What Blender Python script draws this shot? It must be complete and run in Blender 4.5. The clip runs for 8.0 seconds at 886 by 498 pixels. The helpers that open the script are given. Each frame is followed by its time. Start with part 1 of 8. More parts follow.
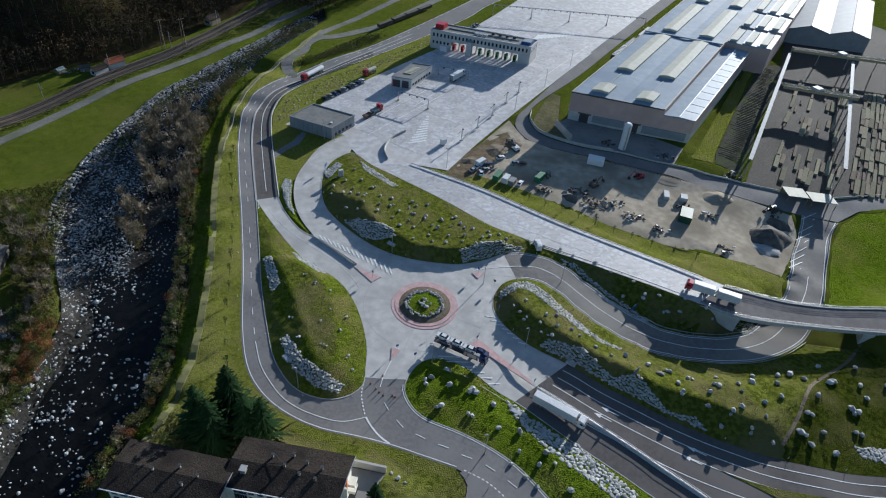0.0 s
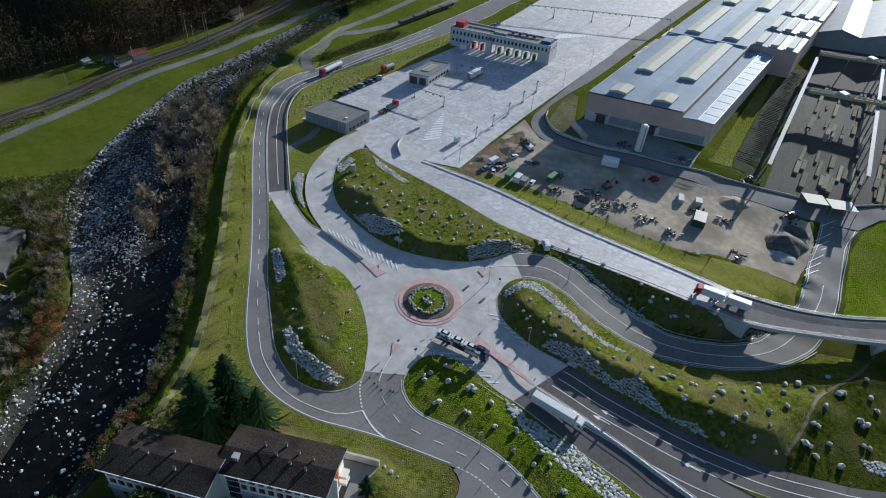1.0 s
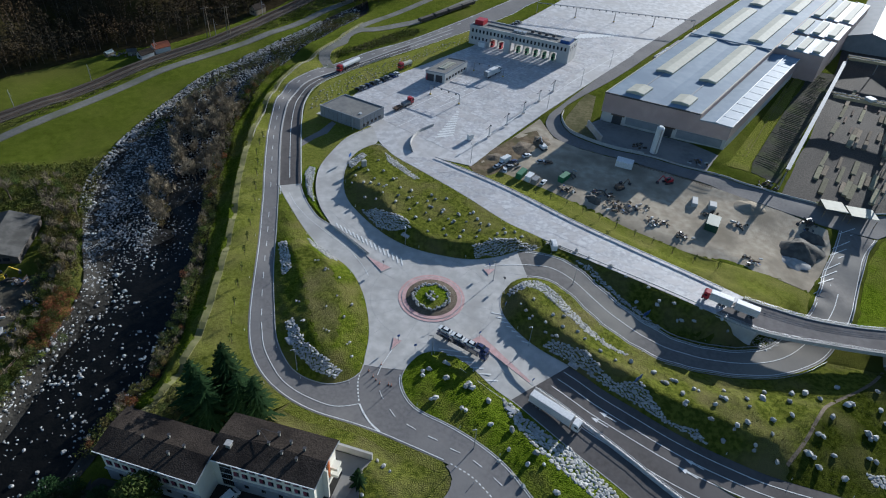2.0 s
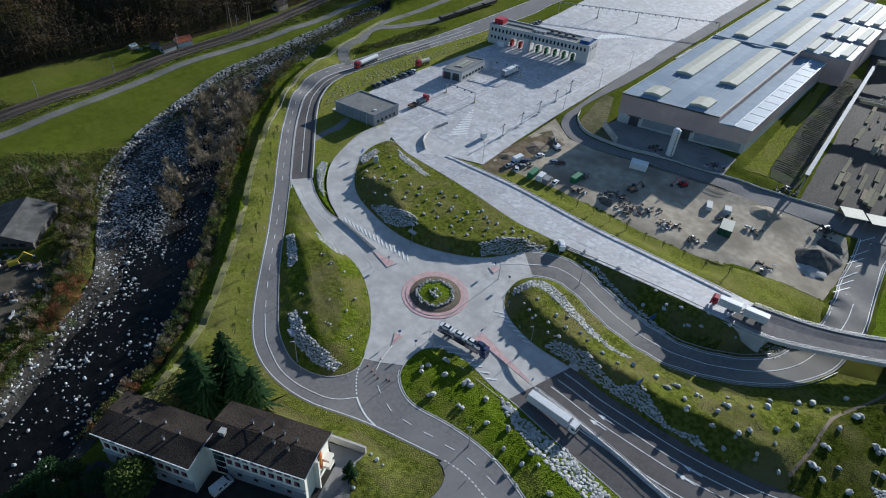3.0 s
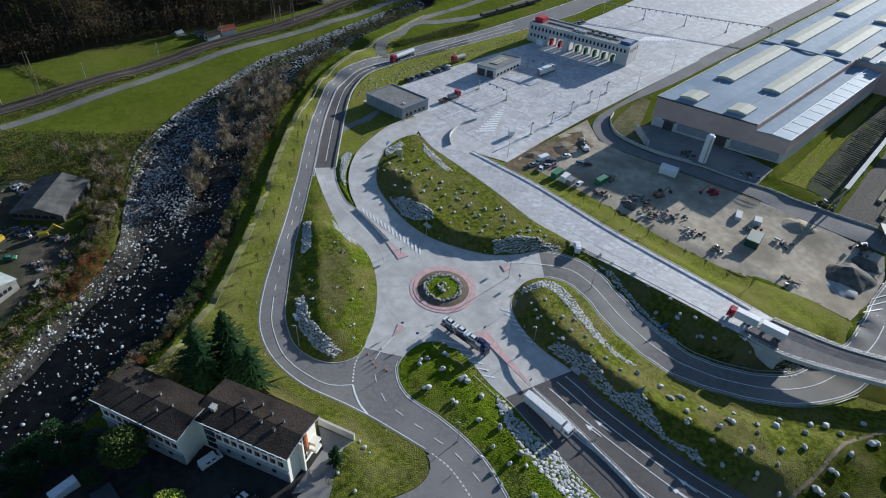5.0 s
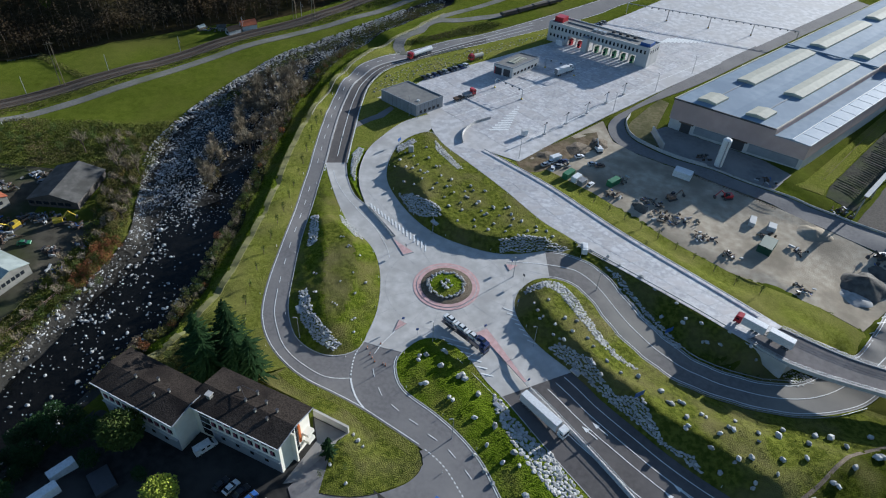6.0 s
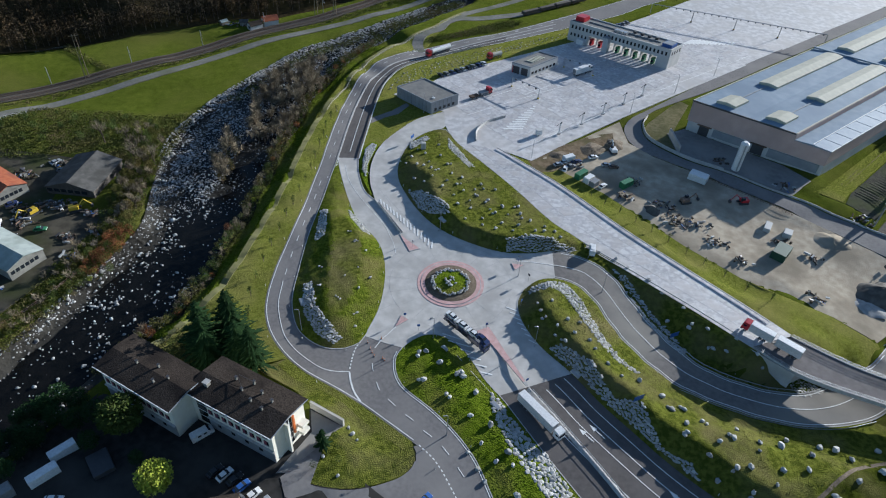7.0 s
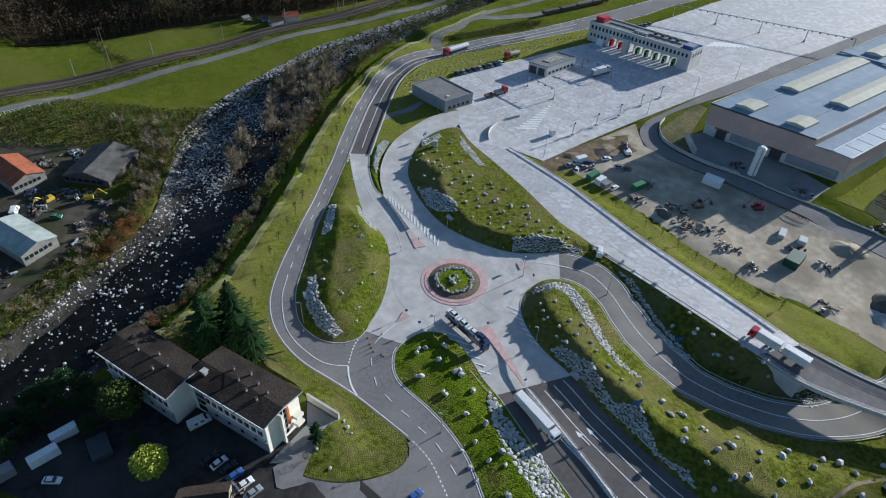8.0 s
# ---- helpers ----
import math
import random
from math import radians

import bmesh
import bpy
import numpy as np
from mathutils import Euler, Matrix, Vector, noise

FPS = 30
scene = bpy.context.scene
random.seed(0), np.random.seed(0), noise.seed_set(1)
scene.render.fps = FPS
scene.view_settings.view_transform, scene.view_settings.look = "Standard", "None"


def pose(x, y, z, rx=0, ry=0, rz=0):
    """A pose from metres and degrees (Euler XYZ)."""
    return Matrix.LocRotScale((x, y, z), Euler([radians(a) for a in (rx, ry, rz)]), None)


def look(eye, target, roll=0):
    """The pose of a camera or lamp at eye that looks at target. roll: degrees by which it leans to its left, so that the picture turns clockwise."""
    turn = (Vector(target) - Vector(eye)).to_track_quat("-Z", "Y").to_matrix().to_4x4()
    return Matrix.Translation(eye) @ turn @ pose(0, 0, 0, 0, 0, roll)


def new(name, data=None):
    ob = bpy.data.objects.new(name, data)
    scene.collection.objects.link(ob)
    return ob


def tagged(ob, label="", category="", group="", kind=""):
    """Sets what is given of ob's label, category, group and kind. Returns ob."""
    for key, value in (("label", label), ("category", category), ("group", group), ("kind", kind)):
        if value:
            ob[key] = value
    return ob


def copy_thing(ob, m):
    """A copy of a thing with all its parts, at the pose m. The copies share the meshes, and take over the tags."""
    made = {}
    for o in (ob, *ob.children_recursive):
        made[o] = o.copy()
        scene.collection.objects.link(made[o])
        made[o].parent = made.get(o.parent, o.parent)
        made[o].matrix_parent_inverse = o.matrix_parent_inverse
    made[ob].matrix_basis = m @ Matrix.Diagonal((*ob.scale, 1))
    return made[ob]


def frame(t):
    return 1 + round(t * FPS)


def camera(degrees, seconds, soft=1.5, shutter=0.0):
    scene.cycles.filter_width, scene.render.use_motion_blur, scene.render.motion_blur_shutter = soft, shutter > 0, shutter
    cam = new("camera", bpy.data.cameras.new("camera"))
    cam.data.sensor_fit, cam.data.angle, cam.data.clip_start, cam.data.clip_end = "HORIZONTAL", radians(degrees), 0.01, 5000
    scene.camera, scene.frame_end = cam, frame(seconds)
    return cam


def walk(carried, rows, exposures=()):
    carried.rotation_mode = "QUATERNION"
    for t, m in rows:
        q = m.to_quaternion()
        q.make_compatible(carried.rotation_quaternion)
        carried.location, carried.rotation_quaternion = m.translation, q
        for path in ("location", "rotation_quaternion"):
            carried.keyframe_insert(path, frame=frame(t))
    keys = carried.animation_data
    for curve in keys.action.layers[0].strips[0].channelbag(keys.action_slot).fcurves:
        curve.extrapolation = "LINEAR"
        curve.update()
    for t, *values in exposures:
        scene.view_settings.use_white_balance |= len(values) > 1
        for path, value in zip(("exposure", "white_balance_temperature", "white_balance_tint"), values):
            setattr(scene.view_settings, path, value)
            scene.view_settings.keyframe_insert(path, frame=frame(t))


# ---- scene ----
cam = camera(68.8, 8.0, 1.1)
PATH = [
    (0, (-25.231, -152.67, 154.231), (-24.937, -151.162, 152.951), 5.6),
    (0.5, (-21.937, -153.294, 154.166), (-21.681, -151.782, 152.882), 5.5),
    (1, (-18.594, -153.845, 154.08), (-18.377, -152.33, 152.792), 5.4),
    (1.5, (-15.217, -154.314, 153.973), (-15.038, -152.797, 152.681), 5.3),
    (3, (-4.942, -155.365, 153.346), (-4.879, -153.846, 152.047), 4.8),
    (3.5, (-1.555, -155.503, 153.199), (-1.531, -153.985, 151.896), 4.7),
    (4, (1.809, -155.548, 153.071), (1.794, -154.033, 151.766), 4.6),
    (4.5, (5.136, -155.448, 152.936), (5.083, -153.936, 151.628), 4.4),
    (6, (15.226, -154.915, 152.205), (15.061, -153.416, 150.89), 4.0),
    (6.5, (18.689, -154.56, 152.069), (18.485, -153.069, 150.752), 3.8),
    (7, (22.142, -154.081, 151.926), (21.899, -152.598, 150.606), 3.6),
    (7.5, (25.546, -153.5, 151.778), (25.265, -152.026, 150.455), 3.4),
    (8, (28.921, -152.921, 151.666), (28.603, -151.456, 150.342), 3.2),
]
walk(cam, [(t, look(eye, target, roll)) for t, eye, target, roll in PATH], [(0, 0.68, 5700, 8), (4, 0.80, 5700, 8), (8, 0.88, 5720, 8)])

# ---- light ----
SUN_EL, SUN_AZ = radians(14.0), radians(42.0)
world = bpy.data.worlds.new("world")
scene.world = world
world.use_nodes = True
wn = world.node_tree.nodes
sky = wn.new("ShaderNodeTexSky")
sky.sky_type = "NISHITA"
sky.sun_disc = False
sky.sun_elevation, sky.sun_rotation = SUN_EL, SUN_AZ
sky.air_density, sky.dust_density, sky.ozone_density = 1.0, 0.5, 2.5
wn["Background"].inputs["Strength"].default_value = 0.075
world.node_tree.links.new(sky.outputs["Color"], wn["Background"].inputs["Color"])
sun_way = Vector((math.sin(SUN_AZ) * math.cos(SUN_EL), math.cos(SUN_AZ) * math.cos(SUN_EL), math.sin(SUN_EL)))
sun_data = bpy.data.lights.new("sun", "SUN")
sun_data.energy, sun_data.angle, sun_data.color = 5.0, radians(0.53), (1.0, 0.94, 0.85)
sun = new("sun", sun_data)
sun.matrix_world = look(sun_way * 600, (0, 0, 0))


# ---- materials ----
def surf(name, c1, c2, scale=1.0, c3=None, scale3=0.05, rough=0.85, bump=0.0, bump_scale=6.0, metal=0.0, rand=0.0, low=0.35, high=0.65, spec=0.3, fuzz=0.0, island=0.0):
    """Two colours mixed by fine noise, a third by broad noise, relief, and a spread from object to object."""
    m = bpy.data.materials.new(name)
    m.use_nodes = True
    nt = m.node_tree
    n, l = nt.nodes, nt.links
    b = n["Principled BSDF"]
    b.inputs["Roughness"].default_value, b.inputs["Metallic"].default_value = rough, metal
    b.inputs["Specular IOR Level"].default_value = spec
    if fuzz:
        b.inputs["Sheen Weight"].default_value, b.inputs["Sheen Roughness"].default_value = fuzz, 0.55
        b.inputs["Sheen Tint"].default_value = (min(1, c2[0] * 5), min(1, c2[1] * 5), min(1, c2[2] * 5), 1)
    tc = n.new("ShaderNodeTexCoord")
    where = tc.outputs["Object"]
    if rand:
        oi, ad = n.new("ShaderNodeObjectInfo"), n.new("ShaderNodeVectorMath")
        ad.operation = "MULTIPLY_ADD"
        ad.inputs[1].default_value = (61.0, 37.0, 13.0)
        l.new(oi.outputs["Random"], ad.inputs[0])
        l.new(where, ad.inputs[2])
        where = ad.outputs["Vector"]

    def mixed(ca, cb, sc, detail, lo, hi):
        no, rp = n.new("ShaderNodeTexNoise"), n.new("ShaderNodeMapRange")
        no.inputs["Scale"].default_value, no.inputs["Detail"].default_value = sc, detail
        rp.inputs["From Min"].default_value, rp.inputs["From Max"].default_value = lo, hi
        mx = n.new("ShaderNodeMix")
        mx.data_type = "RGBA"
        l.new(where, no.inputs["Vector"])
        l.new(no.outputs["Fac"], rp.inputs["Value"])
        l.new(rp.outputs["Result"], mx.inputs["Factor"])
        for sock, c in ((mx.inputs[6], ca), (mx.inputs[7], cb)):
            if isinstance(c, tuple):
                sock.default_value = (*c, 1)
            else:
                l.new(c, sock)
        return mx.outputs[2]
    col = mixed(c1, c2, scale, 6.0, low, high)
    if c3:
        col = mixed(col, c3, scale3, 4.0, 0.45, 0.68)
    if rand:
        hs = n.new("ShaderNodeHueSaturation")
        mr = n.new("ShaderNodeMapRange")
        mr.inputs["To Min"].default_value, mr.inputs["To Max"].default_value = 1 - rand, 1 + rand
        l.new(oi.outputs["Random"], mr.inputs["Value"])
        l.new(mr.outputs["Result"], hs.inputs["Value"])
        l.new(col, hs.inputs["Color"])
        col = hs.outputs["Color"]
    if island:
        gi, hs = n.new("ShaderNodeNewGeometry"), n.new("ShaderNodeHueSaturation")
        mr = n.new("ShaderNodeMapRange")
        mr.inputs["To Min"].default_value, mr.inputs["To Max"].default_value = 1 - island, 1 + island * .5
        l.new(gi.outputs["Random Per Island"], mr.inputs["Value"])
        l.new(mr.outputs["Result"], hs.inputs["Value"])
        l.new(col, hs.inputs["Color"])
        col = hs.outputs["Color"]
    l.new(col, b.inputs["Base Color"])
    if bump:
        no, bp = n.new("ShaderNodeTexNoise"), n.new("ShaderNodeBump")
        no.inputs["Scale"].default_value, no.inputs["Detail"].default_value = bump_scale, 5.0
        bp.inputs["Strength"].default_value, bp.inputs["Distance"].default_value = 1.0, bump
        l.new(where, no.inputs["Vector"])
        l.new(no.outputs["Fac"], bp.inputs["Height"])
        l.new(bp.outputs["Normal"], b.inputs["Normal"])
    return m


def plain(name, c, rough=0.5, metal=0.0, rand=0.0):
    d = tuple(v * 0.82 for v in c)
    return surf(name, c, d, 1.7, rough=rough, metal=metal, rand=rand, spec=0.5)


MEADOW = surf("meadow_grass", (0.037, 0.050, 0.006), (0.062, 0.075, 0.011), 0.30, (0.078, 0.075, 0.020), 0.022, 1.0, 0.22, 4.0, spec=0.0, fuzz=0.25)
GRASS = surf("bank_grass", (0.053, 0.065, 0.010), (0.118, 0.127, 0.022), 0.7, (0.138, 0.118, 0.052), 0.06, 1.0, 0.40, 3.4, low=0.4, high=0.6, spec=0.0, fuzz=0.10)
VERGE = surf("verge_grass", (0.072, 0.084, 0.012), (0.122, 0.128, 0.026), 0.9, (0.138, 0.122, 0.044), 0.05, 1.0, 0.40, 3.4, low=0.4, high=0.6, spec=0.0, fuzz=0.30)
LUSH = surf("lush_grass", (0.046, 0.074, 0.004), (0.094, 0.126, 0.010), 0.8, (0.115, 0.110, 0.026), 0.08, 1.0, 0.65, 2.4, low=0.4, high=0.6, spec=0.0, fuzz=0.35)
CONC = surf("concrete_paving", (0.40, 0.382, 0.355), (0.51, 0.488, 0.458), 0.30, (0.36, 0.34, 0.315), 0.10, 0.66, 0.004, 14.0, spec=0.3)
CONC2 = surf("patched_concrete", (0.40, 0.385, 0.38), (0.53, 0.515, 0.505), 0.30, (0.42, 0.395, 0.375), 0.07, 0.66, 0.004, 14.0, low=0.42, high=0.58, spec=0.4)
ASPH = surf("grey_asphalt", (0.152, 0.143, 0.140), (0.190, 0.180, 0.175), 0.9, (0.212, 0.200, 0.190), 0.06, 0.85, 0.006, 18.0, spec=0.1)
SLAB = surf("concrete_slab", (0.37, 0.357, 0.365), (0.53, 0.52, 0.512), 0.55, (0.42, 0.39, 0.375), 0.16, 0.62, 0.004, 14.0, rand=0.11, low=0.40, high=0.60, spec=0.4)
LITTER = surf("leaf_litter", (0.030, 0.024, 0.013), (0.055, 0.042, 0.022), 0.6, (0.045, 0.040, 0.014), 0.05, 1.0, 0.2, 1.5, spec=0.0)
MUD = surf("dark_mud", (0.050, 0.045, 0.035), (0.085, 0.076, 0.058), 0.3, (0.045, 0.052, 0.022), 0.06, 1.0, 0.08, 3.0, spec=0.02)
PANELR = surf("pale_blue_roof_panel", (0.27, 0.33, 0.39), (0.23, 0.285, 0.35), 0.4, (0.31, 0.36, 0.42), 0.06, 0.65, spec=0.2)
WORN = surf("worn_pale_asphalt", (0.175, 0.168, 0.160), (0.230, 0.220, 0.208), 0.5, (0.260, 0.248, 0.230), 0.05, 0.75, 0.006, 16.0, spec=0.1)
DARKASPH = surf("brown_asphalt", (0.085, 0.077, 0.074), (0.110, 0.100, 0.095), 0.7, (0.130, 0.118, 0.112), 0.05, 0.85, 0.006, 18.0, spec=0.1)
PAINT = surf("road_paint", (0.74, 0.74, 0.72), (0.60, 0.60, 0.58), 1.5, rough=0.7)
PINK = surf("red_concrete", (0.50, 0.30, 0.28), (0.58, 0.38, 0.36), 0.8, (0.44, 0.29, 0.27), 0.3, 0.8, 0.004, 12.0)
KERB = surf("kerb_stone", (0.44, 0.43, 0.41), (0.33, 0.32, 0.31), 1.2, rough=0.8)
MULCH = surf("brown_gravel", (0.10, 0.075, 0.050), (0.17, 0.135, 0.095), 2.0, rough=0.95, bump=0.06, bump_scale=9.0)
DIRT = surf("yard_dirt", (0.34, 0.285, 0.215), (0.45, 0.39, 0.30), 0.35, (0.24, 0.205, 0.155), 0.06, 1.0, 0.10, 2.4, spec=0.03)
GRAVEL = surf("track_gravel", (0.30, 0.285, 0.26), (0.38, 0.36, 0.33), 0.8, rough=0.95, bump=0.03, bump_scale=8.0)
BALLAST = surf("ballast", (0.050, 0.042, 0.034), (0.095, 0.080, 0.064), 1.5, rough=0.95, bump=0.05, bump_scale=8.0)
STONE = surf("pale_granite", (0.40, 0.395, 0.375), (0.27, 0.265, 0.25), 1.6, (0.45, 0.435, 0.405), 0.5, 0.85, 0.08, 3.0, rand=0.25)
COBBLE = surf("river_stone", (0.52, 0.52, 0.51), (0.26, 0.255, 0.245), 0.6, rough=0.8, bump=0.03, bump_scale=4.0, island=0.60)
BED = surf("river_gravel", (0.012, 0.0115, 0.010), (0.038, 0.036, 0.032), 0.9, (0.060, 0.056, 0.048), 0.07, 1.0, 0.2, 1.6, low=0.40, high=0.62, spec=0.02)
# house yard asphalt, near black because the shade is put into its colour
SHADEASPH = surf("shade_darkened_asphalt", (0.022, 0.021, 0.020), (0.040, 0.038, 0.035), 0.5, (0.054, 0.050, 0.045), 0.07, 0.9, 0.006, 16.0, spec=0.1)
DRYGRASS = surf("dry_grass", (0.14, 0.125, 0.065), (0.21, 0.185, 0.105), 0.7, (0.10, 0.10, 0.045), 0.08, 1.0, 0.12, 2.5, spec=0.0)
TRACKG = surf("grey_gravel", (0.125, 0.122, 0.112), (0.175, 0.170, 0.155), 0.8, (0.10, 0.105, 0.07), 0.1, 0.95, 0.03, 8.0)
DYKEG = surf("dyke_grass", (0.046, 0.068, 0.005), (0.088, 0.110, 0.013), 0.8, (0.105, 0.102, 0.028), 0.08, 1.0, 0.6, 2.4, low=0.4, high=0.6, spec=0.0, fuzz=0.10)
CINDER = surf("cinder_ground", (0.052, 0.050, 0.040), (0.085, 0.082, 0.062), 0.7, (0.075, 0.088, 0.035), 0.07, 1.0, 0.10, 2.0, spec=0.02)
CREAM = surf("cream_steel", (0.40, 0.32, 0.19), (0.32, 0.26, 0.16), 0.8, rough=0.7)
BROWNMUD = surf("brown_mud", (0.13, 0.095, 0.06), (0.21, 0.16, 0.105), 0.5, (0.10, 0.09, 0.045), 0.12, 1.0, 0.3, 1.4, spec=0.02)
STEEL = plain("galvanised_steel", (0.42, 0.43, 0.45), 0.42, 0.7)
DARK = plain("dark_metal", (0.05, 0.05, 0.055), 0.5)
GLASS = plain("dark_glass", (0.02, 0.024, 0.03), 0.08)
RUBBER = plain("tyre_rubber", (0.022, 0.022, 0.022), 0.85)
WHITEP = plain("white_paint", (0.72, 0.72, 0.71), 0.4)
REDP = plain("red_paint", (0.42, 0.02, 0.03), 0.35)
GREENP = plain("green_paint", (0.03, 0.16, 0.07), 0.5)
BLUEP = plain("blue_paint", (0.03, 0.10, 0.32), 0.45)
DARKBLUE = plain("dark_blue_paint", (0.02, 0.035, 0.11), 0.35)
GREYP = plain("grey_paint", (0.22, 0.225, 0.23), 0.45)
SILVER = plain("silver_paint", (0.48, 0.49, 0.50), 0.3, 0.5)
BLACKP = plain("black_paint", (0.025, 0.026, 0.03), 0.3)
YELLOWP = plain("yellow_paint", (0.55, 0.38, 0.03), 0.45)
ORANGEP = plain("orange_paint", (0.55, 0.14, 0.03), 0.5)
TIMBER = surf("weathered_timber", (0.26, 0.21, 0.15), (0.16, 0.13, 0.095), 1.5, rough=0.95, rand=0.3, spec=0.08)
RUST = surf("rusty_steel", (0.17, 0.115, 0.085), (0.10, 0.075, 0.06), 1.5, rough=0.9, rand=0.35, spec=0.1)
CLAD = surf("grey_cladding", (0.20, 0.215, 0.235), (0.24, 0.255, 0.275), 0.3, rough=0.5, spec=0.4)
WALLC = surf("pale_panel_wall", (0.42, 0.42, 0.41), (0.50, 0.49, 0.47), 0.2, rough=0.7)
ROOFG = surf("grey_flat_roof", (0.135, 0.135, 0.130), (0.185, 0.18, 0.17), 0.5, (0.22, 0.21, 0.19), 0.08, 0.9)
BRICKF = surf("pink_rendered_wall", (0.45, 0.33, 0.295), (0.50, 0.375, 0.34), 0.25, (0.40, 0.295, 0.265), 0.06, 0.85)
MEMB = surf("blue_grey_roof_sheet", (0.19, 0.25, 0.315), (0.235, 0.295, 0.36), 0.25, (0.165, 0.22, 0.285), 0.05, 0.72, spec=0.12)
RIDGEL = surf("cream_rooflight", (0.46, 0.445, 0.36), (0.40, 0.385, 0.31), 0.4, rough=0.75, spec=0.2)
METALR = surf("bare_metal_roof", (0.25, 0.27, 0.29), (0.21, 0.23, 0.25), 0.4, rough=0.7, spec=0.2)
DARKROOF = surf("dark_slate_roof", (0.030, 0.024, 0.020), (0.062, 0.050, 0.041), 2.2, (0.022, 0.018, 0.016), 0.12, 0.95, 0.12, 3.0, spec=0.04)
RENDER = surf("cream_render", (0.66, 0.63, 0.54), (0.72, 0.69, 0.60), 0.5, rough=0.85)
SHUTTER = plain("maroon_shutter", (0.17, 0.03, 0.06), 0.6)
GREYTILE = surf("grey_fibre_roof", (0.062, 0.060, 0.056), (0.10, 0.096, 0.088), 0.5, (0.05, 0.048, 0.043), 0.2, 0.9)
PALEROOF = surf("pale_sheet_roof", (0.36, 0.40, 0.37), (0.28, 0.31, 0.29), 0.4, (0.22, 0.25, 0.22), 0.15, 0.7)
OLDWALL = surf("old_pale_wall", (0.22, 0.215, 0.19), (0.15, 0.145, 0.13), 0.5, rough=0.9)
DARKWALL = surf("dark_board_wall", (0.055, 0.048, 0.042), (0.09, 0.078, 0.068), 0.8, rough=0.9)
REDROOF = surf("rusty_red_roof", (0.26, 0.075, 0.040), (0.32, 0.11, 0.055), 0.6, (0.20, 0.075, 0.05), 0.2, 0.85, spec=0.1)
BARK = surf("bark", (0.12, 0.095, 0.07), (0.07, 0.055, 0.042), 3.0, rough=0.95, spec=0.05)
TWIG = surf("bare_twigs", (0.25, 0.205, 0.140), (0.155, 0.128, 0.088), 0.4, rough=0.95, rand=0.25, spec=0.05)
# spruce green; also darkens some broadleaf crowns in place of backlight
NEEDLE_DIMLEAF = surf("spruce_needles_and_dim_leaves", (0.014, 0.034, 0.012), (0.026, 0.054, 0.018), 0.6, rough=0.9, rand=0.2, spec=0.05)
LEAF = surf("green_leaves", (0.050, 0.080, 0.018), (0.085, 0.105, 0.030), 0.5, rough=0.9, rand=0.35, spec=0.05)
OLIVE = surf("olive_leaves", (0.070, 0.074, 0.018), (0.115, 0.105, 0.034), 0.5, (0.13, 0.09, 0.035), 0.1, rough=0.9, rand=0.3, spec=0.05)
YLEAF = surf("yellow_green_leaves", (0.22, 0.27, 0.03), (0.30, 0.32, 0.05), 0.7, rough=0.9, spec=0.05)
RLEAF = surf("rust_red_leaves", (0.15, 0.055, 0.025), (0.22, 0.10, 0.04), 0.6, rough=0.9, rand=0.3, spec=0.05)
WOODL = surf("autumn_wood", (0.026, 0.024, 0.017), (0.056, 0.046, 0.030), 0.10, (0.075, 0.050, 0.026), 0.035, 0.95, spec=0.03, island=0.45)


def water_material():
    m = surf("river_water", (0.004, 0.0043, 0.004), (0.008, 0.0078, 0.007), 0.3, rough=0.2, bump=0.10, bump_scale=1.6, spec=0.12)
    return m


WATER = water_material()
LOWASPH = surf("mauve_asphalt", (0.140, 0.129, 0.122), (0.180, 0.167, 0.156), 0.7, (0.235, 0.218, 0.190), 0.025, 0.82, 0.006, 16.0, spec=0.1)
RIMGRASS = surf("rim_grass", (0.054, 0.074, 0.007), (0.110, 0.130, 0.016), 0.8, (0.135, 0.118, 0.042), 0.09, 1.0, 0.5, 2.8, low=0.4, high=0.6, spec=0.0, fuzz=0.12)
# deeper green grass, with dimmer light also put into its colour
DIMGRASS = surf("dimmed_deep_green_grass", (0.026, 0.035, 0.004), (0.058, 0.067, 0.010), 0.7, (0.080, 0.076, 0.026), 0.08, 1.0, 0.40, 3.4, low=0.4, high=0.6, spec=0.0, fuzz=0.08)
DECKASPH = surf("bridge_asphalt", (0.150, 0.135, 0.130), (0.188, 0.172, 0.165), 0.5, (0.13, 0.118, 0.113), 0.08, 0.85, 0.006, 16.0, spec=0.08)


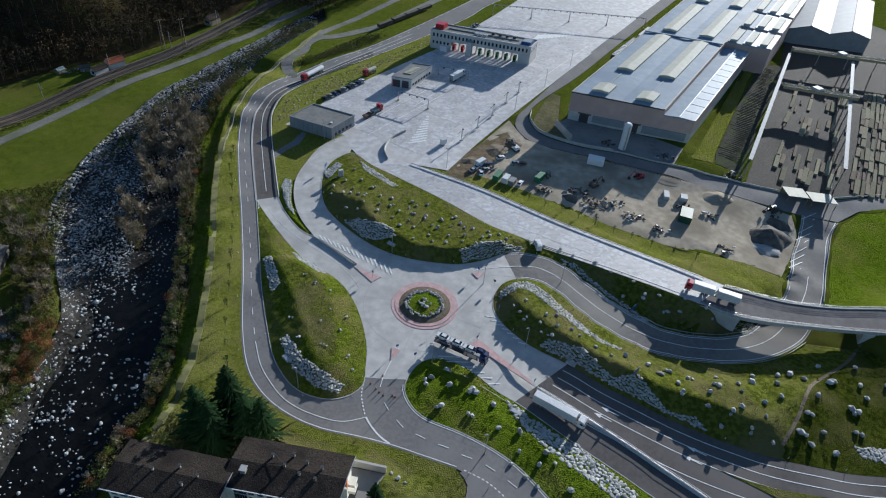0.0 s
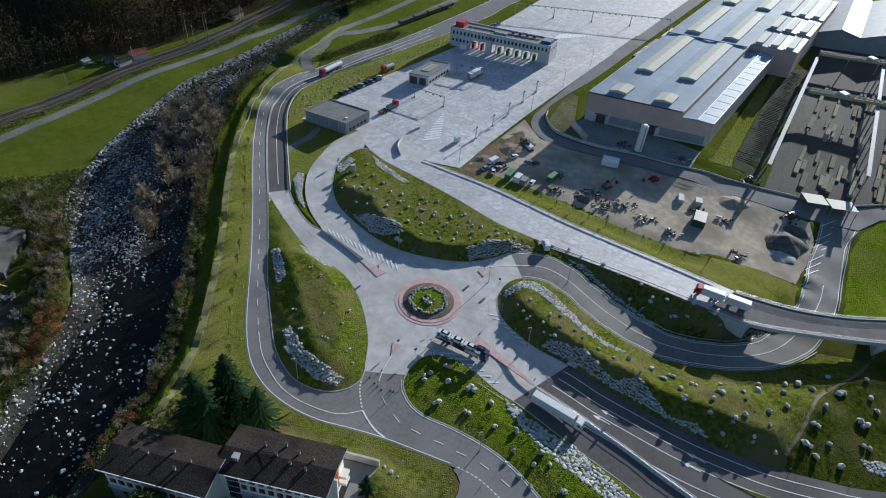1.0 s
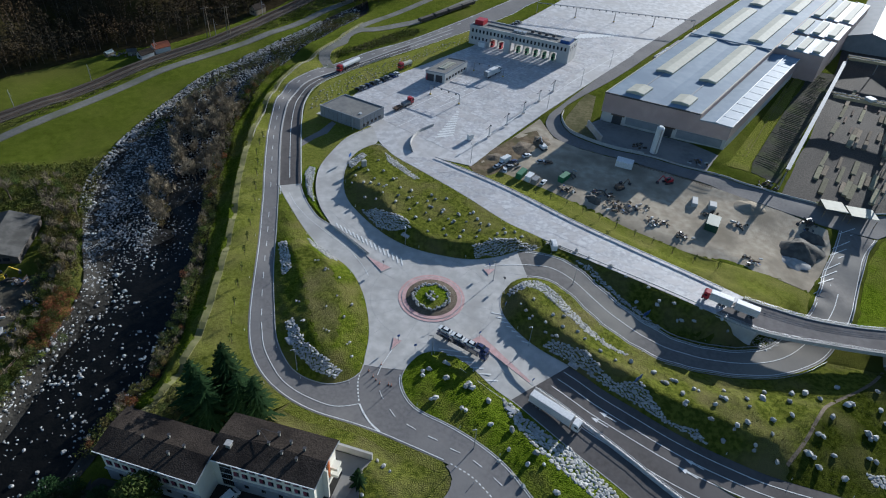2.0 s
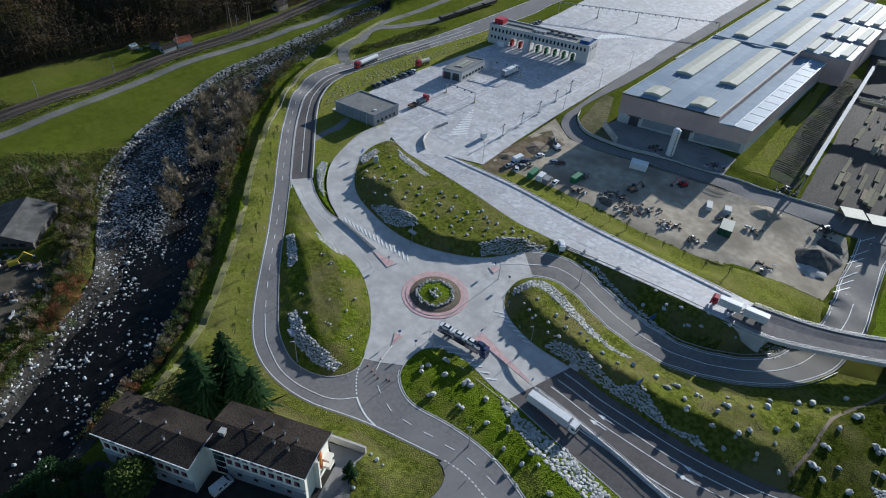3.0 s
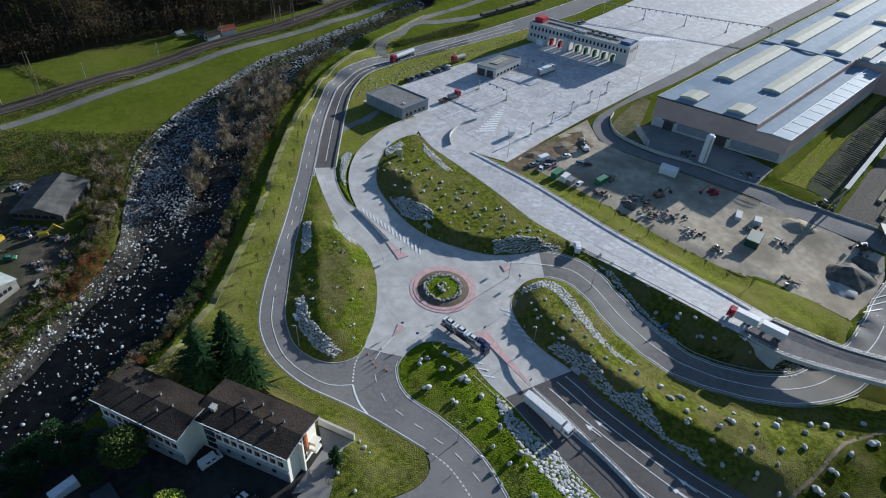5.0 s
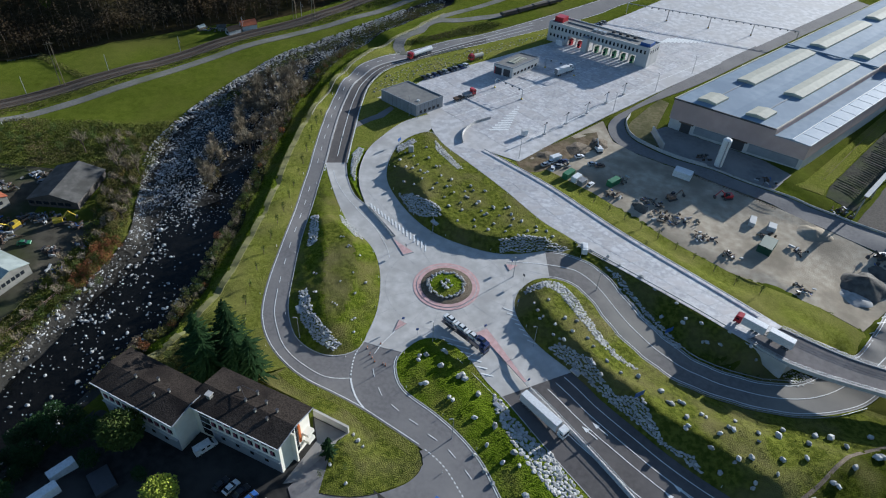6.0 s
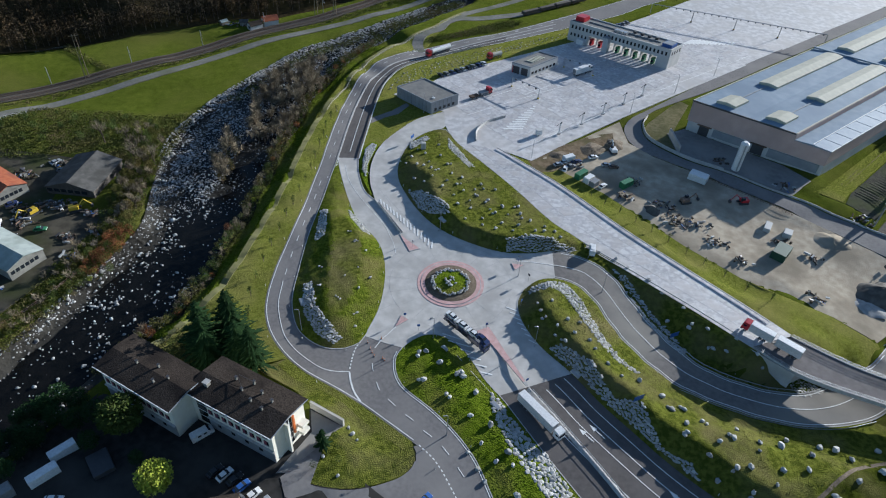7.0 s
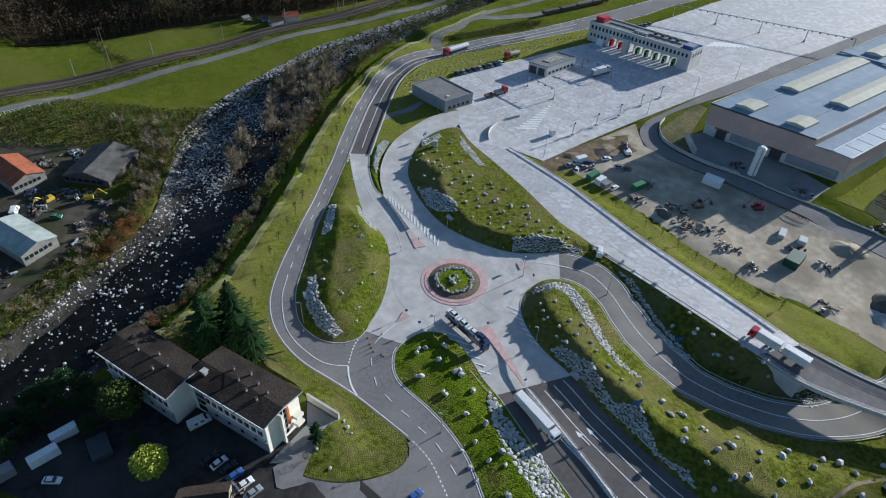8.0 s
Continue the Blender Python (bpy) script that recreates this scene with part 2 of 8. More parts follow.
# ---- mesh helpers ----
class Build:
    """Collects points and faces of one mesh."""

    def __init__(self):
        self.v, self.f = [], []

    def add(self, verts, faces):
        k = len(self.v)
        self.v += [tuple(p) for p in verts]
        self.f += [tuple(i + k for i in q) for q in faces]
        return self

    def box(self, c, s, turn=0.0, ch=0.0):
        """Box at centre c of size s, turned about z (degrees), with chamfered upright and top edges."""
        hx, hy, hz = s[0] / 2, s[1] / 2, s[2] / 2
        ct, st = math.cos(radians(turn)), math.sin(radians(turn))
        if ch:
            def ring(ex, ey, z):
                q = [(ex, ey - ch), (ex - ch, ey), (-ex + ch, ey), (-ex, ey - ch), (-ex, -ey + ch), (-ex + ch, -ey), (ex - ch, -ey), (ex, -ey + ch)]
                return [(a, b, z) for a, b in q]
            pts = ring(hx, hy, -hz) + ring(hx, hy, hz - ch) + ring(hx - ch, hy - ch, hz)
            fc = [tuple(range(7, -1, -1)), tuple(range(16, 24))]
            for r in (0, 8):
                fc += [(r + i, r + (i + 1) % 8, r + 8 + (i + 1) % 8, r + 8 + i) for i in range(8)]
        else:
            pts = [(x, y, z) for z in (-hz, hz) for x, y in ((-hx, -hy), (hx, -hy), (hx, hy), (-hx, hy))]
            fc = [(3, 2, 1, 0), (4, 5, 6, 7), (0, 1, 5, 4), (1, 2, 6, 5), (2, 3, 7, 6), (3, 0, 4, 7)]
        return self.add([(c[0] + x * ct - y * st, c[1] + x * st + y * ct, c[2] + z) for x, y, z in pts], fc)

    def prism(self, poly, z0, z1):
        """Upright prism; z0 and z1 are numbers or lists, one a corner. The outline runs counter-clockwise."""
        n = len(poly)
        a = z0 if isinstance(z0, (list, tuple)) else [z0] * n
        b = z1 if isinstance(z1, (list, tuple)) else [z1] * n
        pts = [(x, y, a[i]) for i, (x, y) in enumerate(poly)] + [(x, y, b[i]) for i, (x, y) in enumerate(poly)]
        fc = [tuple(range(n - 1, -1, -1)), tuple(range(n, 2 * n))] + [(i, (i + 1) % n, n + (i + 1) % n, n + i) for i in range(n)]
        return self.add(pts, fc)

    def tube(self, a, b, r0, r1=None, n=6):
        """Tapered tube from a to b."""
        a, b = Vector(a), Vector(b)
        r1 = r0 if r1 is None else r1
        d = (b - a).normalized()
        u = d.orthogonal().normalized()
        w = d.cross(u)
        ring = [u * math.cos(k * math.tau / n) + w * math.sin(k * math.tau / n) for k in range(n)]
        pts = [a + q * r0 for q in ring] + [b + q * r1 for q in ring]
        fc = [tuple(range(n - 1, -1, -1)), tuple(range(n, 2 * n))] + [(i, (i + 1) % n, n + (i + 1) % n, n + i) for i in range(n)]
        return self.add(pts, fc)

    def extrude_y(self, profile, y0, y1):
        """A side profile of (x, z) points, counter-clockwise seen from -y, drawn out along y."""
        n = len(profile)
        pts = [(x, y0, z) for x, z in profile] + [(x, y1, z) for x, z in profile]
        fc = [tuple(range(n)), tuple(range(2 * n - 1, n - 1, -1))] + [((i + 1) % n, i, n + i, n + (i + 1) % n) for i in range(n)]
        return self.add(pts, fc)

    def mesh(self, name, material, smooth=False):
        me = bpy.data.meshes.new(name)
        me.from_pydata(self.v, [], self.f)
        me.materials.append(material)
        if smooth:
            me.shade_smooth()
        me.update()
        return me


def part(name, build, material, parent, label="", smooth=False, m=None):
    ob = new(name, build.mesh(name, material, smooth) if isinstance(build, Build) else build)
    ob.parent = parent
    if m is not None:
        ob.matrix_basis = m
    if label:
        tagged(ob, label)
    return ob


def thing(name, label, category, m=None, group=""):
    ob = new(name)
    ob.empty_display_size = 0.5
    if m is not None:
        ob.matrix_basis = m
    return tagged(ob, label, category, group)


def single(name, build, material, label, category, group="", kind="", smooth=False, m=None):
    ob = new(name, build.mesh(name, material, smooth))
    if m is not None:
        ob.matrix_basis = m
    return tagged(ob, label, category, group, kind)


def setting(name, build, material, label, category, parent=None):
    ob = new(name, build.mesh(name, material))
    ob.parent = parent
    if parent is None:
        tagged(ob, label, category, "", "structure")
    return ob


# ---- plan: heights of the land ----
CONTROL = []


def heights(text, z=None):
    """Adds control heights: 'x,y,z x,y,z ...' or, with z given, 'x,y x,y ...'."""
    for w in text.split():
        q = [float(a) for a in w.split(",")]
        CONTROL.append((q[0], q[1], q[2] if z is None else z))


heights("0,0 -20,-16 -9,-31 24,-10 30,20 0,24 -22,20 14,-26 -57,-18 -40,-43 -10,-54 5,-62 -47,177 0,210 60,280 -50,-7 -42,-31 -25,-35 -56,33 -38,22", 0.0)
heights("-45,62 -35,69 -26,44 -25,119 -41,90 -20,95 19,82 56,132 93,175 135,224 196,296 0,140 40,170 30,210 80,230 130,290 -30,150 -52,64 -8,27 15,20", 0.0)
heights("-60,0,.3 -65,54,.3 -72,108,.3 -70,140,.3 0,75,0 15,59,0 30,43,0 60,22,.2 81,8,.6 98,-4,1 16,79,0 46,55,0 73,31,.2 96,14,.6 110,3,1")
heights("47,23,-.3 54,18,-.8 60,8,-1.6 67,-1,-2.6 74,-7,-3.6 83,-13,-4.6 92,-15,-5.4 102,-16,-5.8 113,-15,-6 122,-10,-6 128,0,-6")
heights("42,10,-.2 48,4.5,-.8 53,-4,-1.6 59,-11,-2.6 66,-18,-3.6 75,-23,-4.6 87,-26,-5.4 98.5,-27.5,-5.8 110,-27,-6 121,-25,-6 131,-20.5,-6")
heights("136,1,-6 145,13,-6 153,24,-5.6 163,36.5,-5 172,50,-4 149,-3,-6 160,12,-6 174,32,-5 185,43.5,-4 216,53,-3 180,10,-6 230,20,-5 200,-31,.8 146,-24,-5.5 158,-25,.3 170,-27.5,.6 185,-29.5,.8 160,-33,-1.8 175,-36,-1.8 160,-41,-3.6 178,-45,-3.6")
heights("42,-28,-1 56,-40.5,-1.5 75.5,-57,-2 96,-68,-2.5 121,-74,-3 24,-40,-.8 45,-62,-1.5 57,-74,-2 30,-37,-.9 70,-70,-2 150,-80,-3.5 90,-45,-1.5 110,-48,-3 140,-50,-4")
heights("19,85,-.5 56,127,-1 61,110,-1 103,85,-1.5 135,70,-2.5 147,15,-4.5 128,18,-3 99,27,-2.5 81,39,-2 50,63,-1.5 110,60,-2.5 80,75,-1.5 128,84,-1 166,66,-2.5 219,60,-3 81,103,-.7")
heights("116,6,.2 122,4,-1.2 128,8,-2.6 124,13,-2.0 133,8,-4 118,14,-1.2 138,13,-4.2 112,12,-.2 126,-1,-2.4")
heights("86,128,0 105,99,0 138,98,0 200,190,0 150,150,0 200,250,0 150,100,-1 200,130,-1 250,150,-1.5 190,80,-2.5 300,250,-1 300,100,-2")
heights("22,-71,-.5 -20,-70,2.4 -30,-80,2.5 -55,-77,2.5 -42,-70,2.5 -68,-72,2.3 -55,-50,1.2 -80,-60,1.5 -80,-95,2 0,-90,0 40,-100,-1")
heights("-76,63,1.8 -71,0,1.8 -73,-27,1.6 -80,-50,1.5 -77.5,102,1.8 -74,133,1.6 -67.5,168,1.5 -55.5,195,1.3 -47,212,1 -73,33,1.8 -75.5,-40,1.5 -71.5,15,1.8 -75,50,1.8 -77,82,1.8 -68,150,1.5 -71.5,-14,1.8")
heights("-86,125 -86,84 -81.6,43 -79,16 -77.5,-16 -79.4,-35 -85,-46 -87,-59 -91,-75 -74,179 -105,60 -95,-20 -105,120 -100,-60 -95,170 -115,80 -90,20", -2.3)
heights("-135,80,-1 -124,22,-.5 -116,-10,0 -119,-40,0 -113,157,-1 -150,92,-1.5 -125,130,-1.5 -190,79,-1.5 -138,134,-1.5 -95,189,-1.2 -69,223,-1 -38,262,-.5")
heights("-182,114,-.5 -141,171,-.5 -100,226,-.3 -170,140,-1.5 -140,-25,1.5 -140,15,1.5 -170,0,1.5 -130,-60,1.5 -160,50,0 -200,40,1 -120,-90,1.5 -200,-60,2")
heights("-222,128,0 -165,182,0 -108,235,1 -235,175,20 -180,235,22 -300,150,30 -250,280,70 -120,310,25 -60,300,2 -350,60,40 -400,300,160 -200,400,110 0,450,4 200,450,2 400,400,3 500,100,0 400,-100,-4 200,-200,-3 -100,-250,2 0,-400,0 -400,-200,30")
CTRL = np.array(CONTROL)


def land(x, y):
    """Height of the undisturbed land at points x, y (arrays or numbers)."""
    xs, ys = np.atleast_1d(np.asarray(x, float)), np.atleast_1d(np.asarray(y, float))
    out = np.empty(len(xs))
    for k in range(0, len(xs), 4000):
        d2 = (xs[k:k + 4000, None] - CTRL[None, :, 0]) ** 2 + (ys[k:k + 4000, None] - CTRL[None, :, 1]) ** 2 + 1.0
        w = d2 ** -1.9
        out[k:k + 4000] = (w * CTRL[None, :, 2]).sum(1) / w.sum(1)
    s, q = xs * 0.782 - (ys - 70) * 0.623, (xs - 14) * 0.623 + (ys - 70) * 0.782
    blend = np.clip((14 - np.abs(q)) / 4, 0, 1) * np.clip((s + 2) / 6, 0, 1) * np.clip((131 - s) / 5, 0, 1)
    grade = np.interp(s, [0, 50, 77, 102, 123, 140], [0, 0.05, 0.2, 0.6, 1.0, 1.3])
    return out * (1 - blend) + grade * blend


def z_at(x, y):
    return float(land(x, y)[0])


def edge_distance(poly, xs, ys, closed=True):
    p = np.array(poly, float)
    q = np.roll(p, -1, 0) if closed else p[1:]
    p = p if closed else p[:-1]
    best = np.full(len(xs), 1e18)
    for (ax, ay), (bx, by) in zip(p, q):
        dx, dy = bx - ax, by - ay
        t = np.clip(((xs - ax) * dx + (ys - ay) * dy) / max(dx * dx + dy * dy, 1e-9), 0, 1)
        best = np.minimum(best, (xs - ax - t * dx) ** 2 + (ys - ay - t * dy) ** 2)
    return np.sqrt(best)


def within_poly(poly, xs, ys):
    odd = np.zeros(len(xs), bool)
    n = len(poly)
    for i in range(n):
        (ax, ay), (bx, by) = poly[i], poly[(i + 1) % n]
        if ay == by:
            continue
        odd ^= ((ay > ys) != (by > ys)) & (xs < (bx - ax) * (ys - ay) / (by - ay) + ax)
    return odd


def smooth_line(pts, step=2.5, closed=False):
    """Points at even steps along a soft curve through pts."""
    p = [Vector((a, b)) for a, b in pts]
    n = len(p)
    out = []
    for i in range(n if closed else n - 1):
        p1, p2 = p[i], p[(i + 1) % n]
        p0 = p[(i - 1) % n] if closed or i else p1 * 2 - p2
        p3 = p[(i + 2) % n] if closed or i + 2 < n else p2 * 2 - p1
        k = max(1, round((p2 - p1).length / step))
        for j in range(k):
            t = j / k
            out.append(0.5 * (2 * p1 + (p2 - p0) * t + (2 * p0 - 5 * p1 + 4 * p2 - p3) * t * t + (3 * p1 - p0 - 3 * p2 + p3) * t ** 3))
    if not closed:
        out.append(p[-1])
    return [(v.x, v.y) for v in out]


def sheet(poly, spacing, height):
    """A mesh that fills poly with points about spacing apart; height(xs, ys) gives z."""
    from mathutils.geometry import delaunay_2d_cdt
    pa = np.array(poly)
    x0, y0 = pa.min(0)
    x1, y1 = pa.max(0)
    gx, gy = np.meshgrid(np.arange(x0 + spacing * .37, x1, spacing), np.arange(y0 + spacing * .41, y1, spacing))
    gx, gy = gx.ravel(), gy.ravel()
    gx = gx + 0.25 * spacing * np.sin(gx * 12.9 + gy * 7.1)
    keep = within_poly(poly, gx, gy)
    gx, gy = gx[keep], gy[keep]
    if len(gx):
        far = edge_distance(poly, gx, gy) > spacing * 0.45
        gx, gy = gx[far], gy[far]
    pts = [Vector(p) for p in poly] + [Vector(p) for p in zip(gx.tolist(), gy.tolist())]
    n = len(poly)
    vs, es, fs, _, _, _ = delaunay_2d_cdt(pts, [], [list(range(n))], 1, 1e-5)
    xs, ys = np.array([v.x for v in vs]), np.array([v.y for v in vs])
    b = Build()
    b.add(list(zip(xs.tolist(), ys.tolist(), np.asarray(height(xs, ys)).tolist())), [tuple(f) for f in fs])
    return b


SUNK = []


def paved(name, poly, material, label, up=0.08, spacing=5.0, category="road", parent=None, sink=True):
    """A paved sheet on the land, with a low rim round it."""
    area = sum(poly[i][0] * poly[(i + 1) % len(poly)][1] - poly[(i + 1) % len(poly)][0] * poly[i][1] for i in range(len(poly)))
    if area < 0:
        poly = poly[::-1]
    b = sheet(poly, min(spacing, 3.0) if category == "road" else spacing, lambda xs, ys: land(xs, ys) + up)
    n = len(poly)
    zz = land([p[0] for p in poly], [p[1] for p in poly])
    b.add([(x, y, z + up) for (x, y), z in zip(poly, zz)] + [(x, y, z - 0.3) for (x, y), z in zip(poly, zz)],
          [(n + i, n + (i + 1) % n, (i + 1) % n, i) for i in range(n)])
    if sink:
        SUNK.append(poly)
    ob = setting(name, b, material, label, category, parent)
    ob.data.shade_smooth()
    return ob


def ribbon(pts, width, up, b=None, raise_to=None, deck=None):
    """A flat strip along pts; with raise_to also its sides, as a kerb. deck: a fixed height."""
    b = b or Build()
    n = len(pts)
    left, right = [], []
    for i in range(n):
        a, c = Vector(pts[max(i - 1, 0)]), Vector(pts[min(i + 1, n - 1)])
        d = (c - a).normalized()
        s = Vector((-d.y, d.x)) * width / 2
        left.append((pts[i][0] + s.x, pts[i][1] + s.y))
        right.append((pts[i][0] - s.x, pts[i][1] - s.y))
    if deck is None:
        z = land([p[0] for p in pts], [p[1] for p in pts]) + up
    else:
        z = np.full(n, deck + up)
    top = [(x, y, zz) for (x, y), zz in zip(left, z)] + [(x, y, zz) for (x, y), zz in zip(right, z)]
    fc = [(i, n + i, n + i + 1, i + 1) for i in range(n - 1)]
    b.add(top, fc)
    if raise_to:
        low = [(x, y, zz - raise_to) for x, y, zz in top]
        b.add(top + low, [(i + 1, 2 * n + i + 1, 2 * n + i, i) for i in range(n - 1)] + [(n + i, 3 * n + i, 3 * n + i + 1, n + i + 1) for i in range(n - 1)]
              + [(0, 2 * n, 3 * n, n), (2 * n - 1, 4 * n - 1, 3 * n - 1, n - 1)])
    return b


def cut_line(pts, a, c):
    """The piece of a line between a and c metres from its start."""
    out, run = [], 0.0
    for p, q in zip(pts, pts[1:]):
        d = math.dist(p, q)
        lo, hi = max(a, run), min(c, run + d)
        if lo < hi and d > 0:
            f0, f1 = (lo - run) / d, (hi - run) / d
            s0 = (p[0] + (q[0] - p[0]) * f0, p[1] + (q[1] - p[1]) * f0)
            s1 = (p[0] + (q[0] - p[0]) * f1, p[1] + (q[1] - p[1]) * f1)
            if not out:
                out.append(s0)
            out.append(s1)
        run += d
    return out


def line_length(pts):
    return sum(math.dist(p, q) for p, q in zip(pts, pts[1:]))


def shifted(pts, off):
    """The line moved off metres to its left."""
    n, out = len(pts), []
    for i in range(n):
        a, c = Vector(pts[max(i - 1, 0)]), Vector(pts[min(i + 1, n - 1)])
        d = (c - a).normalized()
        out.append((pts[i][0] - d.y * off, pts[i][1] + d.x * off))
    return out


# ---- plan: edges of roads and greens ----
W_OUT = smooth_line([(40, -100), (24, -84), (16.6, -74.7), (12.0, -68.9), (8.4, -65.3), (3.9, -62.3), (-2.3, -59.2), (-6.8, -57.0), (-15.2, -53.0), (-24.0, -49.8), (-33.1, -46.6), (-40.3, -42.7), (-46.5, -37.8), (-51.1, -32.4), (-54.6, -26.1), (-57.0, -18.4), (-58.7, -8.3), (-60.0, 4.3),
                     (-61.0, 17.1), (-62.7, 32.2), (-65.4, 54.1), (-68.8, 79.3), (-72.0, 108.0), (-72.4, 130.7), (-68.7, 149.8), (-59.5, 164.6), (-47.0, 178.0), (-29.8, 194.6), (-6.0, 216.0), (27.0, 251.6), (58.6, 288.2), (120, 360)])
W_IN = smooth_line([(-60.0, 61.6), (-56.5, 32.9), (-54.7, 16.8), (-53.0, 5.1), (-50.7, -7.5), (-48.6, -17.6), (-46.0, -24.4), (-41.8, -31.0), (-36.5, -34.8), (-30.6, -36.4), (-25.1, -35.1), (-21.7, -32.0), (-20.9, -29.1)], 2)
RAMP_L = smooth_line([(-20.9, -29.1), (-19.8, -16.6), (-21.6, -3.0), (-25.2, 8.0), (-30.4, 16.0), (-38.0, 22.5), (-43.5, 30.0), (-49.9, 41.0), (-55.9, 52.6), (-60.0, 61.6)], 2)
RAMP_R = smooth_line([(-51.9, 63.8), (-48.4, 53.5), (-42.8, 42.9), (-37.0, 37.6)], 2)
LANE_E = smooth_line([(-51.9, 63.8), (-54.6, 83.9), (-58.2, 113.8), (-58.6, 134.0), (-53.4, 151.5), (-38.1, 171.1), (-5.5, 201.4), (26.5, 231.4), (56.6, 262.3), (78.3, 290.0), (140, 352)])
MEDIAN = smooth_line([(-60.0, 61.6), (-63.7, 88.8), (-66.0, 111.0), (-66.0, 131.0), (-62.0, 146.5), (-52.7, 161.0), (-31.0, 183.0), (-6, 209), (27, 242), (57, 274)])
N_LEFT = smooth_line([(-37.2, 38.5), (-42.3, 49.3), (-45.3, 61.8), (-45.3, 76.2), (-40.8, 90.5), (-35.0, 102.3), (-25.0, 112.0)], 2)
N_GREEN = smooth_line([(-22.9, 96.4), (-29.5, 91.0), (-33.6, 82.0), (-34.9, 69.0), (-32.7, 55.5), (-26.1, 43.9), (-17.0, 33.0), (-7.8, 26.1), (3.0, 22.0), (14.8, 20.0), (25.2, 22.1), (33.6, 25.9), (41.2, 28.3), (44.6, 31.3),
                       (39.9, 35.8), (30.2, 43.0), (15.3, 59.1), (-0.7, 74.7), (-13.6, 86.8), (-18.9, 94.1)], 2, True)
UP_L = smooth_line([(-13.6, 86.8), (-0.7, 74.7), (15.3, 59.1), (30.2, 43.0), (43.0, 32.5), (59.6, 21.6), (81.0, 7.0), (97.0, -4.8)])
UP_R = smooth_line([(3.8, 87.4), (15.5, 79.2), (31.5, 67.6), (46.0, 55.0), (59.6, 42.9), (80.2, 26.5), (96.2, 13.7), (109.6, 2.4)])
LOW_N = smooth_line([(31.0, 24.5), (37.8, 25.9), (47.1, 23.3), (54.3, 18.0), (60.6, 8.9), (67.4, 0.0), (74.2, -6.5), (83.1, -12.3), (92.8, -14.7), (102.5, -15.6), (113.2, -13.9), (122.3, -8.0), (130, -1), (136.6, 2.6), (146, 14.5), (154, 26), (163.5, 37.5), (172.2, 50.0)])
LOW_S = smooth_line([(24.5, 3.5), (28.5, 9.0), (34.5, 11.6), (41.7, 10.1), (48.0, 4.6), (53.5, -3.7), (59.1, -10.3), (66.9, -16.9), (75.8, -22.1), (87.5, -25.0), (99.0, -26.6), (111.0, -26.4), (122.0, -23.6), (132.5, -18.5), (142, -10.0), (150.5, -1.5), (161, 13.0), (174.1, 32.4), (185.1, 43.5)])
SE_N = smooth_line([(24.5, 3.5), (23.2, -2.5), (24.8, -9.8), (30.6, -18.2), (42.3, -27.6), (52.5, -37.0), (64.2, -46.5), (76.9, -55.6), (90.0, -62.6), (105, -68.0), (121.5, -72.0), (160, -77)])
S_TIP = smooth_line([(25.2, -71.9), (19.4, -62.7), (12.6, -55.9), (4.8, -50.2), (-5.4, -44.0), (-9.3, -36.6), (-8.6, -30.8), (-4.4, -25.0), (0.5, -23.1), (5.0, -24.2), (10.1, -27.6), (17.0, -35.5), (24.0, -42.0), (31.8, -50.5), (43.5, -62.6), (56.6, -76.0)], 2)
DYKE = smooth_line([(-36.4, 235), (-44.6, 217.6), (-49.8, 205.1), (-57.6, 190.7), (-64.8, 174.6), (-71.2, 158), (-75.3, 141), (-77.2, 122), (-77.8, 98), (-76.4, 68), (-73.4, 40), (-72.0, 22), (-71.3, 4), (-71.0, -12), (-71.8, -22), (-73.6, -31), (-76, -41), (-80.5, -51)])
RIV_R = smooth_line([(-34, 255), (-56.5, 214.2), (-75.5, 179.2), (-86.2, 125.5), (-85.9, 84.3), (-81.6, 43.5), (-78.9, 16.4), (-77.6, -16.2), (-79.8, -34.8), (-85.1, -45.6), (-88.3, -58.8), (-93.0, -75.4), (-105, -120)])
RIV_L = smooth_line([(-36, 275), (-63.4, 234.0), (-84.4, 200.2), (-111.5, 158.6), (-128.7, 107.9), (-133.3, 79.9), (-133.5, 56.0), (-122.7, 24.6), (-114.0, 1.2), (-114.8, -19.9), (-118.1, -33.9), (-120, -54.0), (-130, -120)])
GRAVEL_ROAD = smooth_line([(-235, 22), (-193.4, 74.9), (-168.3, 109.5), (-141.4, 151.0), (-118.5, 179.3), (-99.9, 200.5), (-77.3, 228.6), (-58.8, 255.9), (-35, 290)], 4)
RAIL = smooth_line([(-250, 30), (-203, 87.5), (-182, 114.5), (-163, 140.2), (-140.5, 171.6), (-116.0, 201), (-92, 238), (-62, 286), (-40, 320)], 4)

# ---- large structure: paving ----
asphalt_poly = W_OUT + LANE_E[::-1] + RAMP_L[::-1][:1] + W_IN[1:] + [(-14, -30.5), (-8.6, -30.8)] + S_TIP[:S_TIP.index(min(S_TIP, key=lambda p: math.dist(p, (-8.6, -30.8))))][::-1]
main_road = paved("road", asphalt_poly, ASPH, "grey asphalt main road curving past the roundabout", 0.06, 6)
tip_l = min(range(len(S_TIP)), key=lambda i: math.dist(S_TIP[i], (-8.6, -30.8)))
tip_r = min(range(len(S_TIP)), key=lambda i: math.dist(S_TIP[i], (22.0, -40.0)))
se_cut = min(range(len(SE_N)), key=lambda i: math.dist(SE_N[i], (42.3, -27.6)))
ng_a = min(range(len(N_GREEN)), key=lambda i: math.dist(N_GREEN[i], (33.6, 25.9)))
ls_cut = min(range(len(LOW_S)), key=lambda i: math.dist(LOW_S[i], (34.5, 11.6)))
